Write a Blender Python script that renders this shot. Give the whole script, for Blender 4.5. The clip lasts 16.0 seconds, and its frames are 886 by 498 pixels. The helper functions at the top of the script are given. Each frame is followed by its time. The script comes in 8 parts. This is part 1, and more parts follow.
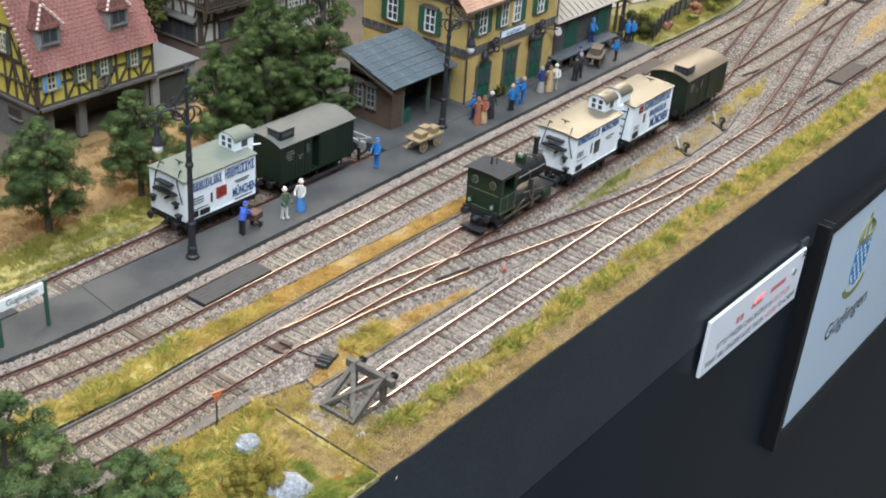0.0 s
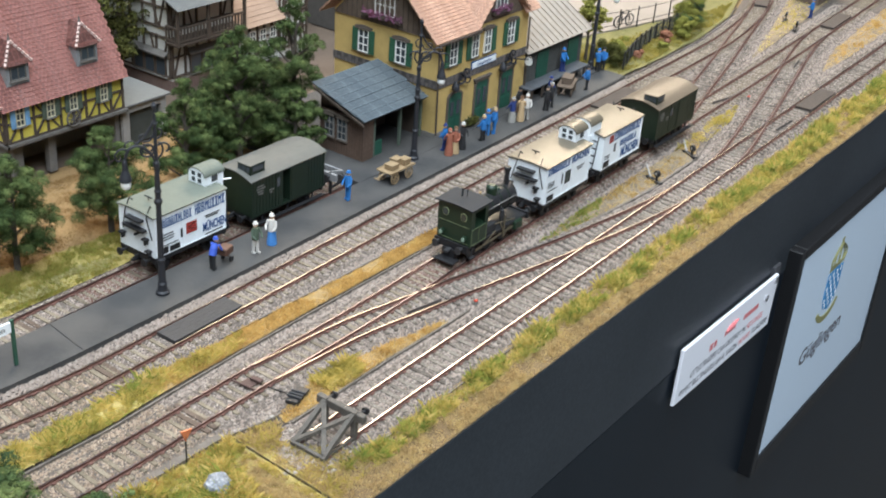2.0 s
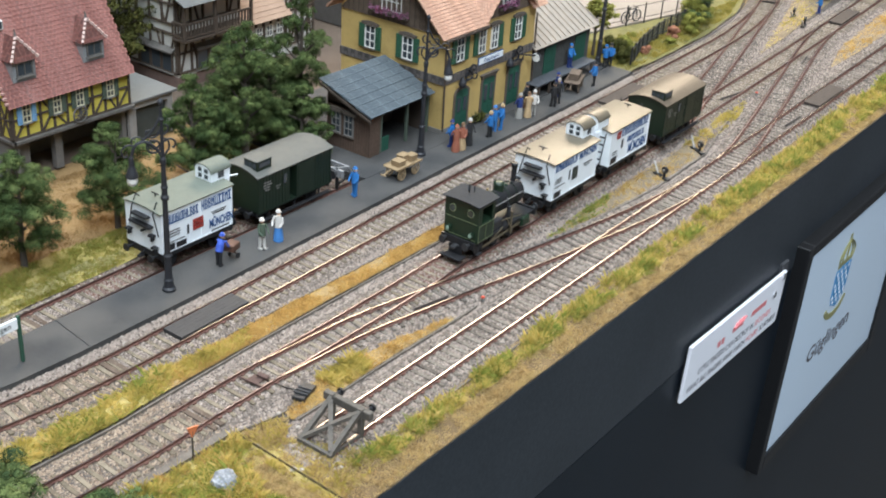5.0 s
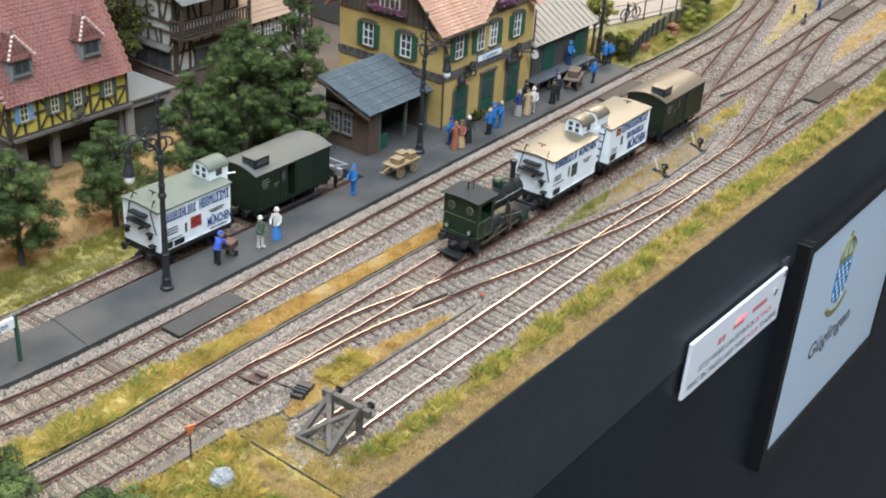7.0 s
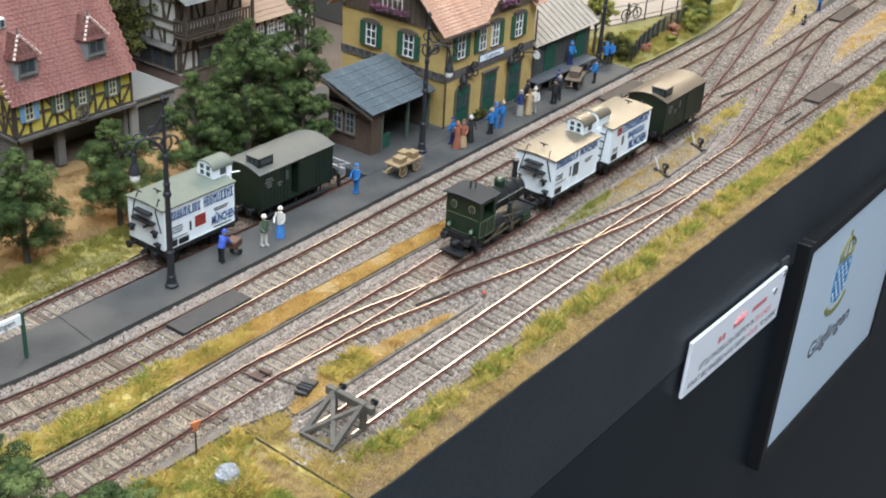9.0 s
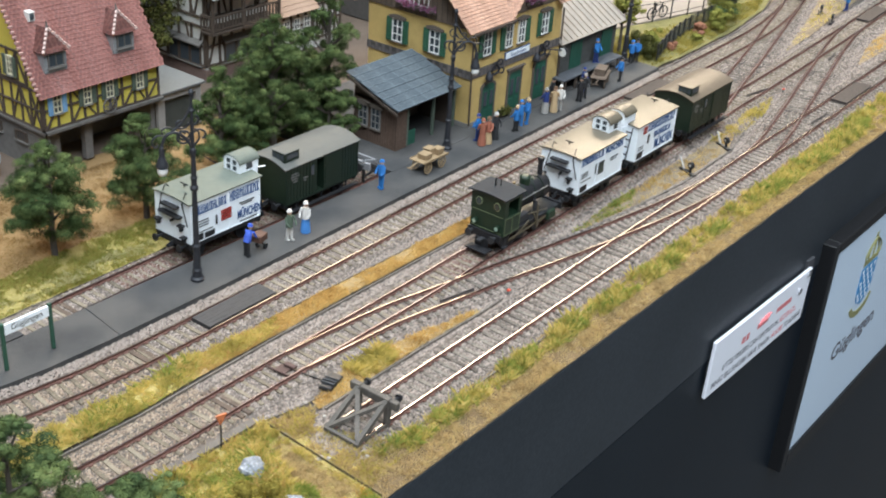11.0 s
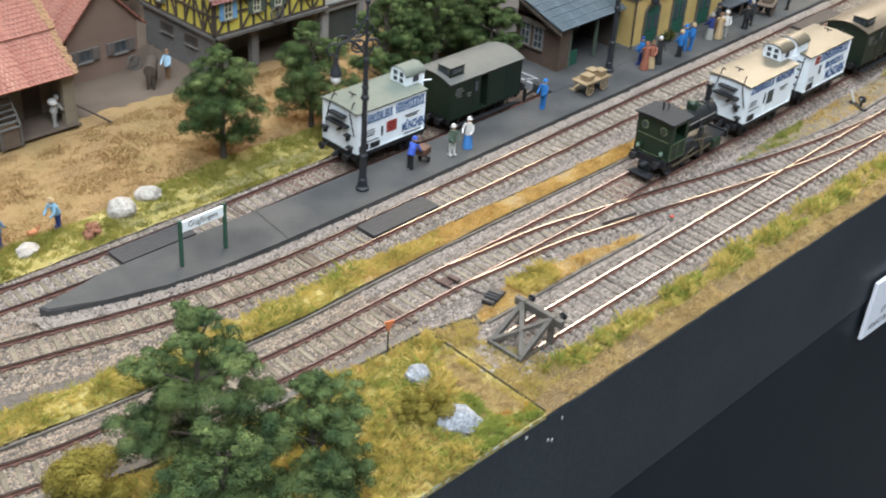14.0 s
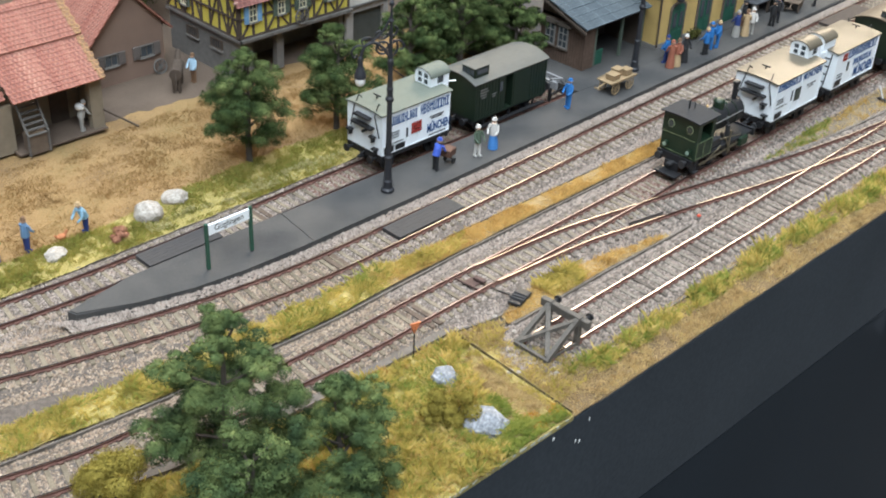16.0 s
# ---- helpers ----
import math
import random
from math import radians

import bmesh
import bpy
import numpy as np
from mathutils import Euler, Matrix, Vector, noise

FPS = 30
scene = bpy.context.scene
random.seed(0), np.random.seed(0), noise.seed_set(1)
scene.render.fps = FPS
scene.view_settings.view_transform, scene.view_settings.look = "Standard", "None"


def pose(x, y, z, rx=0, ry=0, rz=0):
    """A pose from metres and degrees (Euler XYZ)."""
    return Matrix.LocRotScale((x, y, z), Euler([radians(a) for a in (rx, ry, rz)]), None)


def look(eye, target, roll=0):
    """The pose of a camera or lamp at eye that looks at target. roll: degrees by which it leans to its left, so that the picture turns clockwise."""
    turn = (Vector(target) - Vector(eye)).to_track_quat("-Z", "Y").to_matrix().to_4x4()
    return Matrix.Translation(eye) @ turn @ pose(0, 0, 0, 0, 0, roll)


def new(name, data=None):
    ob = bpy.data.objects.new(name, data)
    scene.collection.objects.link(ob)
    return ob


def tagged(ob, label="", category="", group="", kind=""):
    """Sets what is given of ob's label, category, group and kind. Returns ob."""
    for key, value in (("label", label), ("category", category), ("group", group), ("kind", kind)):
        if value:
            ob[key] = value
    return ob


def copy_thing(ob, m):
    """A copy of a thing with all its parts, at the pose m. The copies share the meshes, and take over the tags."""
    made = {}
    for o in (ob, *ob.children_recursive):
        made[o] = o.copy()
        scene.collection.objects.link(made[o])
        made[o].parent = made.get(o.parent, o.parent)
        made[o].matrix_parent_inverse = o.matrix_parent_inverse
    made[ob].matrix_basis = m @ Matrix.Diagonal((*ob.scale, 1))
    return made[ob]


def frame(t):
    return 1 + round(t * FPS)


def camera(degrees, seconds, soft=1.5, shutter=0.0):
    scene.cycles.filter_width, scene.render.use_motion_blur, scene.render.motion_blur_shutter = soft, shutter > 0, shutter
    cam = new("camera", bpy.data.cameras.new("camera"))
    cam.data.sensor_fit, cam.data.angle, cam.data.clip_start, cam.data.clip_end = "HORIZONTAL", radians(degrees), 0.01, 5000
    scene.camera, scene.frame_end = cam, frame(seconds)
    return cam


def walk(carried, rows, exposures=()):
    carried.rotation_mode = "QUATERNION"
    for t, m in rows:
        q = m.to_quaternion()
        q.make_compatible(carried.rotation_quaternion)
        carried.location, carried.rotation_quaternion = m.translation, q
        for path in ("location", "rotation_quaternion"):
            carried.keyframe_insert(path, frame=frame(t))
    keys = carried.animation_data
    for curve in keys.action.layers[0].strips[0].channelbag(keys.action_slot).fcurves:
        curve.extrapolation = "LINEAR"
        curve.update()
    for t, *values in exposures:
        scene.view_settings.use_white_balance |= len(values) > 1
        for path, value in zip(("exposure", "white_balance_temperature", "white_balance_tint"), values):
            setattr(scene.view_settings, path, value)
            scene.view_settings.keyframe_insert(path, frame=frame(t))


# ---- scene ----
cam = camera(41.0, 16.0, 1.95, 0.5)
PATH = [
    (0, (-0.33115, -0.28808, 0.33557), (0.38200, 0.21596, -0.15163), 4.693),
    (0.5, (-0.33011, -0.28871, 0.33589), (0.38703, 0.21497, -0.14578), 4.479),
    (1, (-0.32832, -0.28910, 0.33743), (0.39300, 0.21335, -0.13927), 4.484),
    (1.5, (-0.32724, -0.28990, 0.33834), (0.39821, 0.21158, -0.13309), 4.427),
    (2, (-0.32651, -0.29047, 0.33959), (0.40402, 0.20719, -0.12802), 4.446),
    (2.5, (-0.32570, -0.28925, 0.33809), (0.40767, 0.20716, -0.12640), 4.568),
    (3, (-0.32585, -0.28756, 0.33754), (0.40684, 0.20833, -0.12857), 4.677),
    (3.5, (-0.32586, -0.28819, 0.33814), (0.40357, 0.20978, -0.13086), 4.538),
    (4, (-0.32703, -0.28916, 0.33877), (0.40067, 0.21008, -0.13156), 4.467),
    (6.5, (-0.32237, -0.28942, 0.33673), (0.40307, 0.21343, -0.13325), 4.067),
    (7, (-0.32312, -0.28975, 0.33603), (0.40249, 0.21239, -0.13444), 4.035),
    (7.5, (-0.32419, -0.28976, 0.33773), (0.40219, 0.20935, -0.13477), 4.297),
    (8, (-0.32551, -0.29106, 0.33775), (0.40064, 0.20859, -0.13453), 4.242),
    (10.5, (-0.32998, -0.29132, 0.33805), (0.39107, 0.21814, -0.13157), 4.190),
    (11, (-0.33009, -0.28902, 0.33747), (0.38480, 0.22511, -0.13645), 4.304),
    (11.5, (-0.32953, -0.28257, 0.33440), (0.37702, 0.23602, -0.14710), 4.503),
    (12, (-0.33108, -0.27867, 0.33282), (0.36360, 0.24509, -0.16021), 4.604),
    (12.5, (-0.33393, -0.27841, 0.33190), (0.34730, 0.25345, -0.17115), 4.411),
    (13, (-0.34037, -0.27634, 0.33077), (0.32531, 0.26585, -0.18197), 4.670),
    (13.5, (-0.34451, -0.27498, 0.33192), (0.30289, 0.27910, -0.19140), 4.453),
    (14, (-0.34741, -0.27159, 0.33020), (0.28220, 0.29434, -0.20207), 4.247),
    (14.5, (-0.34841, -0.26913, 0.32819), (0.26632, 0.30744, -0.21002), 3.775),
    (15, (-0.34832, -0.27269, 0.33062), (0.25819, 0.30892, -0.21149), 3.025),
    (15.5, (-0.34870, -0.27288, 0.33198), (0.25913, 0.30960, -0.20770), 2.949),
    (16, (-0.34614, -0.27131, 0.33065), (0.26728, 0.31065, -0.20324), 3.017),
]
walk(cam, [(t, look(eye, target, roll)) for t, eye, target, roll in PATH])

# ---- hall light: exhibition hall ceiling panels, an added fill and a dim even surround ----
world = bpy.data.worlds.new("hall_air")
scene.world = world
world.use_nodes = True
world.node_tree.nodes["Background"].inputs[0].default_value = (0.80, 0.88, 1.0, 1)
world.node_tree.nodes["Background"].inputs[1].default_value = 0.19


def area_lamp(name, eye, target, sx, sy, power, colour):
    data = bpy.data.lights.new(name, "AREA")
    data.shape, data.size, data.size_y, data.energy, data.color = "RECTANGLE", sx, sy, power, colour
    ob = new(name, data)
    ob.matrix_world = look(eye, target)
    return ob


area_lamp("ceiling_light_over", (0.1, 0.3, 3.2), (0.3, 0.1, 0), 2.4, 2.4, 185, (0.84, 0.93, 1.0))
# bluish lamp added behind the camera to brighten the sides facing it
area_lamp("camera_side_fill", (-1.45, -1.75, 3.2), (0.3, 0.1, 0), 2.6, 1.3, 209, (0.79, 0.90, 1.0))
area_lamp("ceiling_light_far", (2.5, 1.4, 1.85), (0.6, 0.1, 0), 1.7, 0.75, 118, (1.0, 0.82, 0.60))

# ---- materials ----
S = 1 / 87  # the layout is built at 1:87; lengths below are those of the full-size original


def material(name, colours, scale=3.0, rough=0.7, metal=0.0, bump=0.2, fine=25.0, detail=5.0, specular=0.4, random=0.0):
    """Noise at two scales mixed over a list of colours (proto metres); optional spread between objects."""
    m = bpy.data.materials.new(name)
    m.use_nodes = True
    nt = m.node_tree
    n, l = nt.nodes, nt.links
    b = n["Principled BSDF"]
    b.inputs["Roughness"].default_value, b.inputs["Metallic"].default_value = rough, metal
    b.inputs["Specular IOR Level"].default_value = specular
    tc = n.new("ShaderNodeTexCoord")
    mp = n.new("ShaderNodeMapping")
    mp.inputs["Scale"].default_value = (1 / S, 1 / S, 1 / S)
    l.new(tc.outputs["Object"], mp.inputs[0])
    big = n.new("ShaderNodeTexNoise")
    big.inputs["Scale"].default_value, big.inputs["Detail"].default_value = scale, detail
    small = n.new("ShaderNodeTexNoise")
    small.inputs["Scale"].default_value, small.inputs["Detail"].default_value = fine, 3
    l.new(mp.outputs[0], big.inputs[0]), l.new(mp.outputs[0], small.inputs[0])
    mix = n.new("ShaderNodeMath")
    mix.operation = "MULTIPLY_ADD"
    mix.inputs[1].default_value = 0.55
    l.new(small.outputs[0], mix.inputs[0])
    half = n.new("ShaderNodeMath")
    half.operation = "MULTIPLY"
    half.inputs[1].default_value = 0.5
    l.new(big.outputs[0], half.inputs[0])
    l.new(half.outputs[0], mix.inputs[2])
    last = mix.outputs[0]
    if random:
        info = n.new("ShaderNodeObjectInfo")
        add = n.new("ShaderNodeMath")
        add.operation = "MULTIPLY_ADD"
        add.inputs[1].default_value = random
        l.new(info.outputs["Random"], add.inputs[0]), l.new(last, add.inputs[2])
        sub = n.new("ShaderNodeMath")
        sub.operation = "SUBTRACT"
        sub.inputs[1].default_value = random / 2
        l.new(add.outputs[0], sub.inputs[0])
        last = sub.outputs[0]
    ramp = n.new("ShaderNodeValToRGB")
    e = ramp.color_ramp.elements
    lo, hi = 0.34, 0.72
    while len(e) < len(colours):
        e.new(0.5)
    for i, c in enumerate(colours):
        e[i].position = lo + (hi - lo) * i / max(1, len(colours) - 1)
        e[i].color = (*c, 1)
    l.new(last, ramp.inputs[0])
    l.new(ramp.outputs[0], b.inputs["Base Color"])
    if bump:
        bp = n.new("ShaderNodeBump")
        bp.inputs["Strength"].default_value, bp.inputs["Distance"].default_value = bump, 0.05 * S
        l.new(small.outputs[0], bp.inputs["Height"])
        l.new(bp.outputs[0], b.inputs["Normal"])
    return m


def spread(name, colours, rough=0.9, thin=0.0, patchy=1.1, share=0.35):
    """One colour of a ramp for each separate piece of a joined mesh, drifting from patch to patch."""
    m = bpy.data.materials.new(name)
    m.use_nodes = True
    nt = m.node_tree
    n, l = nt.nodes, nt.links
    b = n["Principled BSDF"]
    b.inputs["Roughness"].default_value = rough
    b.inputs["Specular IOR Level"].default_value = 0.06
    g = n.new("ShaderNodeNewGeometry")
    ramp = n.new("ShaderNodeValToRGB")
    e = ramp.color_ramp.elements
    while len(e) < len(colours):
        e.new(0.5)
    for i, c in enumerate(colours):
        e[i].position = i / max(1, len(colours) - 1)
        e[i].color = (*c, 1)
    tc = n.new("ShaderNodeTexCoord")
    nz = n.new("ShaderNodeTexNoise")
    nz.inputs["Scale"].default_value, nz.inputs["Detail"].default_value = patchy / S, 4
    l.new(tc.outputs["Object"], nz.inputs[0])
    far = n.new("ShaderNodeMapRange")
    far.inputs[1].default_value, far.inputs[2].default_value = 0.32, 0.68
    l.new(nz.outputs[0], far.inputs[0])
    blend = n.new("ShaderNodeMix")
    blend.inputs[0].default_value = share
    l.new(g.outputs["Random Per Island"], blend.inputs[2]), l.new(far.outputs[0], blend.inputs[3])
    l.new(blend.outputs[0], ramp.inputs[0])
    l.new(ramp.outputs[0], b.inputs["Base Color"])
    if thin:  # thin fibres and leaves let some light through
        tr = n.new("ShaderNodeBsdfTranslucent")
        l.new(ramp.outputs[0], tr.inputs[0])
        mx = n.new("ShaderNodeMixShader")
        mx.inputs[0].default_value = thin
        l.new(b.outputs[0], mx.inputs[1]), l.new(tr.outputs[0], mx.inputs[2])
        l.new(mx.outputs[0], n["Material Output"].inputs[0])
    return m


def glass(name, tint=(0.05, 0.06, 0.07)):
    m = bpy.data.materials.new(name)
    m.use_nodes = True
    b = m.node_tree.nodes["Principled BSDF"]
    b.inputs["Base Color"].default_value = (*tint, 1)
    b.inputs["Roughness"].default_value = 0.08
    return m


RAIL_SIDE = material("rusty_rail", [(0.08, 0.036, 0.029), (0.135, 0.063, 0.048), (0.19, 0.098, 0.075)], 2, 0.75, 0, 0.3)
# bright rail head: part of its glint is put into the colour
RAIL_TOP = material("worn_glint_rail_head", [(0.11, 0.088, 0.08), (0.24, 0.225, 0.215), (0.47, 0.465, 0.46)], 0.4, 0.26, 1.0, 0.05)
# dull rail head: a reflection's purple cast is mixed into the colour
RAIL_DULL = material("dull_tinted_rail_head", [(0.062, 0.048, 0.052), (0.11, 0.09, 0.10), (0.25, 0.225, 0.25)], 0.4, 0.33, 1.0, 0.05)
# pale patches in this head colour stand in for glints
RAIL_MID = material("half_glint_rail_head", [(0.08, 0.062, 0.058), (0.17, 0.148, 0.138), (0.42, 0.40, 0.375)], 0.22, 0.29, 1.0, 0.05)
SLEEPER = material("weathered_sleeper", [(0.078, 0.065, 0.054), (0.135, 0.115, 0.096), (0.20, 0.175, 0.147)], 2, 0.9, 0, 0.5, 40, random=0.3)
PALE_SLEEPER = material("pale_sleeper", [(0.115, 0.092, 0.066), (0.175, 0.144, 0.104), (0.24, 0.20, 0.148)], 2, 0.9, 0, 0.5, 40, random=0.3)
STONES = spread("ballast_stones", [(0.19, 0.15, 0.128), (0.29, 0.237, 0.205), (0.375, 0.312, 0.268), (0.45, 0.382, 0.33), (0.33, 0.24, 0.195)], share=0.25)
TANSTONES = spread("tan_ballast_stones", [(0.17, 0.122, 0.088), (0.285, 0.215, 0.16), (0.38, 0.295, 0.222), (0.46, 0.37, 0.285), (0.30, 0.195, 0.14)], share=0.25)
RUSTSTONES = spread("rusty_ballast_stones", [(0.09, 0.055, 0.045), (0.17, 0.10, 0.08), (0.25, 0.155, 0.125), (0.34, 0.25, 0.21)], share=0.2)
BED = material("ballast_bed", [(0.05, 0.041, 0.035), (0.11, 0.09, 0.077), (0.20, 0.167, 0.143)], 6, 0.95, 0, 0.8, 30)
ASPHALT = material("dark_asphalt", [(0.021, 0.0222, 0.0245), (0.04, 0.0405, 0.042), (0.078, 0.074, 0.07), (0.038, 0.0395, 0.043)], 0.35, 0.85, 0, 0.3, 30, 9)
EARTH = material("dry_field", [(0.115, 0.07, 0.035), (0.205, 0.127, 0.056), (0.305, 0.19, 0.084), (0.18, 0.125, 0.048), (0.285, 0.184, 0.088)], 0.3, 0.95, 0, 1.0, 14, 8)
GRASSY = material("mossy_ground", [(0.17, 0.14, 0.045), (0.29, 0.235, 0.075), (0.40, 0.32, 0.12), (0.36, 0.26, 0.12)], 0.8, 0.95, 0, 0.8, 20)
BLACK = material("black_fascia", [(0.020, 0.0245, 0.029), (0.031, 0.0365, 0.043), (0.044, 0.0505, 0.059)], 0.09, 0.46, 0, 0.12, 5, 8)
DEEPBLACK = material("black_lower_panel", [(0.0035, 0.007, 0.012), (0.006, 0.0105, 0.0165), (0.0095, 0.015, 0.022)], 0.09, 0.46, 0, 0.1, 5, 8)


# ---- builders ----
def thing(name, x=0, y=0, z=0, rz=0, label="", category="", group="", kind=""):
    ob = new(name)
    ob.empty_display_size = 0.01
    ob.matrix_world = pose(x * S, y * S, z * S, 0, 0, rz)
    return tagged(ob, label, category, group, kind)


def part(name, bm, mat, parent=None, label="", smooth=False, at=None):
    me = bpy.data.meshes.new(name)
    bmesh.ops.scale(bm, vec=(S, S, S), verts=bm.verts)
    bmesh.ops.recalc_face_normals(bm, faces=bm.faces)
    bm.to_mesh(me)
    bm.free()
    for one in mat if isinstance(mat, list) else [mat]:
        me.materials.append(one)
    if smooth:
        me.polygons.foreach_set("use_smooth", [True] * len(me.polygons))
    ob = new(name, me)
    ob.parent = parent
    if at is not None:
        ob.matrix_basis = at
    if label:
        ob["label"] = label
    return ob


def put(x, y, z, rx=0, ry=0, rz=0):
    return pose(x * S, y * S, z * S, rx, ry, rz)


def raw(name, verts, faces, mat, parent=None, kind="", label="", category=""):
    me = bpy.data.meshes.new(name)
    me.from_pydata((np.asarray(verts) * S).tolist(), [], faces if isinstance(faces, list) else faces.tolist())
    me.materials.append(mat)
    ob = new(name, me)
    ob.parent = parent
    return tagged(ob, label, category, "", kind)


def box(bm, x0, x1, y0, y1, z0, z1, bevel=0.0):
    r = bmesh.ops.create_cube(bm, size=1)
    m = Matrix.LocRotScale(((x0 + x1) / 2, (y0 + y1) / 2, (z0 + z1) / 2), None, (abs(x1 - x0), abs(y1 - y0), abs(z1 - z0)))
    bmesh.ops.transform(bm, matrix=m, verts=r["verts"])
    if bevel:
        es = list({e for v in r["verts"] for e in v.link_edges})
        bmesh.ops.bevel(bm, geom=es, offset=bevel, segments=1, affect="EDGES")
    return bm


def bar(bm, a, b, w, h=None):
    """A square or flat bar from a to b."""
    a, b = Vector(a), Vector(b)
    r = bmesh.ops.create_cube(bm, size=1)
    q = (b - a).to_track_quat("Z", "Y")
    bmesh.ops.transform(bm, matrix=Matrix.LocRotScale((a + b) / 2, q, (w, h or w, (b - a).length)), verts=r["verts"])
    return bm


def rod(bm, a, b, r0, r1=None, seg=8):
    a, b = Vector(a), Vector(b)
    r = bmesh.ops.create_cone(bm, cap_ends=True, segments=seg, radius1=r0, radius2=r0 if r1 is None else r1, depth=(b - a).length)
    bmesh.ops.transform(bm, matrix=Matrix.LocRotScale((a + b) / 2, (b - a).to_track_quat("Z", "Y"), None), verts=r["verts"])
    return bm


def prism(bm, poly, axis, lo, hi):
    """A polygon of two coordinates, drawn out along the third axis (0, 1 or 2) from lo to hi."""
    def at(p, d):
        c = list(p)
        c.insert(axis, d)
        return bm.verts.new(c)
    low, high = [at(p, lo) for p in poly], [at(p, hi) for p in poly]
    n = len(poly)
    bm.faces.new(low[::-1]), bm.faces.new(high)
    for i in range(n):
        bm.faces.new((low[i], low[(i + 1) % n], high[(i + 1) % n], high[i]))
    return bm


def lathe(bm, prof, seg=12, at=(0, 0, 0)):
    """A turned body from a profile of (radius, z)."""
    rings = []
    for r, z in prof:
        rings.append([bm.verts.new((at[0] + r * math.cos(2 * math.pi * i / seg), at[1] + r * math.sin(2 * math.pi * i / seg), at[2] + z)) for i in range(seg)])
    for a, b in zip(rings, rings[1:]):
        for i in range(seg):
            bm.faces.new((a[i], a[(i + 1) % seg], b[(i + 1) % seg], b[i]))
    bm.faces.new(rings[0][::-1]), bm.faces.new(rings[-1])
    return bm


def B():
    return bmesh.new()


def tube(bm, pts, r, seg=6, closed=False):
    """A round bar bent along points, welded into one piece."""
    p = [Vector(q) for q in pts]
    n, rings = len(p), []
    for i in range(n):
        d = (p[(i + 1) % n] - p[i - 1]) if closed or 0 < i < n - 1 else (p[1] - p[0] if i == 0 else p[-1] - p[-2])
        d.normalize()
        side = Vector((0, 1, 0)) if abs(d.y) < 0.9 else Vector((1, 0, 0))
        side = (side - d * side.dot(d)).normalized()
        up = d.cross(side)
        rings.append([bm.verts.new(p[i] + r * (side * math.cos(math.tau * k / seg) + up * math.sin(math.tau * k / seg))) for k in range(seg)])
    for i in range(n if closed else n - 1):
        a, b = rings[i], rings[(i + 1) % n]
        for k in range(seg):
            bm.faces.new((a[k], a[(k + 1) % seg], b[(k + 1) % seg], b[k]))
    if not closed:
        bm.faces.new(rings[0][::-1]), bm.faces.new(rings[-1])
    return bm


def spline(pts, step=0.4):
    """Points along a smooth line through pts, evenly spaced, with their headings."""
    p = [np.array(q, float) for q in pts]
    p = [2 * p[0] - p[1]] + p + [2 * p[-1] - p[-2]]
    fine = []
    for a, b, c, d in zip(p, p[1:], p[2:], p[3:]):
        for t in np.linspace(0, 1, 24, endpoint=False):
            fine.append(0.5 * (2 * b + (c - a) * t + (2 * a - 5 * b + 4 * c - d) * t * t + (3 * b - a - 3 * c + d) * t**3))
    fine.append(p[-2])
    fine = np.array(fine)
    d = np.r_[0, np.cumsum(np.hypot(*np.diff(fine, axis=0).T))]
    s = np.arange(0, d[-1], step)
    xy = np.stack([np.interp(s, d, fine[:, 0]), np.interp(s, d, fine[:, 1])], 1)
    g = np.gradient(xy, axis=0)
    return xy, g / np.hypot(*g.T)[:, None]


# ---- track plan ----
LINES = {
    "platform_track": [(-32, 19.6), (-22, 15.3), (-15.85, 12.97), (-12.7, 12.1), (-9.1, 11.2), (-5.8, 10.65), (-1.8, 10.32), (5, 10.35), (25, 10.6), (49, 10.95), (61, 11.15), (67, 11.5), (73.3, 12.4), (80, 14), (95, 19)],
    "running_track": [(-32, 10.6), (-18.6, 6.55), (-14, 5.72), (-8, 5.24), (-4.3, 5.1), (0.3, 5.15), (10, 5.1), (17, 5.2), (30, 5.3), (49, 5.5), (61, 5.75), (74, 6.15), (95, 7.0)],
    "siding_track": [(0.6, 0), (20, 0), (40, 0), (60, 0), (95, 0.2)],
    "goods_track": [(-32, 19.5), (-22, 17.2), (-14, 16.1), (-9.5, 15.75), (-4, 15.7), (0, 15.8), (5, 15.85), (15, 15.85), (23, 15.85)],
    "crossover_track": [(3, 5.1), (8.5, 4.6), (12, 3.9), (16, 3.1), (20, 2.2), (23.5, 1.5), (28, 0.7), (32, 0.2), (36, 0.02)],
    "far_crossover_track": [(38, 0.02), (41.5, 0.2), (45, 0.75), (52, 2.15), (59.5, 3.7), (65, 4.85), (69.5, 5.65), (73.5, 6.1)],
    "yard_crossover_track": [(40, 5.45), (44, 5.75), (48, 6.55), (52.5, 7.55), (60, 9.2), (68, 11.05), (74, 12.4), (78, 13.4)],
}
RAIL_H = 0.17


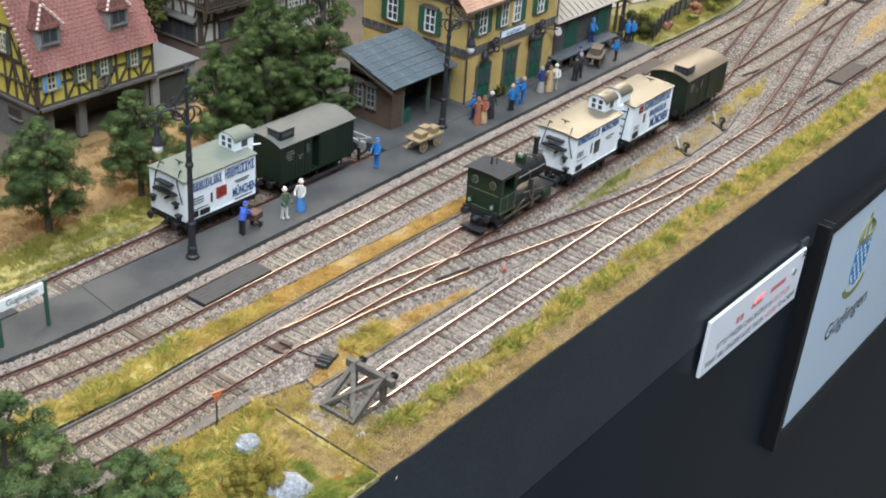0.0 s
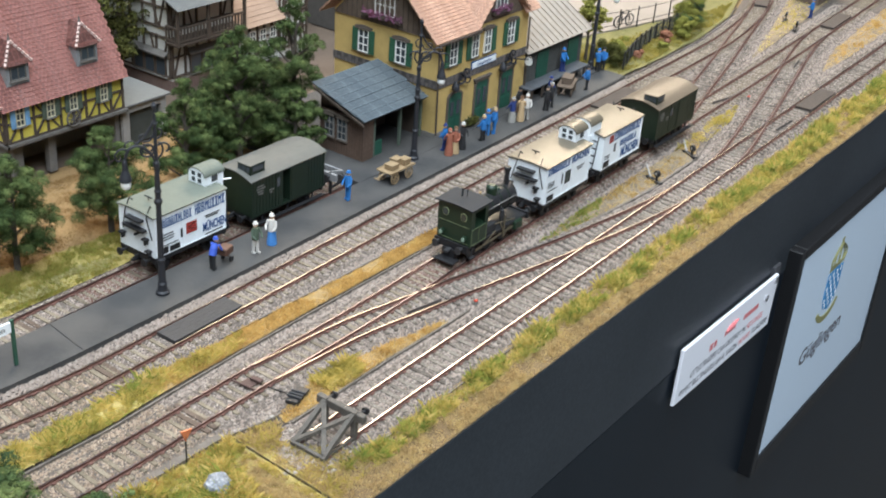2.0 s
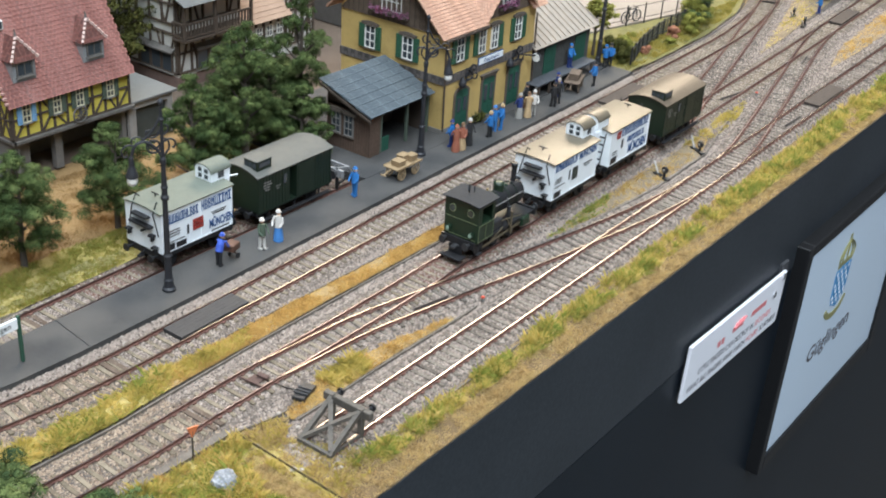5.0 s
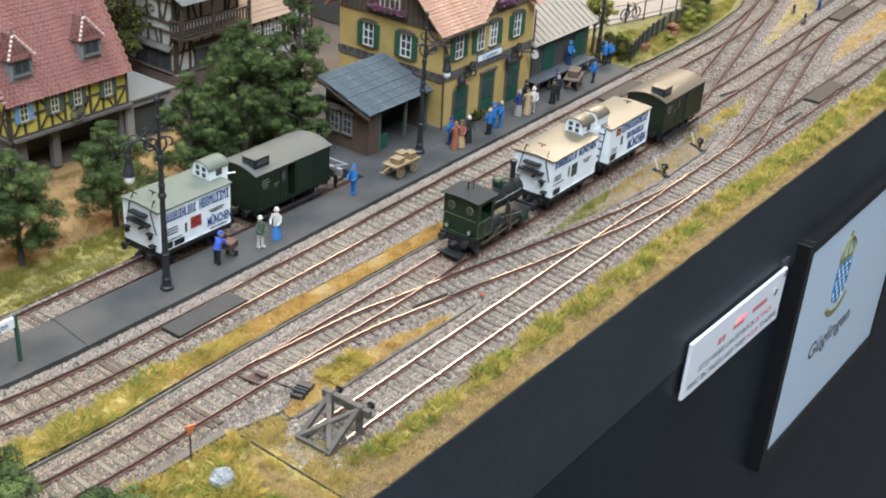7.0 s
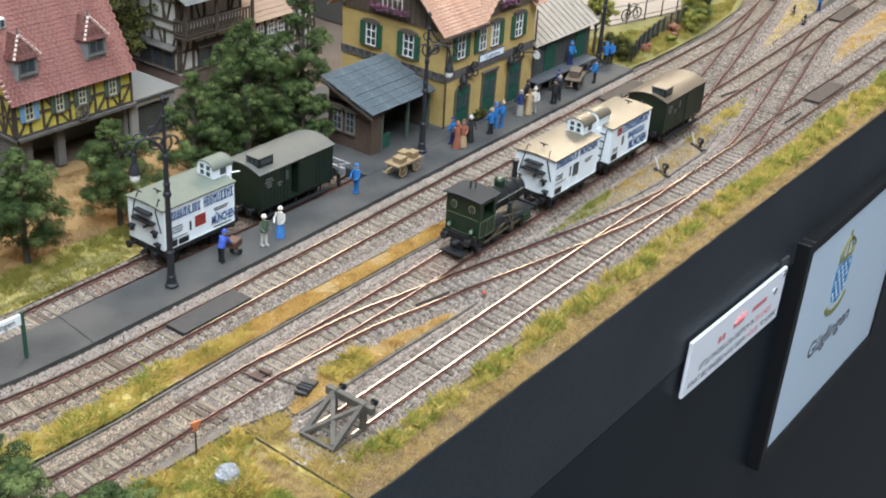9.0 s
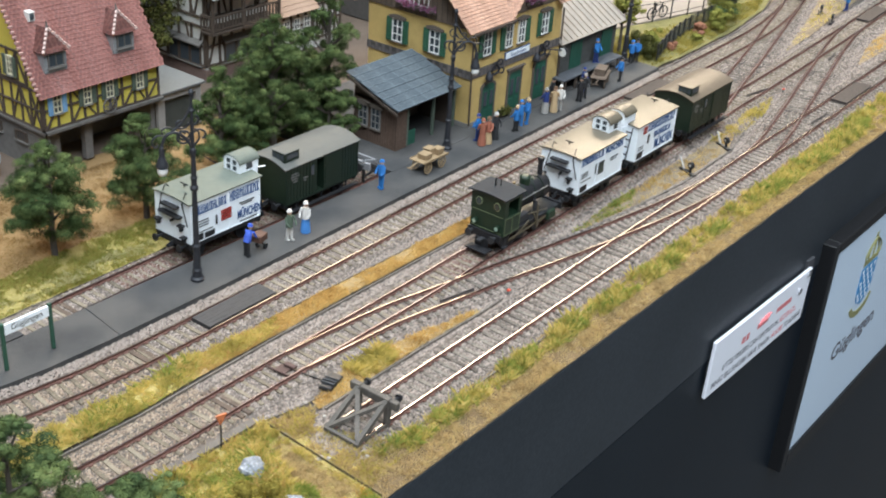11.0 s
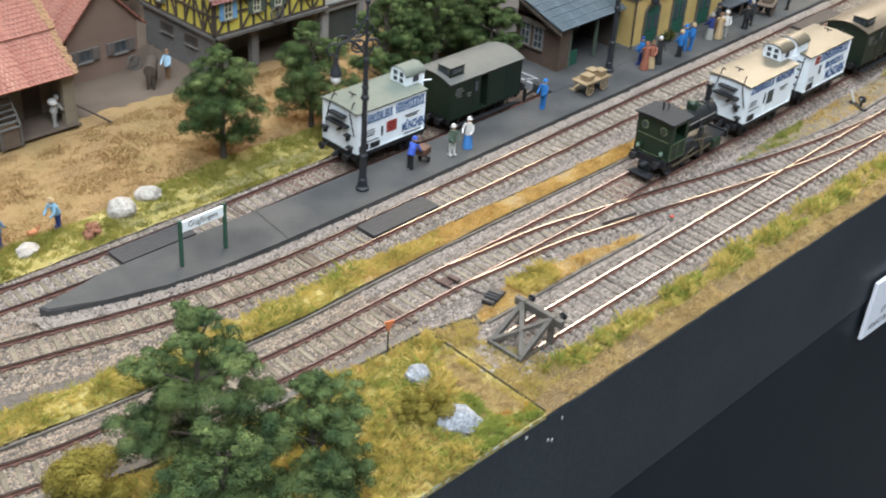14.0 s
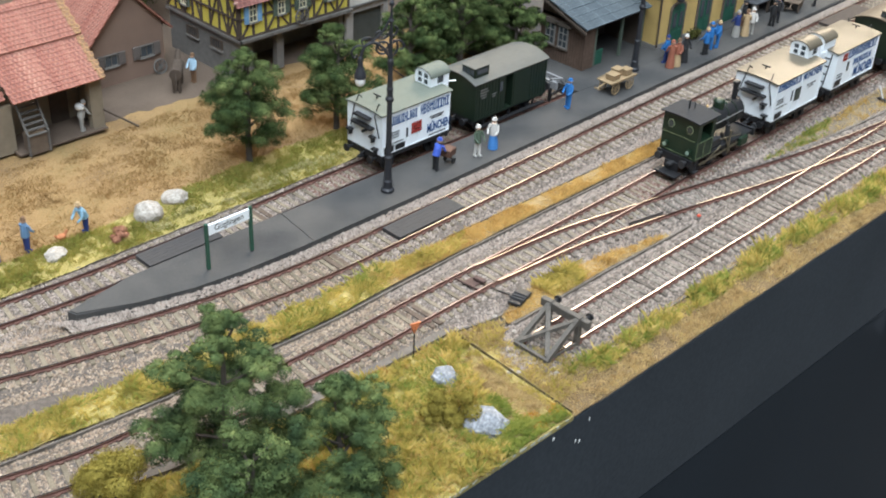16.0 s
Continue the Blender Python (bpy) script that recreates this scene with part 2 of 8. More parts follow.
def rail(line, side, name, parent, head, bright=None):
    """Web and foot in rust, with a bright running head, swept along the line."""
    xy, d = line
    nrm = np.stack([-d[:, 1], d[:, 0]], 1)
    c = xy + nrm * side * 0.75
    def sweep(prof, nm, mat, lo=0, hi=len(c)):
        k = len(prof)
        v = np.array([[c[i, 0] + nrm[i, 0] * u, c[i, 1] + nrm[i, 1] * u, w] for i in range(lo, hi) for u, w in prof])
        f = [(i * k + j, (i + 1) * k + j, (i + 1) * k + (j + 1) % k, i * k + (j + 1) % k) for i in range(hi - lo - 1) for j in range(k)]
        return raw(nm, v, f, mat, parent)
    sweep([(-0.075, -RAIL_H), (-0.075, -RAIL_H + 0.03), (-0.02, -RAIL_H + 0.05), (-0.02, -0.055), (-0.042, -0.045), (-0.042, -0.012), (0.042, -0.012), (0.042, -0.045), (0.02, -0.055), (0.02, -RAIL_H + 0.05), (0.075, -RAIL_H + 0.03), (0.075, -RAIL_H)], name, RAIL_SIDE)
    head_profile = [(-0.036, -0.013), (-0.030, 0), (0.030, 0), (0.036, -0.013)]
    cut = int(np.searchsorted(c[:, 0], bright)) if bright else 0
    if cut > 1:  # the stretch towards the field is brighter, a glint put into its colour
        sweep(head_profile, "rail_head", RAIL_TOP, 0, cut + 1)
    sweep(head_profile, "rail_head", head, cut)


lines = {k: spline(v) for k, v in LINES.items()}
for key, line in lines.items():
    tr = thing(key, label="steel rails with rusty sides on timber sleepers in ballast", category="railway track", group="station tracks")
    # brighter head materials go to the tracks that catch the light
    head = RAIL_TOP if key == "siding_track" else RAIL_MID if key in ("platform_track", "crossover_track") else RAIL_DULL
    glint = {"platform_track": -7.5, "running_track": -10.0}.get(key)
    rail(line, 1, "rail", tr, head, glint), rail(line, -1, "rail", tr, head, glint)
    sl = B()
    box(sl, -0.10, 0.10, -1.2, 1.2, -0.32, -RAIL_H, 0.02)
    first = None
    xy, d = spline(LINES[key], 0.56)
    if key.endswith("crossover_track"):
        xy, d = xy[7:-7], d[7:-7]
    for (x, y), (dx, dy) in zip(xy, d):
        if first is None:
            ob = first = part("sleeper", sl, SLEEPER, tr)
            pale = first.data.copy()
            pale.materials[0] = PALE_SLEEPER
        else:
            ob = new("sleeper", first.data)
            ob.parent = tr
        if x < -1.4:  # the module towards the field has newer, paler sleepers
            ob.data = pale
        ob.matrix_basis = pose(x * S, y * S, random.uniform(-0.02, 0.01) * S, 0, 0, math.degrees(math.atan2(dy, dx)) + random.uniform(-1.5, 1.5))
    # cast chairs holding the rails on every sleeper
    v, f = [], []
    for (x, y), (dx, dy) in zip(xy, d):
        for u in (-0.87, -0.63, 0.63, 0.87):
            k = len(v)
            for p, q, w in [(p, q, w) for p in (-0.075, 0.075) for q in (-0.05, 0.05) for w in (-RAIL_H - 0.01, -RAIL_H + 0.065)]:
                v.append((x + dx * p - dy * (u + q), y + dy * p + dx * (u + q), w))
            f += [(k + 1, k + 3, k + 7, k + 5), (k, k + 1, k + 5, k + 4), (k + 2, k + 6, k + 7, k + 3), (k, k + 2, k + 3, k + 1), (k + 4, k + 5, k + 7, k + 6)]
    raw("rail_fastening", v, f, RAIL_SIDE, tr)["kind"] = "stuff"


# ---- more materials ----
def plain(name, c, rough=0.6, metal=0.0, wear=0.25, scale=2.5, fine=30.0, bump=0.12):
    """A paint that varies a little about one colour."""
    return material(name, [tuple(v * (1 - wear) for v in c), c, tuple(min(1, v * (1 + wear * 0.6)) for v in c)], scale, rough, metal, bump, fine)


def tiled(name, colours, mortar, bw, bh, rough=0.85, gap=0.06, offset=0.5, bump=0.6):
    """Tiles, slates or bricks in staggered rows, over two scales of noise."""
    m = material(name, colours, 0.9, rough, 0, 0, 8)
    n, l = m.node_tree.nodes, m.node_tree.links
    b = n["Principled BSDF"]
    mp = next(q for q in n if q.type == "MAPPING")
    ramp = next(q for q in n if q.type == "VALTORGB")
    br = n.new("ShaderNodeTexBrick")
    br.offset = offset
    br.inputs["Scale"].default_value, br.inputs["Mortar Size"].default_value = 1.0, gap * bh
    br.inputs["Brick Width"].default_value, br.inputs["Row Height"].default_value = bw, bh
    br.inputs["Color1"].default_value, br.inputs["Color2"].default_value, br.inputs["Mortar"].default_value = (0.8, 0.8, 0.8, 1), (1.15, 1.1, 1.05, 1), (*mortar, 1)
    l.new(mp.outputs[0], br.inputs["Vector"])
    mul = n.new("ShaderNodeMixRGB")
    mul.blend_type, mul.inputs[0].default_value = "MULTIPLY", 1.0
    l.new(ramp.outputs[0], mul.inputs[1]), l.new(br.outputs["Color"], mul.inputs[2])
    l.new(mul.outputs[0], b.inputs["Base Color"])
    bp = n.new("ShaderNodeBump")
    bp.inputs["Strength"].default_value, bp.inputs["Distance"].default_value, bp.invert = bump, 0.04 * S, True
    l.new(br.outputs["Fac"], bp.inputs["Height"])
    l.new(bp.outputs[0], b.inputs["Normal"])
    return m


WHITE = plain("white_wagon_paint", (0.86, 0.90, 0.93), 0.45, wear=0.07)
CREAM = plain("white_window_paint", (0.75, 0.74, 0.70), 0.6, wear=0.1)
DULLCREAM = plain("aged_window_paint", (0.56, 0.52, 0.37), 0.65, wear=0.15)
BLUE = plain("blue_lettering", (0.028, 0.085, 0.235), 0.6, wear=0.15)
RED = plain("red_badge", (0.36, 0.05, 0.04), 0.6)
GREYROOF = plain("grey_canvas_roof", (0.125, 0.142, 0.118), 0.72, wear=0.15)
# the train's canvas roofs carry the far light's warm sheen in their colour
SHEENCANVAS = plain("warm_sheen_canvas_roof", (0.118, 0.100, 0.072), 0.36, wear=0.18)
VANROOF = plain("grey_van_roof", (0.095, 0.096, 0.088), 0.7, wear=0.15)
# same warm sheen painted into the roof colour of the train's van
SHEENVAN = plain("warm_sheen_van_roof", (0.125, 0.097, 0.069), 0.36, wear=0.2)
IRON = plain("black_iron", (0.016, 0.016, 0.018), 0.5)
LAMPIRON = plain("lamp_iron", (0.024, 0.025, 0.030), 0.5, wear=0.3)
DARKGREEN = plain("dark_green_van_paint", (0.010, 0.020, 0.012), 0.42, wear=0.25)
LOCOGREEN = plain("dark_green_engine_paint", (0.013, 0.029, 0.016), 0.38, wear=0.25)
LINING = plain("pale_lining", (0.22, 0.26, 0.14), 0.5)
BRASS = plain("dull_brass", (0.30, 0.22, 0.09), 0.42, 0.6)
SOOT = plain("sooty_black", (0.03, 0.03, 0.032), 0.55)
STEEL = plain("grey_steel", (0.30, 0.30, 0.30), 0.4, 0.7)
TIMBER = plain("grey_weathered_timber", (0.125, 0.115, 0.105), 0.85, wear=0.4, fine=60, bump=0.4)
BEAM = plain("dark_brown_timber", (0.075, 0.055, 0.042), 0.85, wear=0.3, fine=60, bump=0.4)
OAK = plain("brown_boards", (0.13, 0.095, 0.07), 0.85, wear=0.35, fine=60, bump=0.4)
CRATE = plain("pale_wood", (0.29, 0.205, 0.115), 0.8, wear=0.2)
OCHRE = plain("ochre_plaster", (0.55, 0.385, 0.14), 0.85, wear=0.26, scale=0.8)
YELLOW = plain("yellow_infill", (0.57, 0.475, 0.085), 0.85, wear=0.15, scale=1.0)
LIME = plain("white_infill", (0.50, 0.49, 0.46), 0.88, wear=0.2, scale=0.9)
LINTEL = plain("brown_stone_trim", (0.115, 0.093, 0.076), 0.9, wear=0.3, scale=1.5, bump=0.3)
STONE = plain("grey_plinth", (0.19, 0.18, 0.165), 0.9, wear=0.3, scale=1.5, bump=0.3)
FRIEZE = tiled("dark_stone_frieze", [(0.08, 0.075, 0.075), (0.13, 0.115, 0.11), (0.18, 0.16, 0.15)], (0.5, 0.5, 0.5), 0.42, 0.3, gap=0.12)
SHUTTER = plain("green_shutter", (0.032, 0.105, 0.06), 0.6, wear=0.25)
GREENDOOR = plain("green_door", (0.018, 0.085, 0.056), 0.6, wear=0.3)
GREYSHUT = plain("grey_green_shutter", (0.085, 0.11, 0.085), 0.7, wear=0.3)
BLUESHUT = plain("blue_shutter", (0.18, 0.35, 0.55), 0.7)
PANE = glass("window_glass")
MOSSTILE = tiled("mossy_red_tiles", [(0.17, 0.062, 0.048), (0.235, 0.092, 0.072), (0.30, 0.14, 0.11), (0.36, 0.22, 0.17)], (1.35, 1.3, 1.2), 0.24, 0.30, gap=0.14, bump=0.3)
FARMTILE = tiled("weathered_red_tiles", [(0.145, 0.056, 0.048), (0.205, 0.09, 0.078), (0.29, 0.165, 0.15)], (1.45, 1.35, 1.3), 0.30, 0.30, gap=0.1, bump=0.3)
ORANGETILE = tiled("orange_roof_tiles", [(0.40, 0.225, 0.155), (0.49, 0.295, 0.21), (0.56, 0.375, 0.28)], (0.8, 0.75, 0.74), 0.2, 0.22, gap=0.12, bump=0.3)
SLATE = tiled("blue_grey_slates", [(0.055, 0.070, 0.083), (0.082, 0.102, 0.118), (0.122, 0.146, 0.162)], (1.3, 1.3, 1.3), 1.15, 0.62, gap=0.035, bump=0.3)
BRICK = tiled("brown_brick", [(0.058, 0.036, 0.026), (0.085, 0.054, 0.039), (0.12, 0.08, 0.058)], (1.2, 1.2, 1.2), 0.26, 0.10, gap=0.14)
BROWNWALL = plain("brown_plaster", (0.20, 0.132, 0.10), 0.9, wear=0.18, scale=0.7)
BEIGEROOF = plain("pale_sheet_roof", (0.32, 0.28, 0.24), 0.75, wear=0.15)
FLATROOF = plain("grey_flat_roof", (0.13, 0.13, 0.125), 0.85, wear=0.15)
PAVING = plain("pale_road", (0.27, 0.23, 0.195), 0.9, wear=0.2, scale=0.3)
YARD = plain("brown_farmyard", (0.108, 0.078, 0.058), 0.95, wear=0.35, scale=0.4, bump=0.4)
ROCK = material("grey_boulder", [(0.10, 0.11, 0.125), (0.215, 0.225, 0.245), (0.44, 0.45, 0.475)], 1.6, 0.85, 0, 0.6, 9)
PALEROCK = material("pale_boulder", [(0.24, 0.21, 0.18), (0.38, 0.335, 0.29), (0.55, 0.51, 0.46)], 1.6, 0.85, 0, 0.6, 9)
BARK = plain("bark", (0.085, 0.07, 0.058), 0.95, wear=0.3, bump=0.5)
LEAVES = spread("dark_green_leaves", [(0.018, 0.033, 0.014), (0.045, 0.07, 0.025), (0.095, 0.128, 0.046), (0.185, 0.215, 0.08)], patchy=1.1, share=0.75)
PINE = spread("blue_green_leaves", [(0.023, 0.042, 0.022), (0.053, 0.082, 0.034), (0.10, 0.136, 0.050), (0.18, 0.215, 0.078)], patchy=1.1, share=0.75)
DARKOLIVE = spread("dull_olive_leaves", [(0.03, 0.035, 0.012), (0.062, 0.065, 0.02), (0.11, 0.10, 0.03)], patchy=0.5, share=0.5)
OLIVE = spread("olive_bush_leaves", [(0.16, 0.13, 0.03), (0.30, 0.245, 0.055), (0.45, 0.37, 0.10)], thin=0.35)
BUSHGREEN = spread("light_bush_leaves", [(0.12, 0.135, 0.03), (0.22, 0.22, 0.05), (0.33, 0.295, 0.08)])
PINKBUSH = spread("pink_bush_leaves", [(0.30, 0.13, 0.08), (0.40, 0.20, 0.13)])
GRASS = spread("yellow_green_grass", [(0.24, 0.215, 0.06), (0.48, 0.41, 0.115), (0.68, 0.56, 0.19), (0.82, 0.66, 0.32)], thin=0.45, patchy=0.8, share=0.6)
LUSH = spread("green_grass", [(0.13, 0.18, 0.04), (0.26, 0.32, 0.075), (0.38, 0.42, 0.11), (0.48, 0.45, 0.14)], thin=0.45, patchy=0.9, share=0.5)
STRAW = spread("straw_grass", [(0.34, 0.21, 0.078), (0.56, 0.37, 0.13), (0.70, 0.50, 0.20), (0.56, 0.42, 0.145)], thin=0.4, patchy=1.2, share=0.5)
FIELD = spread("dry_field_fibres", [(0.21, 0.127, 0.056), (0.30, 0.188, 0.08), (0.395, 0.26, 0.118), (0.31, 0.23, 0.09)], thin=0.35, patchy=0.35, share=0.65)
TURF = spread("brown_turf_fibres", [(0.22, 0.155, 0.075), (0.46, 0.335, 0.16), (0.64, 0.49, 0.26), (0.56, 0.46, 0.19)], thin=0.35, patchy=2.0, share=0.45)
BANKGRASS = spread("moss_green_grass", [(0.14, 0.135, 0.04), (0.27, 0.245, 0.062), (0.42, 0.355, 0.10), (0.52, 0.42, 0.16)], thin=0.4, patchy=0.7, share=0.6)
CREAMGRASS = spread("pale_cream_tufts", [(0.40, 0.36, 0.14), (0.60, 0.54, 0.27), (0.72, 0.66, 0.42)], thin=0.4)
BLOOM = spread("orange_blossoms", [(0.50, 0.24, 0.03), (0.62, 0.40, 0.06), (0.45, 0.12, 0.05)], thin=0.3)
FLOWERS = spread("flower_petals", [(0.05, 0.08, 0.03), (0.22, 0.05, 0.10), (0.30, 0.14, 0.22), (0.10, 0.06, 0.08), (0.06, 0.10, 0.04)])

# ---- ground, fascia, platform ----
def patch(name, poly, z, mat, bumpy=0.06, step=0.7, kind="structure", edge=None):
    """A ground area with an uneven top, filled inside a polygon; sides drop to the board."""
    bm = B()
    vs = [bm.verts.new((x, y, 0)) for x, y in poly]
    f = bm.faces.new(vs)
    xs, ys = [p[0] for p in poly], [p[1] for p in poly]
    for axis, lo, hi in ((0, min(xs), max(xs)), (1, min(ys), max(ys))):
        k = lo + step
        while k < hi:
            co = (k, 0, 0) if axis == 0 else (0, k, 0)
            no = (1, 0, 0) if axis == 0 else (0, 1, 0)
            bmesh.ops.bisect_plane(bm, geom=bm.verts[:] + bm.edges[:] + bm.faces[:], plane_co=co, plane_no=no)
            k += step
    for v in bm.verts:
        v.co.z = z + bumpy * noise.noise(v.co * 0.6) + bumpy * 0.5 * noise.noise(v.co * 2.1)
    if edge:  # the rim sinks into the ground round it
        for v in bm.verts:
            if v.is_boundary:
                v.co.z -= edge
    ob = part(name, bm, mat, smooth=True)
    ob["kind"] = kind
    return ob


bm = B()
box(bm, -45, 110, -2.9, 75, -2.0, -0.52)
part("ground", bm, EARTH)["kind"] = "structure"
patch("field", [(-40, 17.6), (-9, 17.4), (0, 17.3), (22, 17.4), (22, 60), (-40, 60)], -0.28, EARTH, 0.12, 1.0)
patch("meadow", [(-40, -2.99), (-1.35, -3.57), (-0.25, 2.4), (-1.0, 3.15), (-8, 3.35), (-14, 3.9), (-20, 5.0), (-40, 11)], -0.28, GRASSY, 0.07, 0.6)
patch("front_verge", [(-1.33, -3.57), (100, -5.09), (100, -1.75), (30, -1.75), (1, -1.45), (-0.2, 0.2)], -0.36, material("brown_turf", [(0.09, 0.06, 0.03), (0.15, 0.10, 0.048), (0.22, 0.155, 0.075)], 0.8, 0.95, 0, 0.9, 25), 0.06, 0.7)
patch("loading_yard", [(20.5, 14.2), (60, 14.2), (60, 60), (20.5, 60)], -0.2, YARD, 0.02, 2.0)
patch("station_garden", [(49.2, 13.0), (56, 12.9), (64, 13.05), (72, 14.0), (80, 16.3), (80, 60), (49.2, 60)], -0.12, material("garden_soil", [(0.10, 0.095, 0.035), (0.17, 0.155, 0.055), (0.25, 0.20, 0.09)], 0.8, 0.95, 0, 0.8, 20), 0.12, 0.9)
bm = B()
prism(bm, [(56, 20), (70, 16.6), (90, 22), (110, 40), (50, 60), (49.4, 30)], 2, -0.15, 0.02)
part("road", bm, PAVING)["kind"] = "structure"
patch("farmyard", [(-12, 29.3), (-3, 29.1), (-1, 28.6), (0.5, 28.9), (2, 28.2), (3.4, 28.5), (5, 28.3), (6.4, 28.9), (12, 28.3), (20, 28.2), (24, 30), (24, 60), (-12, 60)], -0.085, YARD, 0.02, 0.9, edge=0.3)

# the layout's front board: an upper band, a lower panel set back a little, and a seam between two modules
bm = B()
FRONT = put(0, -3.55, 0, 0, 0, -0.86)  # the front board's line
prism(bm, [(-40, -0.46), (-40, -8.35), (110, -7.6), (110, -0.46)], 1, -0.06, 0.2)
part("fascia_upper", bm, BLACK, at=FRONT)["kind"] = "structure"
bm = B()
prism(bm, [(-40, -8.47), (-40, -80), (110, -80), (110, -7.72)], 1, -0.02, 0.3)
part("fascia_lower", bm, DEEPBLACK, at=FRONT)["kind"] = "structure"

# pale frayed scenery edge along the front board
g_ = random.Random(4)
bm = B()
x = -13.0
while x < -1.4:
    w, y = g_.uniform(0.08, 0.4), -3.57 - (x + 1.35) * 0.015
    bar(bm, (x, y + g_.uniform(-0.02, 0.01), -0.3 + g_.uniform(-0.05, 0.03)), (x + w, y + g_.uniform(-0.02, 0.01), -0.3 + g_.uniform(-0.05, 0.03)), g_.uniform(0.02, 0.05), g_.uniform(0.05, 0.12))
    x += w + g_.uniform(-0.05, 0.3)
part("edging", bm, plain("frayed_plaster", (0.42, 0.41, 0.33), 0.9, wear=0.5, scale=3))["kind"] = "structure"
bm = B()
prism(bm, [(-40, -0.5), (-1.36, -0.5), (-1.36, -0.24), (-40, -0.24)], 1, -0.05, 0.02)
part("edging", bm, GRASSY, at=FRONT)["kind"] = "structure"

# chips of bare wood on the front board's corner
chips = B()
for x, z, w in ((-2.5, -0.85, 0.12), (-1.1, -1.75, 0.09), (-0.85, -1.9, 0.10), (-0.35, -1.05, 0.06)):
    prism(chips, [(x, z), (x + w, z + 0.05), (x + w * 0.8, z + 0.16), (x + w * 0.2, z + 0.13)], 1, -0.075, -0.055)
part("trim", chips, CREAM, at=FRONT)["kind"] = "structure"

PLATFORM = [(-12.3, 14.1), (-12.15, 13.65), (-9.9, 12.75), (-7.5, 12.1), (-5, 11.8), (-2, 11.68), (5, 11.68), (25, 11.95), (49.2, 12.25), (49.2, 14.25), (20.5, 14.3), (-1, 14.55), (-6, 14.6), (-9, 14.6)]
bm = B()
prism(bm, PLATFORM, 2, -0.45, 0.33)
bmesh.ops.bevel(bm, geom=[e for e in bm.edges if all(v.co.z > 0 for v in e.verts)], offset=0.06, segments=2, affect="EDGES")
part("platform", bm, ASPHALT)["kind"] = "structure"
bm = B()
box(bm, 20.45, 49.2, 14.26, 26, -0.45, 0.348)
part("station_forecourt", bm, ASPHALT)["kind"] = "structure"
bm = B()
bar(bm, (-1.35, 11.72, 0.352), (-1.0, 14.5, 0.352), 0.03, 0.012)
part("trim", bm, IRON)["kind"] = "structure"

bm = B()
bar(bm, (-1.36, -3.5, -0.12), (-1.09, 2.95, -0.14), 0.018, 0.12)
part("trim", bm, plain("seam_board", (0.12, 0.095, 0.05), 0.9, wear=0.4, scale=3))["kind"] = "structure"
# filler boards where the tracks cross the joint between two modules
for y0, y1 in ((3.9, 6.35), (9.15, 11.5), (14.6, 16.9)):
    for x0 in (-1.5, -1.12):
        bm = B()
        box(bm, x0, x0 + 0.25, y0, y1, -0.3, -0.165, 0.02)
        part("trim", bm, material("joint_board", [(0.06, 0.042, 0.032), (0.10, 0.072, 0.054), (0.15, 0.11, 0.085)], 1.5, 0.9, 0, 0.4))["kind"] = "structure"

# ballast: a bed under each track and loose stones on it
def near_line(x, y):
    best = np.full(len(x), 9.0)
    for xy, _ in lines.values():
        for k in range(0, len(xy), 3):
            best = np.minimum(best, np.hypot(x - xy[k, 0], y - xy[k, 1]))
    return best


for key, (xy, d) in lines.items():
    nrm = np.stack([-d[:, 1], d[:, 0]], 1)
    prof = [(-2.0, -0.55), (-1.45, -0.30), (-1.0, -0.235), (0, -0.235), (1.0, -0.235), (1.45, -0.30), (2.0, -0.55)]
    v, f, k = [], [], len(prof)
    dz = {"platform_track": 0, "running_track": 0.001, "siding_track": 0.002, "goods_track": 0.003}.get(key, -0.004)
    for i in range(len(xy)):
        for u, w in prof:
            v.append((xy[i, 0] + nrm[i, 0] * u, xy[i, 1] + nrm[i, 1] * u, w + dz))
    for i in range(len(xy) - 1):
        for j in range(k - 1):
            f.append((i * k + j, (i + 1) * k + j, (i + 1) * k + j + 1, i * k + j + 1))
    raw("ballast_bed", v, f, BED, kind="structure")
patch("ballast_floor", [(-40, 11), (-20, 5.0), (-14, 3.9), (-8, 3.35), (-1.0, 3.15), (0, 2.4), (-0.2, 0.2), (1, -1.5), (30, -1.8), (100, -1.8), (100, 12), (80, 16), (72, 13.8), (64, 12.9), (49, 12.6), (25, 12.0), (-4, 12.0), (-8, 15), (-9, 17.5), (-40, 20)], -0.40, BED, 0.03, 1.2)
patch("ballast_floor", [(-10, 14.2), (21, 14.2), (21, 17.6), (-10, 17.6)], -0.41, BED, 0.03, 1.2)

rng = np.random.default_rng(5)
# ballast heaped against the platform's edge
patch("ballast_shoulder", [(-12.5, 14.2), (-12.3, 13.5), (-10.0, 12.5), (-7.6, 11.8), (-5, 11.5), (-2, 11.42), (5, 11.42), (25, 11.7), (49, 12.0), (49, 12.4), (25, 12.1), (5, 11.85), (-2, 11.85), (-5, 12.0), (-7.5, 12.3), (-9.9, 13.0), (-12, 14.2)], -0.17, BED, 0.04, 0.5)


def inside(poly, x, y):
    c = np.zeros(len(x), bool)
    for (x0, y0), (x1, y1) in zip(poly, poly[1:] + poly[:1]):
        c ^= ((y0 > y) != (y1 > y)) & (x < (x1 - x0) * (y - y0) / (y1 - y0 + 1e-9) + x0)
    return c


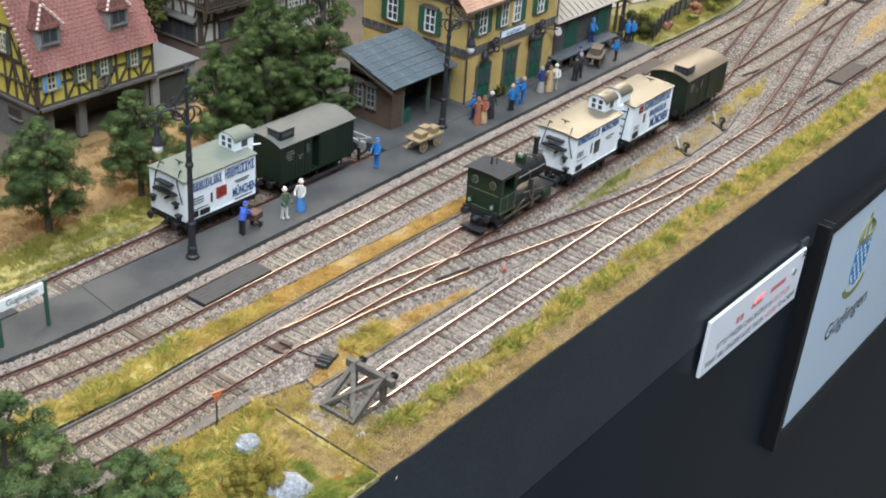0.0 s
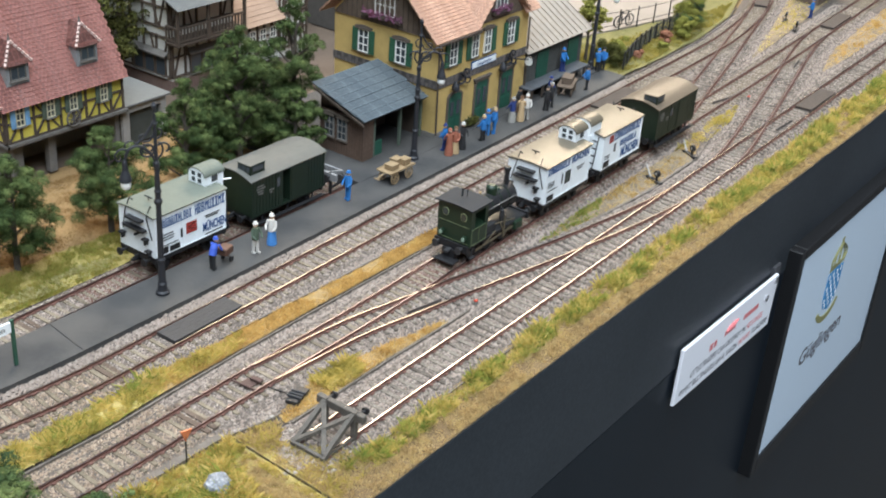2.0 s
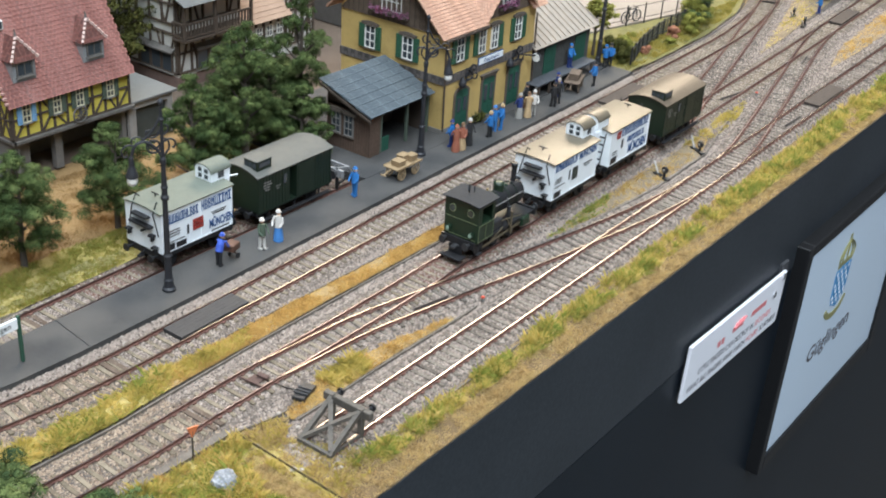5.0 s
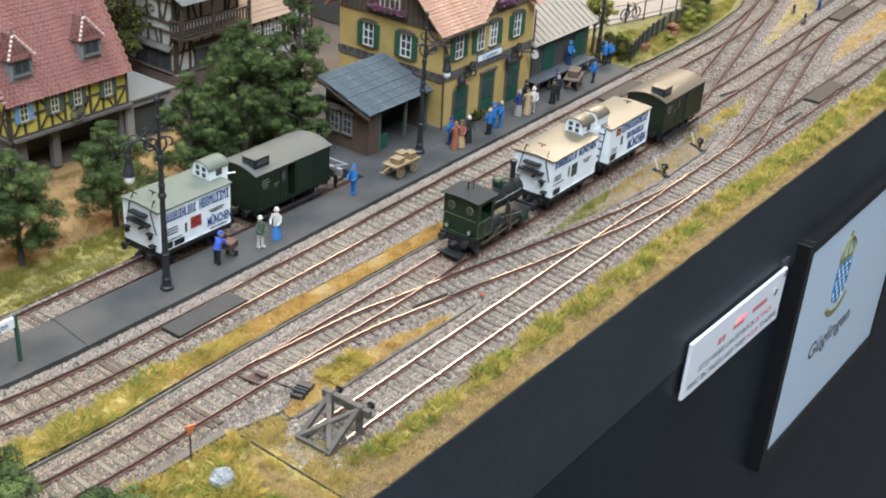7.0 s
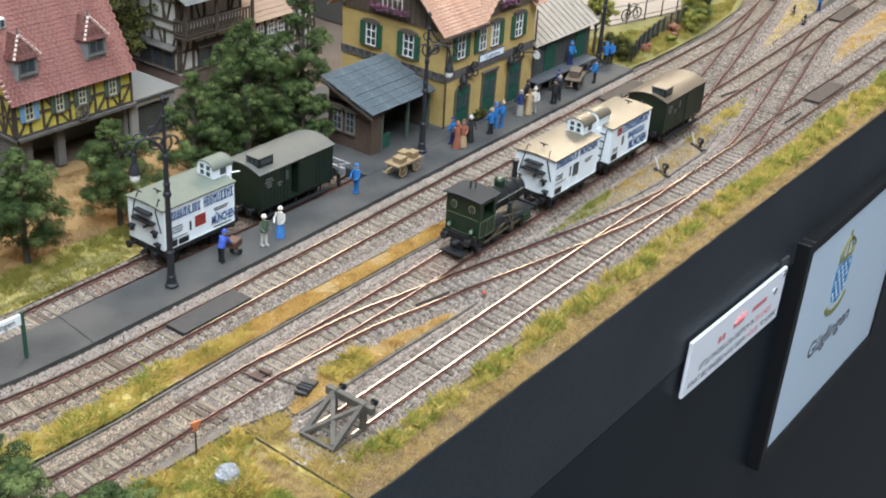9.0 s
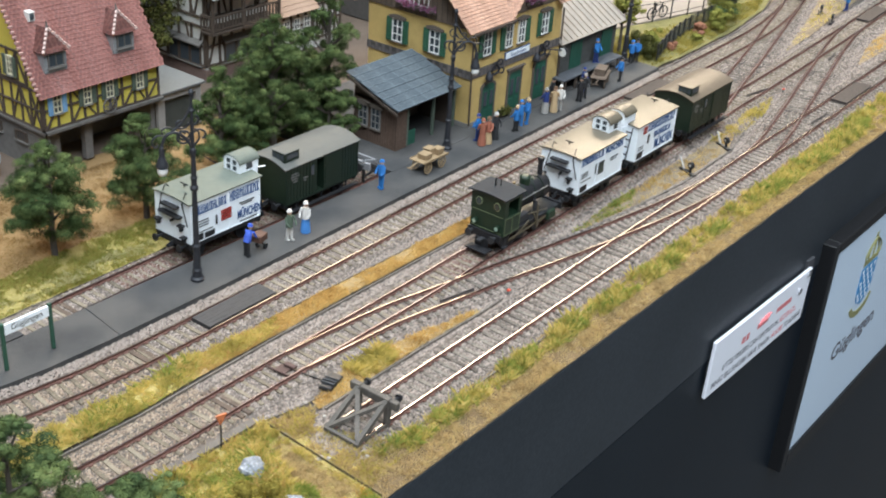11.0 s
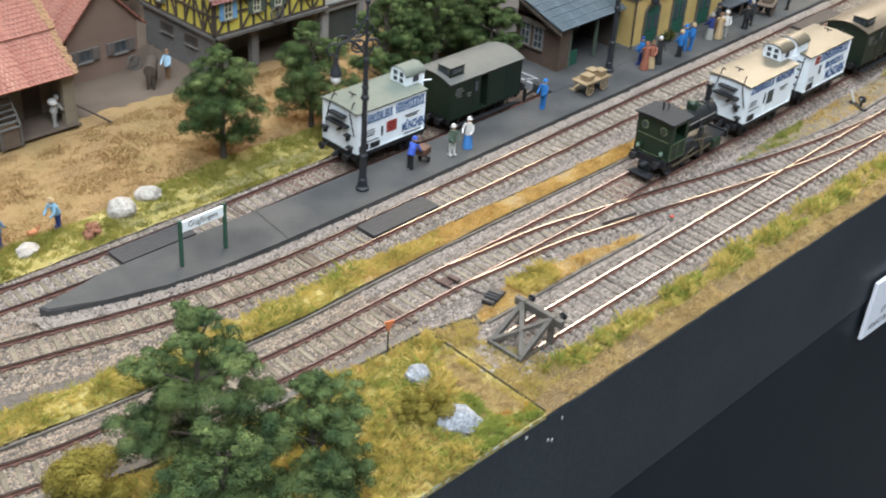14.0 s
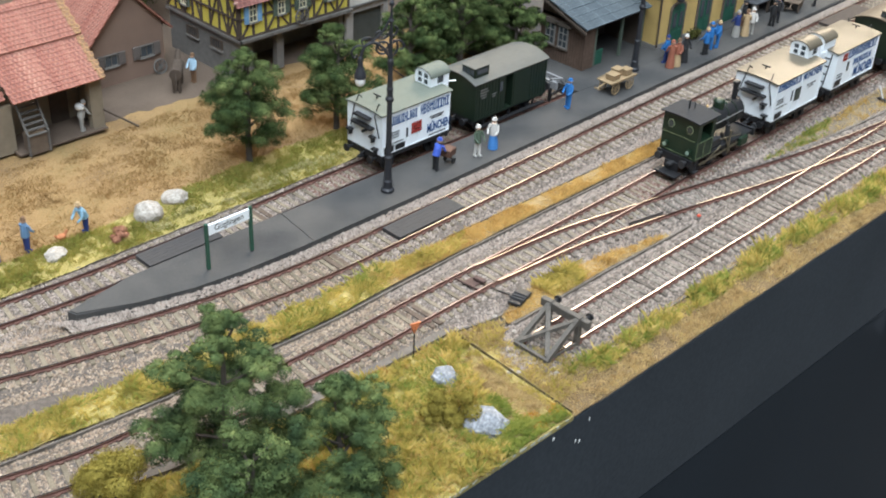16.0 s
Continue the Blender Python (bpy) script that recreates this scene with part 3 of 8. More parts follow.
def stones(name, n, x0, x1, y0, y1, keep, size, mat=STONES, lift=None):
    """Angular loose stones as one heap, of many tones."""
    x, y = rng.uniform(x0, x1, n), rng.uniform(y0, y1, n)
    ok = keep(x, y)
    x, y = x[ok], y[ok]
    n = len(x)
    dist = near_line(x, y)
    z = np.where(dist < 1.25, -0.238, np.where(dist < 1.9, -0.24 - 0.2 * (dist - 1.05), -0.385)) + rng.uniform(-0.05, 0.03, n)
    if lift:
        z += lift(x, y)
    a = rng.uniform(0, math.tau, n)
    sc = size * rng.uniform(0.5, 1.3, (n, 3))
    o = np.array([(1, 0, -0.35), (0, 1, -0.35), (-1, 0, -0.35), (0, -1, -0.35), (0, 0, 0.95)])
    p = o[None] * sc[:, None] * rng.uniform(0.65, 1.25, (n, 5, 1))
    p[:, 4, :2] += size * rng.uniform(-0.45, 0.45, (n, 2))  # the peak leans, so that each stone is angular
    q = np.stack([p[..., 0] * np.cos(a)[:, None] - p[..., 1] * np.sin(a)[:, None] + x[:, None], p[..., 0] * np.sin(a)[:, None] + p[..., 1] * np.cos(a)[:, None] + y[:, None], p[..., 2] + z[:, None]], -1)
    tri = np.array([(0, 1, 4), (1, 2, 4), (2, 3, 4), (3, 0, 4)])
    f = (tri[None] + 5 * np.arange(n)[:, None, None]).reshape(-1, 3)
    return raw(name, q.reshape(-1, 3), f, mat, kind="stuff", label="rusty brown ballast stones under the standing wagons" if mat is RUSTSTONES else "loose grey and brown ballast stones between the tracks", category="ballast")


stones("ballast", 62000, -20, -1.2, 2.0, 16, lambda x, y: (near_line(x, y) < 2.15) & (y < 12.4 - 0.75 * np.minimum(0, x + 9)), 0.066, TANSTONES)
stones("ballast", 138000, -1.2, 42, -1.9, 12.4, lambda x, y: (near_line(x, y) < 2.15), 0.066)
stones("ballast", 55000, 42, 85, -1.9, 14, lambda x, y: (near_line(x, y) < 2.3), 0.075)
SHOULDER = [(-13.1, 14.3), (-12.5, 13.2), (-10.2, 12.25), (-7.6, 11.65), (-5, 11.4), (-2, 11.3), (5, 11.3), (25, 11.6), (49, 11.9), (49, 12.25), (25, 11.95), (5, 11.7), (-2, 11.7), (-5, 11.82), (-7.5, 12.12), (-9.9, 12.77), (-12.15, 13.7)]
def along(key, wide):
    xy = lines[key][0]
    return lambda x, y: np.abs(y - np.interp(x, xy[:, 0], xy[:, 1])) < wide * rng.uniform(0.5, 1.15, len(x))


for key, x0, x1, y0, y1, n in (("running_track", 14, 44, 3.6, 6.9, 26000), ("goods_track", 2, 23, 14.4, 17.3, 15000)):
    rusty = stones("ballast", n, x0, x1, y0, y1, along(key, 1.25), 0.064, RUSTSTONES)
    rusty.location.z += 0.02 * S
EDGE = [(-12.15, -9.9, -7.5, -5, -2, 5, 25, 49), (13.7, 12.77, 12.12, 11.82, 11.7, 11.7, 11.95, 12.25)]
stones("ballast", 90000, -13.2, 49, 11.2, 14.4, lambda x, y: inside(SHOULDER, x, y), 0.066, STONES, lambda x, y: 0.10 + 0.26 * np.clip((y - np.interp(x, *EDGE) + 0.38) / 0.34, 0, 1))
stones("ballast", 36000, -20, 22, 14.0, 17.6, lambda x, y: (near_line(x, y) < 1.9) & ~((y < 14.6) & (x > -9)), 0.066)


# ---- grass ----
def grass(poly, n, z, tall, mat, label, clump=0.5, lean=0.5, tuft=0.0):
    """Many thin bent blades inside a polygon, thicker where a noise is high."""
    xs, ys = [p[0] for p in poly], [p[1] for p in poly]
    x, y = rng.uniform(min(xs), max(xs), n), rng.uniform(min(ys), max(ys), n)
    ok = inside(poly, x, y) & (np.abs(x + 1.21 - 0.04 * (y.clip(-4, 4))) > np.where(y > 17, 0.045, np.where(y < 4, 0.14, 0.09)))  # a gap where two modules meet
    x, y = x[ok], y[ok]
    dens = np.array([0.7 * noise.noise(Vector((a * 0.55, b * 0.9, z))) + 0.6 * noise.noise(Vector((a * 2.1, b * 2.4, z + 3))) for a, b in zip(x, y)])
    ok = rng.uniform(-1, 1, len(x)) < dens * 2 + clump
    x, y, dens = x[ok], y[ok], dens[ok]
    m = len(x)
    h = tall * rng.uniform(0.4, 1.1, m) * (1 + dens)
    a, w = rng.uniform(0, math.tau, m), rng.uniform(0.010, 0.021, m)
    dx, dy = rng.normal(0, lean, m) * h, rng.normal(0, lean, m) * h
    if tuft:  # blades gather into tufts that spread outwards, tall in the middle
        cx, cy = np.round(x / tuft), np.round(y / tuft)
        jit = lambda k: (np.sin(cx * 12.9898 + cy * 78.233 + k) * 43758.5453) % 1.0
        ox, oy = x - (cx + 0.7 * jit(0) - 0.35) * tuft, y - (cy + 0.7 * jit(1.7) - 0.35) * tuft
        far = np.hypot(ox, oy) / tuft
        h = h * (1.25 - 0.9 * far).clip(0.3, None) * (0.55 + 0.9 * jit(3.1))
        dx, dy = dx * 0.6 + 0.9 * h * ox / tuft, dy * 0.6 + 0.9 * h * oy / tuft
        x, y = x - 0.35 * ox, y - 0.35 * oy
    base = np.full(m, z - 0.02)
    p0 = np.stack([x - w * np.cos(a), y - w * np.sin(a), base], 1)
    p1 = np.stack([x + w * np.cos(a), y + w * np.sin(a), base], 1)
    p2 = np.stack([x + dx * 0.4 + w * 0.7 * np.cos(a), y + dy * 0.4 + w * 0.7 * np.sin(a), base + h * 0.65], 1)
    p3 = np.stack([x + dx, y + dy, base + h], 1)
    v = np.stack([p0, p1, p2, p3], 1).reshape(-1, 3)
    f = (np.array([(0, 1, 2), (0, 2, 3)])[None] + 4 * np.arange(m)[:, None, None]).reshape(-1, 3)
    raw("grass", v, f, mat, kind="stuff", label=label, category="grass")


G1 = [(-40, 13.5), (-20, 10.2), (-12, 9.2), (-6, 8.85), (0.5, 8.65), (-0.6, 7.45), (-4, 7.3), (-12, 7.6), (-20, 8.6), (-40, 12.5)]
patch("grass_strip_soil", G1, -0.26, GRASSY, 0.06, 0.6)
grass(G1, 190000, -0.24, 0.31, GRASS, "tall yellow green grass strip between two tracks", 0.7, 0.8, 0.33)
grass(G1, 40000, -0.24, 0.24, STRAW, "dry straw patches in the grass between two tracks", -0.35)
grass(G1, 80000, -0.24, 0.32, LUSH, "green grass tufts between two tracks", -0.25, 0.8, 0.4)
G2 = [(-0.5, 8.65), (10, 8.45), (19, 8.2), (28, 8.3), (28, 7.7), (19, 7.3), (10, 7.4), (-1.2, 7.45)]
patch("straw_strip_soil", G2, -0.27, material("straw_soil", [(0.19, 0.13, 0.06), (0.29, 0.20, 0.09), (0.37, 0.275, 0.14)], 1.2, 0.95, 0, 0.8), 0.05, 0.5)
grass(G2, 45000, -0.26, 0.15, STRAW, "short straw coloured grass strip between two tracks", 0.8)
grass([(-0.6, 8.6), (5, 8.4), (4, 7.45), (-1.0, 7.5)], 3000, -0.25, 0.3, GRASS, "yellow green grass tufts between two tracks", 0.0)
G3 = [(3.6, 3.2), (5.6, 3.3), (9, 2.75), (12.3, 2.0), (12.2, 1.85), (8, 2.05), (4.2, 2.0), (1.2, 2.1), (1.4, 2.7)]
patch("straw_wedge_soil", G3, -0.29, bpy.data.materials["straw_soil"], 0.05, 0.5)
grass(G3, 7000, -0.27, 0.16, STRAW, "short straw grass in the wedge between tracks", 0.8)
grass([(4.0, 3.3), (6.4, 3.1), (6.4, 2.1), (4.2, 2.0)], 2600, -0.26, 0.4, GRASS, "yellow green grass tuft near the points", 0.5)
G4 = [(22.5, 3.1), (26, 3.35), (33, 3.5), (41, 3.6), (44.5, 3.6), (42.5, 2.9), (40, 2.0), (33, 1.9), (27, 2.4), (23.5, 2.75)]
patch("brown_wedge_soil", G4, -0.29, material("grey_brown_soil", [(0.12, 0.092, 0.065), (0.19, 0.145, 0.095), (0.26, 0.20, 0.125), (0.29, 0.215, 0.11)], 0.9, 0.95, 0, 0.9, 22), 0.05, 0.5, edge=0.12)
grass(G4, 9000, -0.27, 0.15, STRAW, "short straw grass beside the goods train", -0.1)
grass([(22.5, 3.1), (26, 3.35), (30, 3.4), (28, 2.4), (23.5, 2.75)], 3000, -0.27, 0.22, LUSH, "sparse green grass beside the goods train", -0.1)
grass([(40, 3.6), (46, 4.0), (51.5, 4.1), (48, 3.0), (43, 2.6)], 4000, -0.33, 0.25, GRASS, "yellow green grass between the far tracks", 0.3)
G5 = [(62.5, 7.75), (68, 8.0), (74, 8.6), (86, 9.6), (90, 14), (82, 12.4), (72, 9.9)]
patch("far_wedge_soil", G5, -0.26, bpy.data.materials["grey_brown_soil"], 0.1, 0.6, edge=0.07)
grass(G5, 16000, -0.25, 0.2, GRASS, "yellow grass in the wedge between far tracks", -0.1, 0.6, 0.5)
G6 = [(63.5, 2.2), (70, 2.0), (95, 2.4), (95, 5.0), (80, 4.2), (70, 3.6)]
patch("far_wedge_soil", G6, -0.28, bpy.data.materials["grey_brown_soil"], 0.1, 0.6, edge=0.07)
grass(G6, 14000, -0.26, 0.2, STRAW, "dry grass beside the far siding", 0.1, 0.6, 0.5)
V1 = [(0.5, -1.6), (10, -1.75), (30, -1.85), (60, -1.9), (95, -2.0), (95, -4.4), (60, -3.9), (30, -3.1), (12, -2.7), (0.5, -2.5)]
grass(V1, 200000, -0.36, 0.42, GRASS, "yellow green grass verge along the front edge", 0.0, 0.5, 0.4)
grass(V1, 190000, -0.36, 0.44, LUSH, "green grass tufts along the front edge", -0.55, 0.5, 0.45)
grass([(-1.3, -3.54), (60, -4.4), (60, -1.7), (0, -1.5)], 170000, -0.33, 0.14, TURF, "short brown turf along the front edge", 0.6)
M1 = [(-20, -3.5), (-1.4, -3.5), (-0.3, 2.3), (-1.1, 3.0), (-8, 3.2), (-14, 3.7), (-20, 4.6)]
M2 = [(-20, -3.5), (-4.6, -3.5), (-4.0, -2.0), (-2.9, -1.2), (-2.7, 0.6), (-1.6, 1.6), (-1.1, 3.0), (-8, 3.2), (-14, 3.7), (-20, 4.6)]
grass(M2, 140000, -0.24, 0.38, GRASS, "tall yellow green meadow grass in the front corner", 0.2, 0.6, 0.42)
grass(M2, 80000, -0.24, 0.34, LUSH, "green meadow grass in the front corner", -0.25, 0.6, 0.5)
grass(M1, 60000, -0.25, 0.16, TURF, "brown turf patches in the front corner", -0.1)
grass(M2, 90000, -0.24, 0.30, STRAW, "dry meadow grass in the front corner", -0.1, 0.6, 0.45)
grass([(-4.6, -3.5), (-1.38, -3.5), (-1.15, 2.0), (-2.2, 1.6), (-3.4, 0.2), (-3.2, -1.4)], 60000, -0.22, 0.11, TURF, "brown dry turf near the module edge", 0.6)
grass([(-5.6, -2.7), (-3.0, -2.9), (-2.9, -0.9), (-5.2, -0.8)], 15000, -0.21, 0.26, LUSH, "green grass tufts round the large boulder", 0.0)
grass([(-6.5, 0.2), (-3.0, 0.4), (-3.0, 2.4), (-7.0, 2.6)], 15000, -0.21, 0.24, LUSH, "green grass tufts near the marker post", -0.1)
grass([(-3.2, -3.5), (-1.4, -3.5), (-1.4, -2.6), (-3.0, -2.4)], 2600, -0.14, 0.12, BLOOM, "small orange flowers in the front corner", -0.1)
grass([(-5.0, -3.5), (-1.4, -3.5), (-1.4, -2.9), (-5.0, -2.7)], 14000, -0.2, 0.22, LUSH, "bright green grass along the front corner edge", 0.3, 0.6, 0.35)
grass([(-1.7, -3.5), (-1.4, -3.5), (-1.1, 2.6), (-1.7, 2.6)], 9000, -0.22, 0.2, GRASS, "yellow green grass along the module joint", 0.1, 0.6, 0.35)
grass([(-1.4, -2.8), (1.0, -2.4), (1.6, -1.4), (0.0, 1.4), (1.4, 2.4), (-0.9, 3.0)], 5000, -0.32, 0.27, GRASS, "grass round the buffer stop", 0.1)
grass([(-1.3, -2.8), (1.0, -2.4), (1.6, -1.4), (0.0, 1.4), (1.4, 2.4), (-0.9, 3.0)], 16000, -0.32, 0.2, TURF, "brown turf round the buffer stop", 0.1)
F1 = [(-40, 17.5), (-9, 17.3), (0, 17.2), (6, 17.25), (12, 17.5), (12, 19.5), (4, 20.6), (-2, 20.2), (-8, 19.6), (-40, 20.5)]
patch("lineside_bank", F1, -0.22, GRASSY, 0.1, 0.6)
grass(F1, 140000, -0.22, 0.17, BANKGRASS, "yellow green grass bank behind the goods track", 0.25)
grass(F1, 45000, -0.2, 0.16, LUSH, "green grass bank behind the goods track", -0.1)
grass([(-6, 17.5), (6.5, 17.4), (6.5, 18.3), (0, 18.5), (-6, 18.2)], 16000, -0.2, 0.2, CREAMGRASS, "pale cream flowering tufts beside the goods track", -0.3, 0.6, 0.35)
grass([(-40, 20), (-8, 19.4), (4, 20.4), (21, 19), (21, 27), (3, 28), (-4, 27.4), (-40, 27)], 170000, -0.27, 0.11, FIELD, "short dry grass on the brown field", 0.9)
grass([(49.4, 13.2), (60, 13.1), (70, 13.9), (76, 15.6), (60, 17), (50, 20)], 40000, -0.1, 0.28, BANKGRASS, "green grass in the station garden", 0.2)


# ---- small builders ----


def lattice(w, h, cols, rows, t, bar_w, y0, y1):
    """A frame with glazing bars as one welded piece, w by h, standing on z = 0."""
    def cuts(a, b, n):
        c = [a, a + t]
        for i in range(1, n):
            k = a + (b - a) * i / n
            c += [k - bar_w / 2, k + bar_w / 2]
        return c + [b - t, b]
    xs, zs = cuts(-w / 2, w / 2, cols), cuts(0, h, rows)
    bm = B()
    grid = [[bm.verts.new((x, y0, z)) for z in zs] for x in xs]
    for i in range(len(xs) - 1):
        for j in range(len(zs) - 1):
            if i % 2 == 0 or j % 2 == 0:
                bm.faces.new((grid[i][j], grid[i + 1][j], grid[i + 1][j + 1], grid[i][j + 1]))
    r = bmesh.ops.extrude_face_region(bm, geom=bm.faces[:])
    bmesh.ops.translate(bm, vec=(0, y1 - y0, 0), verts=[v for v in r["geom"] if isinstance(v, bmesh.types.BMVert)])
    return bm


def window(parent, x, y, z, w, h, rz=0, cols=2, rows=3, frame_mat=None, shutters=None, lintel=None, arch=False, deep=0.10):
    """A window or glazed door: frame with glazing bars in front of a dark pane, with sill, lintel and shutters."""
    at = put(x, y, z, 0, 0, rz)
    t = 0.06
    ob = part("window", lattice(w, h, cols, rows, t, 0.045, -deep, 0.05), frame_mat or CREAM, parent, at=at)
    bm = B()
    box(bm, -w / 2 + t, w / 2 - t, -0.035, 0.0, t, h - t)
    part("pane", bm, PANE, ob)
    if shutters:
        for sgn in (-1, 1):
            bm = B()
            sw = w * 0.52
            a = sgn * (w / 2 + 0.03)
            box(bm, min(a, a + sgn * sw), max(a, a + sgn * sw), -0.13, -0.03, -0.03, h + 0.03, 0.015)
            for j in range(9):
                k = 0.1 + (h - 0.2) * j / 9
                box(bm, min(a + sgn * 0.06, a + sgn * (sw - 0.06)), max(a + sgn * 0.06, a + sgn * (sw - 0.06)), -0.15, -0.125, k, k + 0.05)
            part("shutter", bm, shutters, ob)
    bm = B()
    box(bm, -w / 2 - 0.06, w / 2 + 0.06, -0.13, 0.02, -0.09, 0.0)
    part("sill", bm, lintel or STONE, ob)
    if lintel:
        bm = B()
        prism(bm, [(-w / 2 - 0.2, h), (w / 2 + 0.2, h), (w / 2 + 0.27, h + 0.17), (w * 0.25, h + 0.27), (-w * 0.25, h + 0.27), (-w / 2 - 0.27, h + 0.17)], 1, -0.17, 0.02)
        part("lintel", bm, lintel, ob)
    return ob


def door(parent, x, y, z, w, h, rz=0, mat=None, surround=None):
    """A double door with panels, a round-headed light and a stone surround."""
    at = put(x, y, z, 0, 0, rz)
    bm = B()
    n = 8
    arch = [(-w / 2, 0), (w / 2, 0)] + [(w / 2 * math.cos(math.pi * i / n), h - w * 0.22 + w * 0.22 * math.sin(math.pi * i / n)) for i in range(n + 1)]
    prism(bm, arch, 1, -0.06, 0.02)
    for sgn in (-1, 1):
        for z0, z1 in ((0.15, 0.85), (1.0, h - w * 0.35)):
            box(bm, sgn * w * 0.08, sgn * w * 0.42, -0.09, -0.05, z0, z1, 0.02)
    ob = part("door", bm, mat or GREENDOOR, parent, at=at)
    for sgn in (-1, 1):
        bm = B()
        box(bm, sgn * w * 0.12, sgn * w * 0.38, -0.105, -0.088, 1.1, h - w * 0.42)
        part("pane", bm, PANE, ob)
    if surround:
        bm = B()
        for sgn in (-1, 1):
            box(bm, sgn * w / 2, sgn * (w / 2 + 0.14), -0.09, 0.02, 0, h - w * 0.2)
        for i in range(n):
            a0, a1 = math.pi * i / n, math.pi * (i + 1) / n
            q = [(r * math.cos(a), h - w * 0.22 + k * math.sin(a)) for r, k, a in ((w / 2, w * 0.22, a0), (w / 2 + 0.16, w * 0.22 + 0.16, a0), (w / 2 + 0.16, w * 0.22 + 0.16, a1), (w / 2, w * 0.22, a1))]
            prism(bm, q, 1, -0.1, 0.02)
        part("surround", bm, surround, ob)
    return ob


def roof_slope(name, parent, p0, p1, up, length, mat, course=0.3, thick=0.1, verge=True):
    """Courses of tiles that overlap like steps, from the eave p0-p1 up along the direction up."""
    p0, p1, up = Vector(p0), Vector(p1), Vector(up).normalized()
    ux = (p1 - p0).normalized()
    nz = ux.cross(up).normalized()
    if nz.z < 0:
        p0, p1, ux = p1, p0, -ux
        nz = -nz
    w = (p1 - p0).length
    m = Matrix((ux, up, nz)).transposed().to_4x4()
    m.translation = p0 * S
    bm = B()
    box(bm, 0.02, w - 0.02, 0, length, -thick, -0.01)
    deck = part(name, bm, mat, parent, at=m)
    if course > length / 2:
        return deck
    bm = B()
    if course < 0.5 and not mat.name.startswith("pale"):
        n = int(w / 0.24)
        for j in range(n):  # plain tiles with a rounded lower edge
            a, b = w * j / n + 0.012, w * (j + 1) / n - 0.012
            lift = 0.006 * ((j * 7) % 3)
            lo = [bm.verts.new(p) for p in ((a, 0.02, 0.022 + lift), ((a * 3 + b) / 4, -0.02, 0.026 + lift), ((a + b * 3) / 4, -0.02, 0.026 + lift), (b, 0.02, 0.022 + lift), (b, course, 0.002), (a, course, 0.002))]
            hi = [bm.verts.new((v.co.x, v.co.y, v.co.z - 0.024)) for v in lo]
            bm.faces.new(lo)
            for k in range(4):
                bm.faces.new((lo[k], hi[k], hi[(k + 1) % 6], lo[(k + 1) % 6]))
    else:
        prism(bm, [(-0.03, -0.005), (course, -0.005), (course, 0.0), (-0.03, 0.04)], 0, 0, w)
    first = part("tile_course", bm, mat, deck)
    k, i = course, 1
    while k < length - 0.05:
        ob = new("tile_course", first.data)
        ob.parent = deck
        ob.matrix_basis = put(0.12 * (i % 2) - 0.06 + random.uniform(-0.015, 0.015), k, random.uniform(-0.008, 0.008))
        k, i = k + course, i + 1
    return deck


def text(words, size, mat, parent, at, name="lettering", extrude=0.0, width=None, align="LEFT", bold=0.0):
    """Raised letters in the built-in font, turned into a mesh; fitted to a width where one is given."""
    cu = bpy.data.curves.new("letters", "FONT")
    cu.body, cu.size, cu.extrude, cu.align_x, cu.offset = words, size, 0.004, align, bold * size
    tmp = bpy.data.objects.new("letters", cu)
    me = bpy.data.meshes.new_from_object(tmp)
    bpy.data.objects.remove(tmp)
    co = np.array([v.co[:] for v in me.vertices])
    if width:
        co[:, 0] *= width / (co[:, 0].max() - co[:, 0].min())
    co[:, 2] *= max(extrude, 0.004) / 0.004
    me.vertices.foreach_set("co", (co * S).ravel())
    me.materials.append(mat)
    ob = new(name, me)
    ob.parent = parent
    ob.matrix_basis = at
    return ob
# ---- rolling stock ----
def wheelset(parent, x, r=0.45, mat=None):
    for y in (-0.75, 0.75):
        bm = B()
        rod(bm, (x, y - 0.07, r), (x, y + 0.07, r), r, seg=20)
        rod(bm, (x, y - 0.11, r), (x, y + 0.11, r), 0.12, seg=10)
        part("wheel", bm, mat or SOOT, parent)
    bm = B()
    rod(bm, (x, -0.75, r), (x, 0.75, r), 0.08)
    part("axle", bm, SOOT, parent)
    for sgn in (-1, 1):
        bm = B()
        box(bm, x - 0.16, x + 0.16, sgn * 0.88, sgn * 1.08, 0.28, 0.62, 0.03)
        prism(bm, [(x - 0.5, 0.78), (x + 0.5, 0.78), (x + 0.22, 0.62), (x - 0.22, 0.62)], 1, min(sgn * 0.92, sgn * 1.02), max(sgn * 0.92, sgn * 1.02))
        part("axle_box", bm, IRON, parent)


def running_gear(parent, half, base):
    bm = B()
    for sgn in (-1, 1):
        box(bm, -half, half, sgn * 1.0, sgn * 1.12, 0.78, 1.02)
    box(bm, -half, -half + 0.15, -1.25, 1.25, 0.78, 1.05), box(bm, half - 0.15, half, -1.25, 1.25, 0.78, 1.05)
    part("underframe", bm, IRON, parent)
    for x in (-base, base):
        wheelset(parent, x)
    for sx in (-1, 1):
        for sy in (-1, 1):
            bm = B()
            rod(bm, (sx * half, sy * 0.875, 0.95), (sx * (half + 0.4), sy * 0.875, 0.95), 0.08)
            rod(bm, (sx * (half + 0.38), sy * 0.875, 0.95), (sx * (half + 0.46), sy * 0.875, 0.95), 0.2, seg=14)
            part("buffer", bm, IRON, parent)
        bm = B()
        rod(bm, (sx * half, 0, 0.93), (sx * (half + 0.34), 0, 0.86), 0.06)
        box(bm, sx * (half + 0.1), sx * (half + 0.42), -0.12, 0.12, 0.72, 0.82, 0.02)
        part("coupling", bm, IRON, parent)


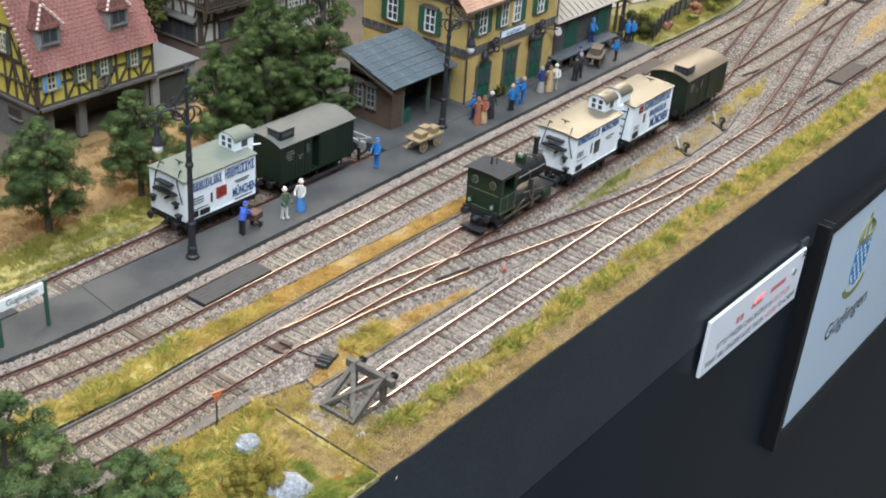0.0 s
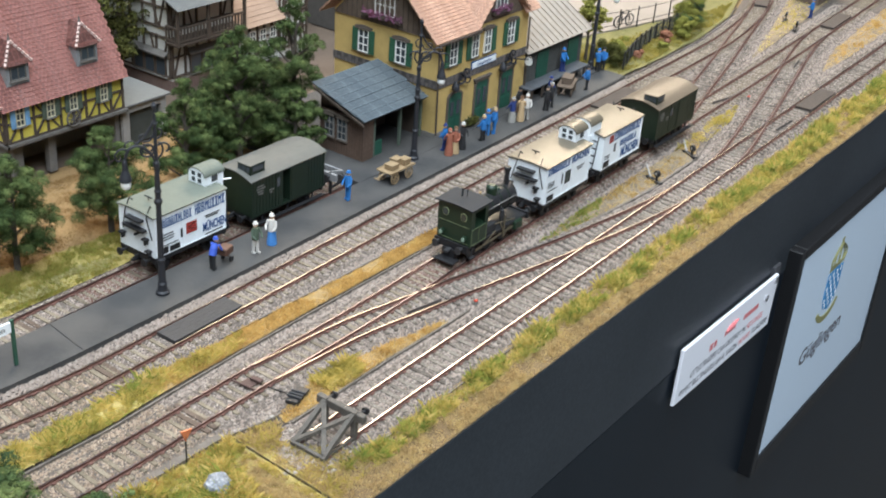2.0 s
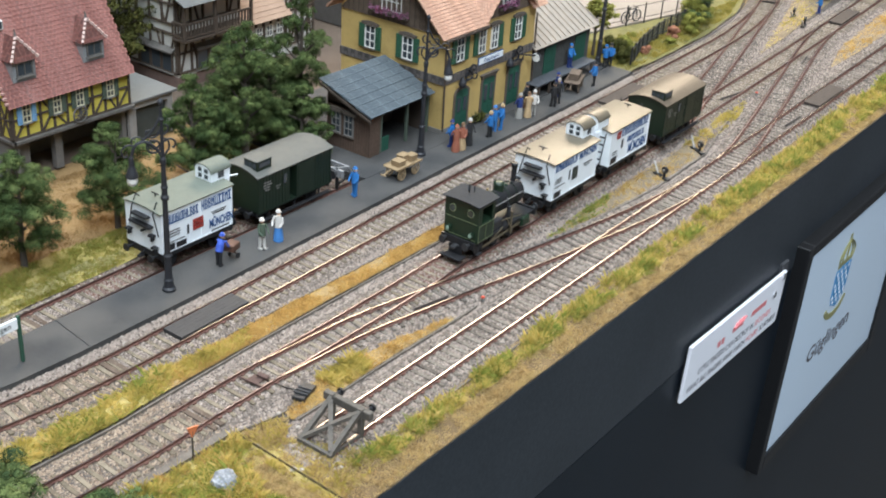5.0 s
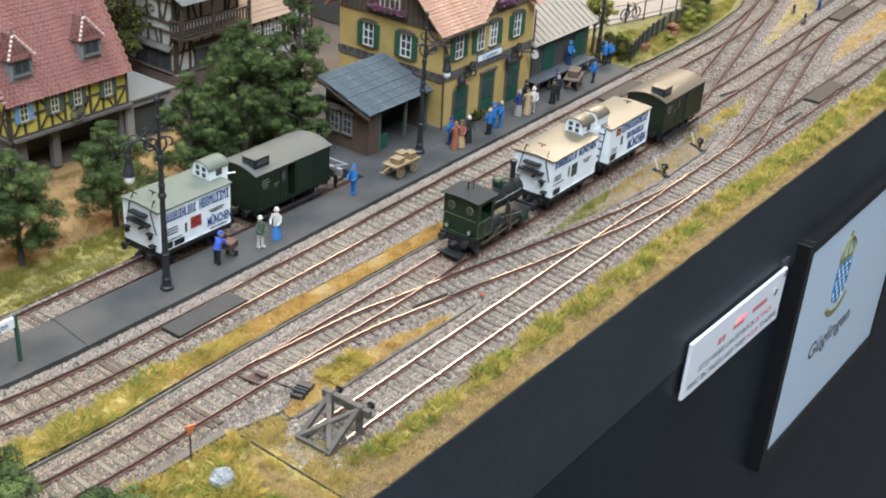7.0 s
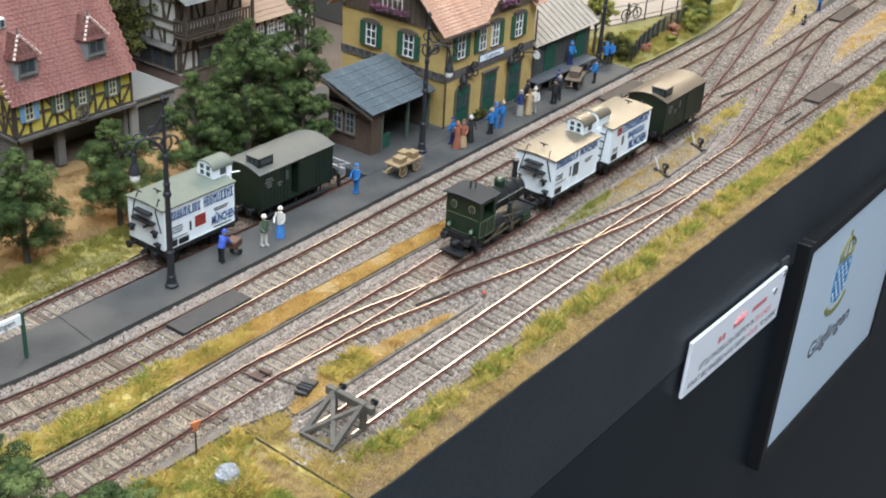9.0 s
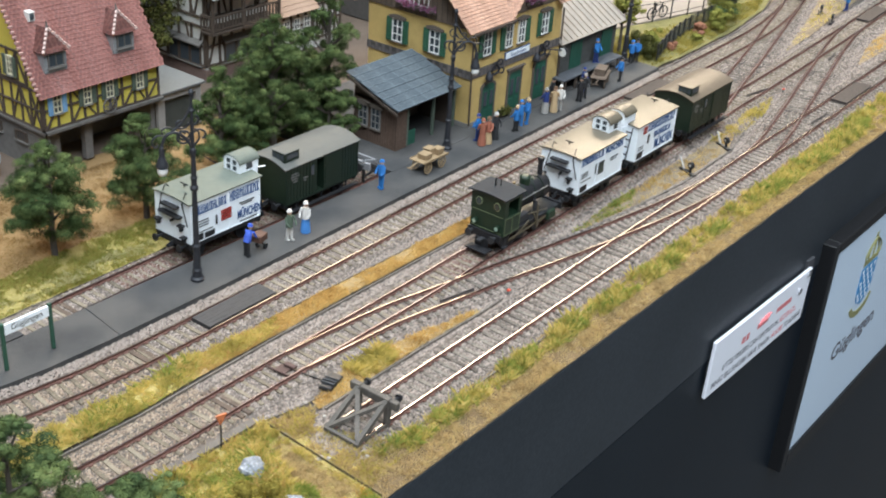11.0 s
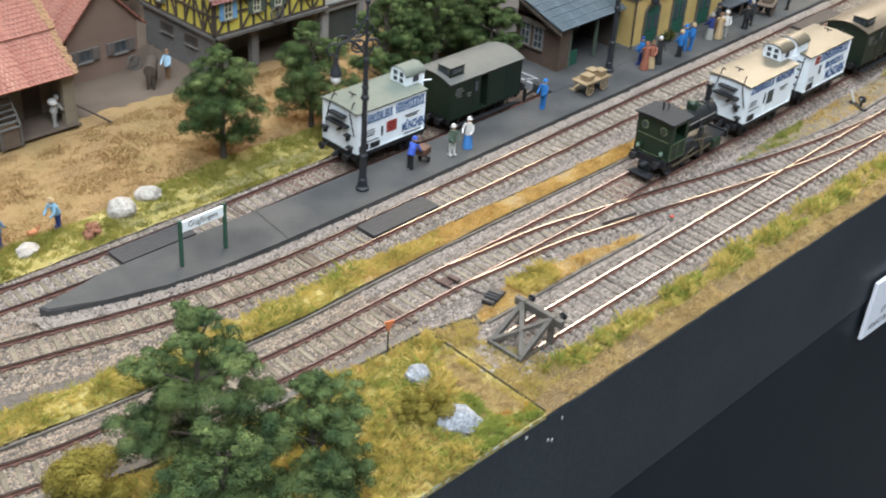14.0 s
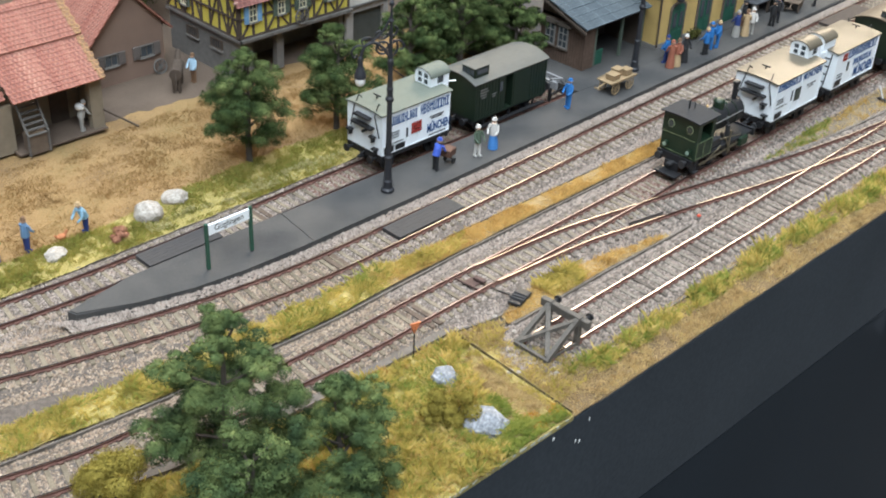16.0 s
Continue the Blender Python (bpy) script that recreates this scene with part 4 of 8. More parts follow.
def arched(bm, half, wide, z0, rise, thick=0.06, n=10, over=0.08):
    """A curved roof sheet along x."""
    top = [(-(wide + over) + 2 * (wide + over) * i / n, z0 + rise * (1 - (2 * i / n - 1) ** 2)) for i in range(n + 1)]
    poly = top + [(y, z - thick) for y, z in reversed(top)]
    prism(bm, poly, 0, -half, half)
    return bm


def box_of(*size):
    bm = B()
    box(bm, *size)
    return bm


def beer_wagon(x, y, rz, label, design, half=2.46, top=None):
    """White cooling van with a curved roof, a brakeman's hut at one end, end steps and blue lettering."""
    w = thing("beer_wagon", x, y, 0, rz, label, "railway wagon", "white beer wagons")
    wide = 1.26
    running_gear(w, half, 1.5)
    bm = B()
    prism(bm, [(-wide, 1.14), (wide, 1.14), (wide, 3.35)] + [(wide * (1 - i / 4), 3.35 + 0.07 * (1 - (1 - i / 4) ** 2)) for i in range(1, 9)], 0, -half, half)
    part("body", bm, WHITE, w)
    bm = arched(B(), half + 0.1, wide, 3.37, 0.105)
    part("roof", bm, top or GREYROOF, w, "weathered canvas roof")
    for sgn in (-1, 1):
        k = sgn * (wide + 0.012)
        for x0, x1, z0, z1 in [(xx - 0.03, xx + 0.03, 1.1, 3.32) for xx in (-half + 0.03, half - 0.03, -0.55, 0.25)] + [(-half, half, 1.13, 1.18)]:
            bm = B()
            box(bm, x0, x1, k - 0.014, k + 0.014, z0, z1)
            part("side_strip", bm, WHITE, w)
        bm = B()
        box(bm, -half, half, k - 0.02, k + 0.02, 0.92, 1.13)
        part("sole_bar", bm, IRON, w)
    # end steps, brackets and rails on the plain end
    for x0, z0, wd in ((0, 2.95, 0.55), (0, 2.48, 0.75), (0, 2.2, 0.2)):
        bm = B()
        box(bm, -half - 0.32, -half, -wd, wd if wd > 0.3 else -0.1, z0 - 0.06, z0 + 0.06, 0.02)
        part("end_step", bm, IRON, w)
    for yy, zz in ((0.95, 1.9), (-0.72, 2.05), (-0.9, 1.45)):
        bm = B()
        box(bm, -half - 0.28, -half, yy - 0.17, yy + 0.17, zz - 0.05, zz + 0.05, 0.02)
        box(bm, -half - 0.2, -half, yy - 0.05, yy + 0.05, zz - 0.3, zz)
        part("bracket", bm, IRON, w)
    for yy in (-1.12, 0.98):
        bm = B()
        rod(bm, (-half - 0.05, yy, 2.1), (-half - 0.08, yy * 0.72, 3.2), 0.03), rod(bm, (-half - 0.08, yy * 0.72, 3.2), (-half + 0.2, yy * 0.7, 3.75), 0.03)
        rod(bm, (-half + 0.2, yy * 0.7, 3.75), (-half + 0.35, yy * 0.62, 3.6), 0.03)
        part("hand_rail", bm, IRON, w)
    bm = B()
    rod(bm, (-half + 0.9, -0.15, 3.72), (-half + 0.9, 0.35, 3.72), 0.04), rod(bm, (-half + 0.9, 0.1, 3.55), (-half + 0.9, 0.1, 3.75), 0.04)
    part("roof_step", bm, IRON, w)
    # brakeman's hut
    hut = B()
    prism(hut, [(-0.58, 3.42), (0.58, 3.42), (0.58, 3.95)] + [(0.58 * math.cos(math.pi * i / 10), 3.95 + 0.36 * math.sin(math.pi * i / 10)) for i in range(1, 10)] + [(-0.58, 3.95)], 0, half - 0.75, half + 0.55)
    hut = part("brake_hut", hut, WHITE, w)
    bm = B()
    arc = [(0.63 * math.cos(math.pi * i / 12), 3.95 + 0.41 * math.sin(math.pi * i / 12)) for i in range(13)]
    prism(bm, arc + [(y * 0.93, 3.95 + (z - 3.95) * 0.9) for y, z in reversed(arc)], 0, half - 0.8, half + 0.6)
    part("hut_roof", bm, top or GREYROOF, hut)
    bm = B()
    box(bm, half + 0.02, half + 0.5, -0.6, 0.6, 1.1, 3.42)
    part("hut_back", bm, WHITE, hut)
    for yy in (-0.22, 0.22):
        for zz in (3.56, 3.88):
            bm = B()
            box(bm, half - 0.77, half - 0.745, yy - 0.12, yy + 0.12, zz, zz + 0.22)
            part("pane", bm, PANE, hut)
    bm = B()
    box(bm, half - 0.28, half + 0.12, -0.6, -0.575, 3.58, 3.95)
    part("pane", bm, PANE, hut)
    bm = B()
    rod(bm, (half + 0.4, -0.7, 3.55), (half + 0.85, -0.8, 3.5), 0.04)
    part("hand_rail", bm, WHITE, hut)
    for sgn in (-1, 1):
        bm = B()
        bar(bm, (half + 0.5, sgn * 0.9, 0.9), (half + 0.2, sgn * 1.0, 3.3), 0.05)
        for j in range(5):
            bar(bm, (half + 0.48 - j * 0.06, sgn * 0.62, 1.2 + j * 0.45), (half + 0.48 - j * 0.06, sgn * 0.95, 1.2 + j * 0.45), 0.07)
        part("ladder", bm, IRON, hut)
    # lettering on both sides
    for sgn in (-1, 1):
        face = put(0, sgn * (wide + 0.02), 0, 90, 0, 0 if sgn < 0 else 180)
        def bars(items, mat):
            """Lines of print too small to read, badges and vents: one flat bar each."""
            for x0, x1, z0, z1 in items:
                part("print_bar", box_of(x0, x1, z0, z1, 0.0, 0.015), mat, w, at=face)

        def word(x0, x1, z0, z1, n):
            """A word of n blue shapes of a letter's size, each one welded piece."""
            step, g = (x1 - x0) / n, random.Random(n * 7 + int(x0 * 10))
            for i in range(n):
                a, b = x0 + i * step, x0 + (i + 0.80) * step
                q, hh = 0.21 * step, z1 - z0
                xs = (a, a + q, b - q, b)
                zs = (z0, z0 + hh * 0.17, z0 + hh * 0.42, z0 + hh * 0.58, z1 - hh * 0.17, z1)
                rows = g.choice(("101 101 111 101 111", "111 100 110 100 111", "111 001 111 100 111", "101 101 101 101 111", "110 101 110 101 110", "100 100 100 100 111", "101 101 111 101 101", "111 010 010 010 111", "101 111 101 101 101")).split()
                bm = B()
                v = {}
                for r, row in enumerate(reversed(rows)):
                    for c, on in enumerate(row):
                        if on == "1":
                            bm.faces.new([v.setdefault(k, bm.verts.new((xs[k[0]], zs[k[1]], 0.0))) if k not in v else v[k] for k in ((c, r), (c + 1, r), (c + 1, r + 1), (c, r + 1))])
                ex = bmesh.ops.extrude_face_region(bm, geom=bm.faces[:])
                bmesh.ops.translate(bm, vec=(0, 0, 0.015), verts=[k for k in ex["geom"] if isinstance(k, bmesh.types.BMVert)])
                part("letter_shape", bm, BLUE, w, at=face)
        if design == "a":
            word(-1.95, 0.05, 2.62, 3.1, 11)
            word(0.25, 2.3, 2.62, 3.16, 9)
            bars([(0.9, 1.9, 2.28, 2.33), (1.0, 1.8, 2.17, 2.22), (-1.9, -1.2, 2.2, 2.25), (-1.95, -1.15, 2.06, 2.1), (-1.9, -1.2, 1.92, 1.96), (-2.0, -0.9, 1.62, 1.66), (0.9, 2.1, 1.25, 1.31)], SOOT)
            text("MÜNCHEN", 0.66, BLUE, w, face @ put(0.75, 1.46, 0.004), width=1.6, bold=0.03)
            badge = [(-0.35, 0.35, 1.75, 2.35)]
            bars(badge, RED)
            bars([(-0.25, 0.0, 2.08, 2.14), (-0.2, 0.25, 1.92, 1.97), (0.05, 0.2, 2.18, 2.27)], WHITE)
            bars([(-0.72, -0.6, 1.7, 2.2)], SOOT)
        elif design == "b":
            word(-2.3, 0.1, 2.82, 3.24, 9)
            text("MÜNCHEN", 0.56, BLUE, w, face @ put(0.25, 2.82, 0.004), width=1.95, bold=0.03)
            bars([(-0.35, 0.25, 1.75, 2.5)], SOOT)
            bars([(-0.3, 0.2, 1.8, 2.45)], GREYROOF)
            bars([(-0.72, -0.6, 1.9, 2.5), (0.9, 1.8, 2.34, 2.4), (1.0, 1.6, 2.2, 2.25), (-2.2, -1.5, 2.3, 2.34), (-2.2, -1.5, 2.18, 2.22), (-2.2, -1.5, 2.06, 2.1), (-2.2, -1.1, 1.82, 1.86)], SOOT)
        else:
            word(-1.1, 2.2, 2.72, 3.22, 11)
            word(-0.3, 1.8, 2.12, 2.5, 9)
            text("MÜNCHEN", 0.8, BLUE, w, face @ put(-0.05, 1.34, 0.004), width=2.25, bold=0.035)
            bars([(-1.75, -1.25, 2.7, 3.15)], RED)
            bars([(-1.65, -1.35, 2.85, 2.95)], WHITE)
            bars([(-1.05, -0.85, 1.95, 2.5), (-2.1, -1.5, 1.9, 1.95), (-2.1, -1.5, 1.75, 1.8), (-2.1, -1.4, 1.55, 1.6)], SOOT)
        bars([(-2.2, -1.55, 1.2, 1.55), (-1.45, -0.8, 1.2, 1.5)] if design == "a" else [(-2.2, -1.5, 1.2, 1.55)], IRON)
    return w


def luggage_van(x, y, rz, label, open_door, top=None):
    """Dark green van with an arched grey roof, a lookout box on it and sliding doors."""
    w = thing("luggage_van", x, y, 0, rz, label, "railway wagon", "green luggage vans")
    half, wide = 2.85, 1.32
    running_gear(w, half, 1.8)
    arc = [(wide - 2 * wide * i / 10, 3.12 + 0.28 * (1 - (1 - 2 * i / 10) ** 2)) for i in range(11)]
    bm = B()
    if open_door:  # the open doorway is a recess in the near side
        prism(bm, [(-wide, 1.0), (wide, 1.0)] + arc, 0, -half, -0.45), prism(bm, [(-wide, 1.0), (wide, 1.0)] + arc, 0, 0.1, half)
        prism(bm, [(-0.6, 1.0), (wide, 1.0)] + [p for p in arc if p[0] > -0.6], 0, -0.45, 0.1)
    else:
        prism(bm, [(-wide, 1.0), (wide, 1.0)] + arc, 0, -half, half)
    part("body", bm, DARKGREEN, w)
    part("roof", arched(B(), half + 0.12, wide, 3.12, 0.33), top or VANROOF, w, "dull curved roof")
    for sgn in (-1, 1):
        k = sgn * (wide + 0.015)
        bm, gap = B(), (2 * half - 0.24) / 23
        box(bm, 0.012, gap - 0.012, -0.012, 0.012, 1.02, 3.1)
        first = part("board", bm, DARKGREEN, w, at=put(-half + 0.12, k, 0))
        for i in range(1, 23):
            if open_door and sgn < 0 and -0.62 < -half + 0.12 + i * gap < 0.05:
                continue
            ob = new("board", first.data)
            ob.parent = w
            ob.matrix_basis = put(-half + 0.12 + i * gap, k, random.uniform(-0.01, 0.01))
        for xx in (-half + 0.05, half - 0.05, -1.0, 0.1, 1.3):
            bm = B()
            box(bm, xx - 0.045, xx + 0.045, k - 0.03, k + 0.03, 1.0, 3.12)
            part("strap", bm, DARKGREEN, w)
        bm = B()
        box(bm, -half, half, k - 0.028, k + 0.028, 1.0, 1.1)
        part("sole_bar", bm, DARKGREEN, w)
        bm = B()
        box(bm, 0.15, 1.25, k - 0.02, k + 0.06 * sgn, 1.1, 2.95, 0.015)
        part("sliding_door", bm, DARKGREEN, w)
        if open_door and sgn < 0:
            # black sheet across the recess stands in for the shade inside
            bm = B()
            box(bm, -0.42, 0.07, -0.66, -0.61, 1.05, 3.0)
            part("doorway_shade", bm, IRON, w, "black sheet standing in for the shade inside the open doorway")
            bm = B()
            box(bm, -0.45, 0.1, -wide, -0.62, 1.0, 1.05)
            part("door_sill", bm, DARKGREEN, w)
            bm = B()
            box(bm, -0.45, 0.1, -wide - 0.02, -wide + 0.06, 2.98, 3.14)
            part("door_head", bm, DARKGREEN, w)
        bm = B()
        box(bm, -half + 0.1, half - 0.1, sgn * 1.3, sgn * 1.55, 0.55, 0.62)
        for xx in (-2, 0, 2):
            box(bm, xx - 0.03, xx + 0.03, sgn * 1.2, sgn * 1.28, 0.55, 1.0)
        part("footboard", bm, IRON, w)
        bm = B()
        for x0, x1, z0 in ((-2.45, -1.95, 2.65), (-2.5, -1.85, 2.5), (-2.45, -2.0, 2.35), (-2.35, -2.0, 2.2), (-1.55, -1.2, 2.2), (-1.5, -1.3, 2.05)):
            box(bm, x0, x1, k + sgn * 0.004, k + sgn * 0.03, z0, z0 + 0.06)
        part("lettering", bm, STEEL, w)
        bm = B()
        box(bm, -1.0, -0.72, k, k + 0.03 * sgn, 2.2, 2.75)
        part("pane", bm, PANE, w)
    box_ = B()
    box(box_, -half + 0.25, -half + 1.35, -1.0, -0.05, 3.1, 3.8, 0.03)
    box_ = part("lookout", box_, DARKGREEN, w)
    bm = B()
    box(bm, -half + 0.2, -half + 1.4, -1.04, 0.0, 3.8, 3.85, 0.02)
    part("lookout_roof", bm, top or VANROOF, box_)
    # dark panes stand in for the shade in the lookout's open holes
    for y0 in (-0.92, -0.62, -0.32):
        bm = B()
        box(bm, -half + 0.22, -half + 0.26, y0, y0 + 0.2, 3.45, 3.7)
        part("pane", bm, PANE, box_)
    bm = B()
    box(bm, -half + 0.4, -half + 1.2, -1.02, -0.99, 3.45, 3.7)
    part("pane", bm, PANE, box_)
    return w


beer_wagon(7.72, 15.85, 0, "white beer van with blue letters parked beside the platform", "a", 2.36)
luggage_van(14.75, 15.85, 0, "dark green luggage van with open door parked behind", True)
TRAIN = 24.05
beer_wagon(TRAIN + 2.5, 5.25, 0.3, "white beer van with blue letters coupled behind the engine", "b", 2.46, SHEENCANVAS)
beer_wagon(TRAIN + 8.95, 5.28, 180.3, "white beer van with large blue letters and brake hut", "c", 2.46, SHEENCANVAS)
luggage_van(TRAIN + 16.35, 5.33, 0.5, "dark green luggage van with closed doors ending the train", False, SHEENVAN)


GEAR = plain("oily_rod_steel", (0.20, 0.17, 0.115), 0.4, 0.6)


def engine(x, y):
    """Small green tank engine: cab, boiler with dome and stack, tanks, rods and three axles."""
    e = thing("steam_engine", x, y, 0, 0, "small dark green steam engine with a closed cab", "locomotive")
    bm = B()
    box(bm, -3.2, 3.4, -1.15, 1.15, 0.86, 1.0), box(bm, -3.35, -3.2, -1.25, 1.25, 0.72, 1.1), box(bm, 3.4, 3.55, -1.25, 1.25, 0.72, 1.1)
    part("footplate", bm, IRON, e)
    cab = B()
    box(cab, -3.1, -1.35, -1.28, 1.28, 1.0, 2.05, 0.04)
    cab = part("cab", cab, LOCOGREEN, e)
    plates = [(-3.1, -3.02, -1.28, 1.28, 2.05, 3.2), (-1.43, -1.35, -1.28, 1.28, 2.05, 3.2)]
    for sgn in (-1, 1):
        y0, y1 = sorted((sgn * 1.20, sgn * 1.28))
        plates += [(-3.02, -2.75, y0, y1, 2.05, 3.2), (-1.65, -1.43, y0, y1, 2.05, 3.2), (-2.75, -1.65, y0, y1, 2.95, 3.2)]
    for p in plates:
        part("cab_plate", box_of(*p), LOCOGREEN, cab)
    bm = B()
    n = 8
    top = [(-1.42 + 2.84 * i / n, 3.22 + 0.08 * (1 - (2 * i / n - 1) ** 2)) for i in range(n + 1)]
    prism(bm, top + [(yy, z - 0.06) for yy, z in reversed(top)], 0, -3.35, -1.15)
    part("cab_roof", bm, plain("cab_roof_paint", (0.022, 0.024, 0.028), 0.85), cab, "dull black cab roof")
    for yy in (-0.68, 0.68):
        for xx in (-3.13, -1.32):
            bm = B()
            rod(bm, (xx - 0.02, yy, 2.62), (xx + 0.02, yy, 2.62), 0.235, seg=18)
            part("window", bm, LINING, cab)
            bm = B()
            rod(bm, (xx - 0.035, yy, 2.62), (xx + 0.035, yy, 2.62), 0.2, seg=18)
            part("pane", bm, glass("cab_glass", (0.05, 0.06, 0.055)), cab)
    dull = plain("dull_lining", (0.14, 0.17, 0.09), 0.5)
    for sgn in (-1, 1):
        k = sgn * 1.29
        for a, b in (((-3.0, 1.1), (-3.0, 2.0)), ((-3.0, 2.0), (-1.45, 2.0)), ((-1.45, 2.0), (-1.45, 1.1)), ((-2.25, 1.1), (-2.25, 1.95)), ((-3.0, 1.1), (-1.45, 1.1))):
            part("lining", bar(B(), (a[0], k, a[1]), (b[0], k, b[1]), 0.035, 0.02), dull, cab)
    for a, b in (((-1.15, 2.1), (1.15, 2.1)), ((-1.15, 1.15), (1.15, 1.15))):
        part("lining", bar(B(), (-3.115, a[0], a[1]), (-3.115, b[0], b[1]), 0.02, 0.035), dull, cab)
    bm = B()
    rod(bm, (-2.2, 0.2, 3.35), (-2.2, 0.2, 3.8), 0.06), rod(bm, (-2.0, -0.05, 3.35), (-2.0, -0.05, 3.72), 0.04)
    part("whistle", bm, SOOT, cab)
    bm = B()
    rod(bm, (-1.4, 0, 2.1), (2.0, 0, 2.1), 0.66, seg=24), rod(bm, (2.0, 0, 2.1), (2.75, 0, 2.1), 0.70, seg=24), rod(bm, (2.75, 0, 2.1), (2.83, 0, 2.1), 0.55, seg=24)
    part("boiler", bm, IRON, e, smooth=False)
    bm = B()
    for xx in (-0.9, 0.1, 1.1, 1.95):
        rod(bm, (xx, 0, 2.1), (xx + 0.06, 0, 2.1), 0.68, seg=24)
    part("boiler_band", bm, LOCOGREEN, e)
    lathe_ = lathe(B(), [(0.36, 2.35), (0.36, 3.0), (0.38, 3.04), (0.33, 3.12), (0.22, 3.19), (0.05, 3.22)], 16, (0.75, 0, 0))
    part("dome", lathe_, LOCOGREEN, e)
    part("sand_dome", lathe(B(), [(0.2, 2.4), (0.2, 2.75), (0.12, 2.85), (0.03, 2.88)], 14, (1.45, 0, 0)), LOCOGREEN, e)
    bm = lathe(B(), [(0.26, 2.45), (0.18, 2.6), (0.17, 3.5), (0.19, 3.55), (0.25, 3.74), (0.20, 3.8)], 16, (2.4, 0, 0))
    part("chimney", bm, IRON, e, "sooty black chimney")
    bm = B()
    rod(bm, (-0.35, 0.1, 2.45), (-0.35, 0.1, 3.05), 0.07), rod(bm, (-0.35, -0.15, 2.45), (-0.35, -0.15, 2.9), 0.05)
    part("safety_valve", bm, BRASS, e)
    for sgn in (-1, 1):
        bm = B()
        box(bm, -1.35, 0.1, sgn * 0.6, sgn * 1.0, 1.0, 1.5, 0.04)
        part("tool_box", bm, SOOT, e)
        bm = B()
        rod(bm, (0.9, sgn * 0.85, 1.05), (0.9, sgn * 0.85, 1.9), 0.15, seg=10), rod(bm, (0.9, sgn * 0.85, 1.9), (0.9, sgn * 0.62, 2.2), 0.04, seg=6)
        part("air_pump", bm, SOOT, e)
        bm = B()
        rod(bm, (-1.3, sgn * 0.85, 2.35), (2.5, sgn * 0.75, 2.3), 0.035)
        for xx in (-0.6, 0.9, 2.3):
            rod(bm, (xx, sgn * 0.55, 2.3), (xx, sgn * 0.85, 2.34), 0.03)
        part("hand_rail", bm, STEEL, e)
        bm = B()
        box(bm, 1.9, 2.75, sgn * 1.0, sgn * 1.35, 0.45, 1.0, 0.08)
        part("cylinder", bm, LOCOGREEN, e)
        bm = B()
        bar(bm, (-2.2, sgn * 1.12, 0.55), (2.0, sgn * 1.12, 0.7), 0.05, 0.12)
        part("connecting_rod", bm, GEAR, e)
        bm = B()
        bar(bm, (-1.6, sgn * 1.05, 0.4), (-0.2, sgn * 1.2, 1.1), 0.05, 0.08), bar(bm, (0.2, sgn * 1.2, 1.5), (0.9, sgn * 1.2, 0.5), 0.05, 0.09)
        bar(bm, (0.7, sgn * 1.22, 1.75), (0.7, sgn * 1.22, 0.45), 0.12, 0.06), bar(bm, (-0.4, sgn * 1.2, 1.55), (1.9, sgn * 1.2, 1.2), 0.05, 0.05)
        part("valve_gear", bm, GEAR, e)
        bm = B()
        box(bm, -3.05, -2.6, sgn * 1.2, sgn * 1.4, 0.35, 0.42), box(bm, -2.85, -2.8, sgn * 1.22, sgn * 1.28, 0.35, 0.9)
        part("step", bm, SOOT, e)
    for xx in (-2.2, -0.5, 1.2):
        for yy in (-0.75, 0.75):
            bm = B()
            rod(bm, (xx, yy - 0.07, 0.5), (xx, yy + 0.07, 0.5), 0.5, seg=22), rod(bm, (xx, yy - 0.12, 0.5), (xx, yy + 0.12, 0.5), 0.13, seg=10)
            part("wheel", bm, SOOT, e)
    for sx in (-1, 1):
        for yy in (-0.875, 0.875):
            bm = B()
            x0 = -3.35 if sx < 0 else 3.55
            rod(bm, (x0, yy, 0.95), (x0 + sx * 0.4, yy, 0.95), 0.09), rod(bm, (x0 + sx * 0.38, yy, 0.95), (x0 + sx * 0.46, yy, 0.95), 0.22, seg=16)
            part("buffer", bm, SOOT, e)
        bm = B()
        x0 = -3.35 if sx < 0 else 3.55
        box(bm, x0, x0 + sx * 0.55, -0.16, 0.16, 0.62, 0.78, 0.03)
        part("coupling", bm, SOOT, e)
    bm = B()
    box(bm, -4.15, -3.4, -0.8, 0.8, 0.2, 0.28, 0.02), box(bm, -3.5, -3.4, -0.5, 0.5, 0.28, 0.75)
    part("guard_plate", bm, IRON, e)
    for yy in (-0.85, 0.85):
        lamp = B()
        rod(lamp, (-3.3, yy, 1.45), (-3.1, yy, 1.45), 0.16, seg=14)
        lamp = part("lantern", lamp, LOCOGREEN, e)
        bm = B()
        rod(bm, (-3.33, yy, 1.45), (-3.3, yy, 1.45), 0.12, seg=14)
        part("lens", bm, glass("lens_glass", (0.25, 0.35, 0.28)), lamp)
    return e


steam = engine(TRAIN - 4.2, 5.2)
steam.scale = (0.86, 0.84, 1.0)

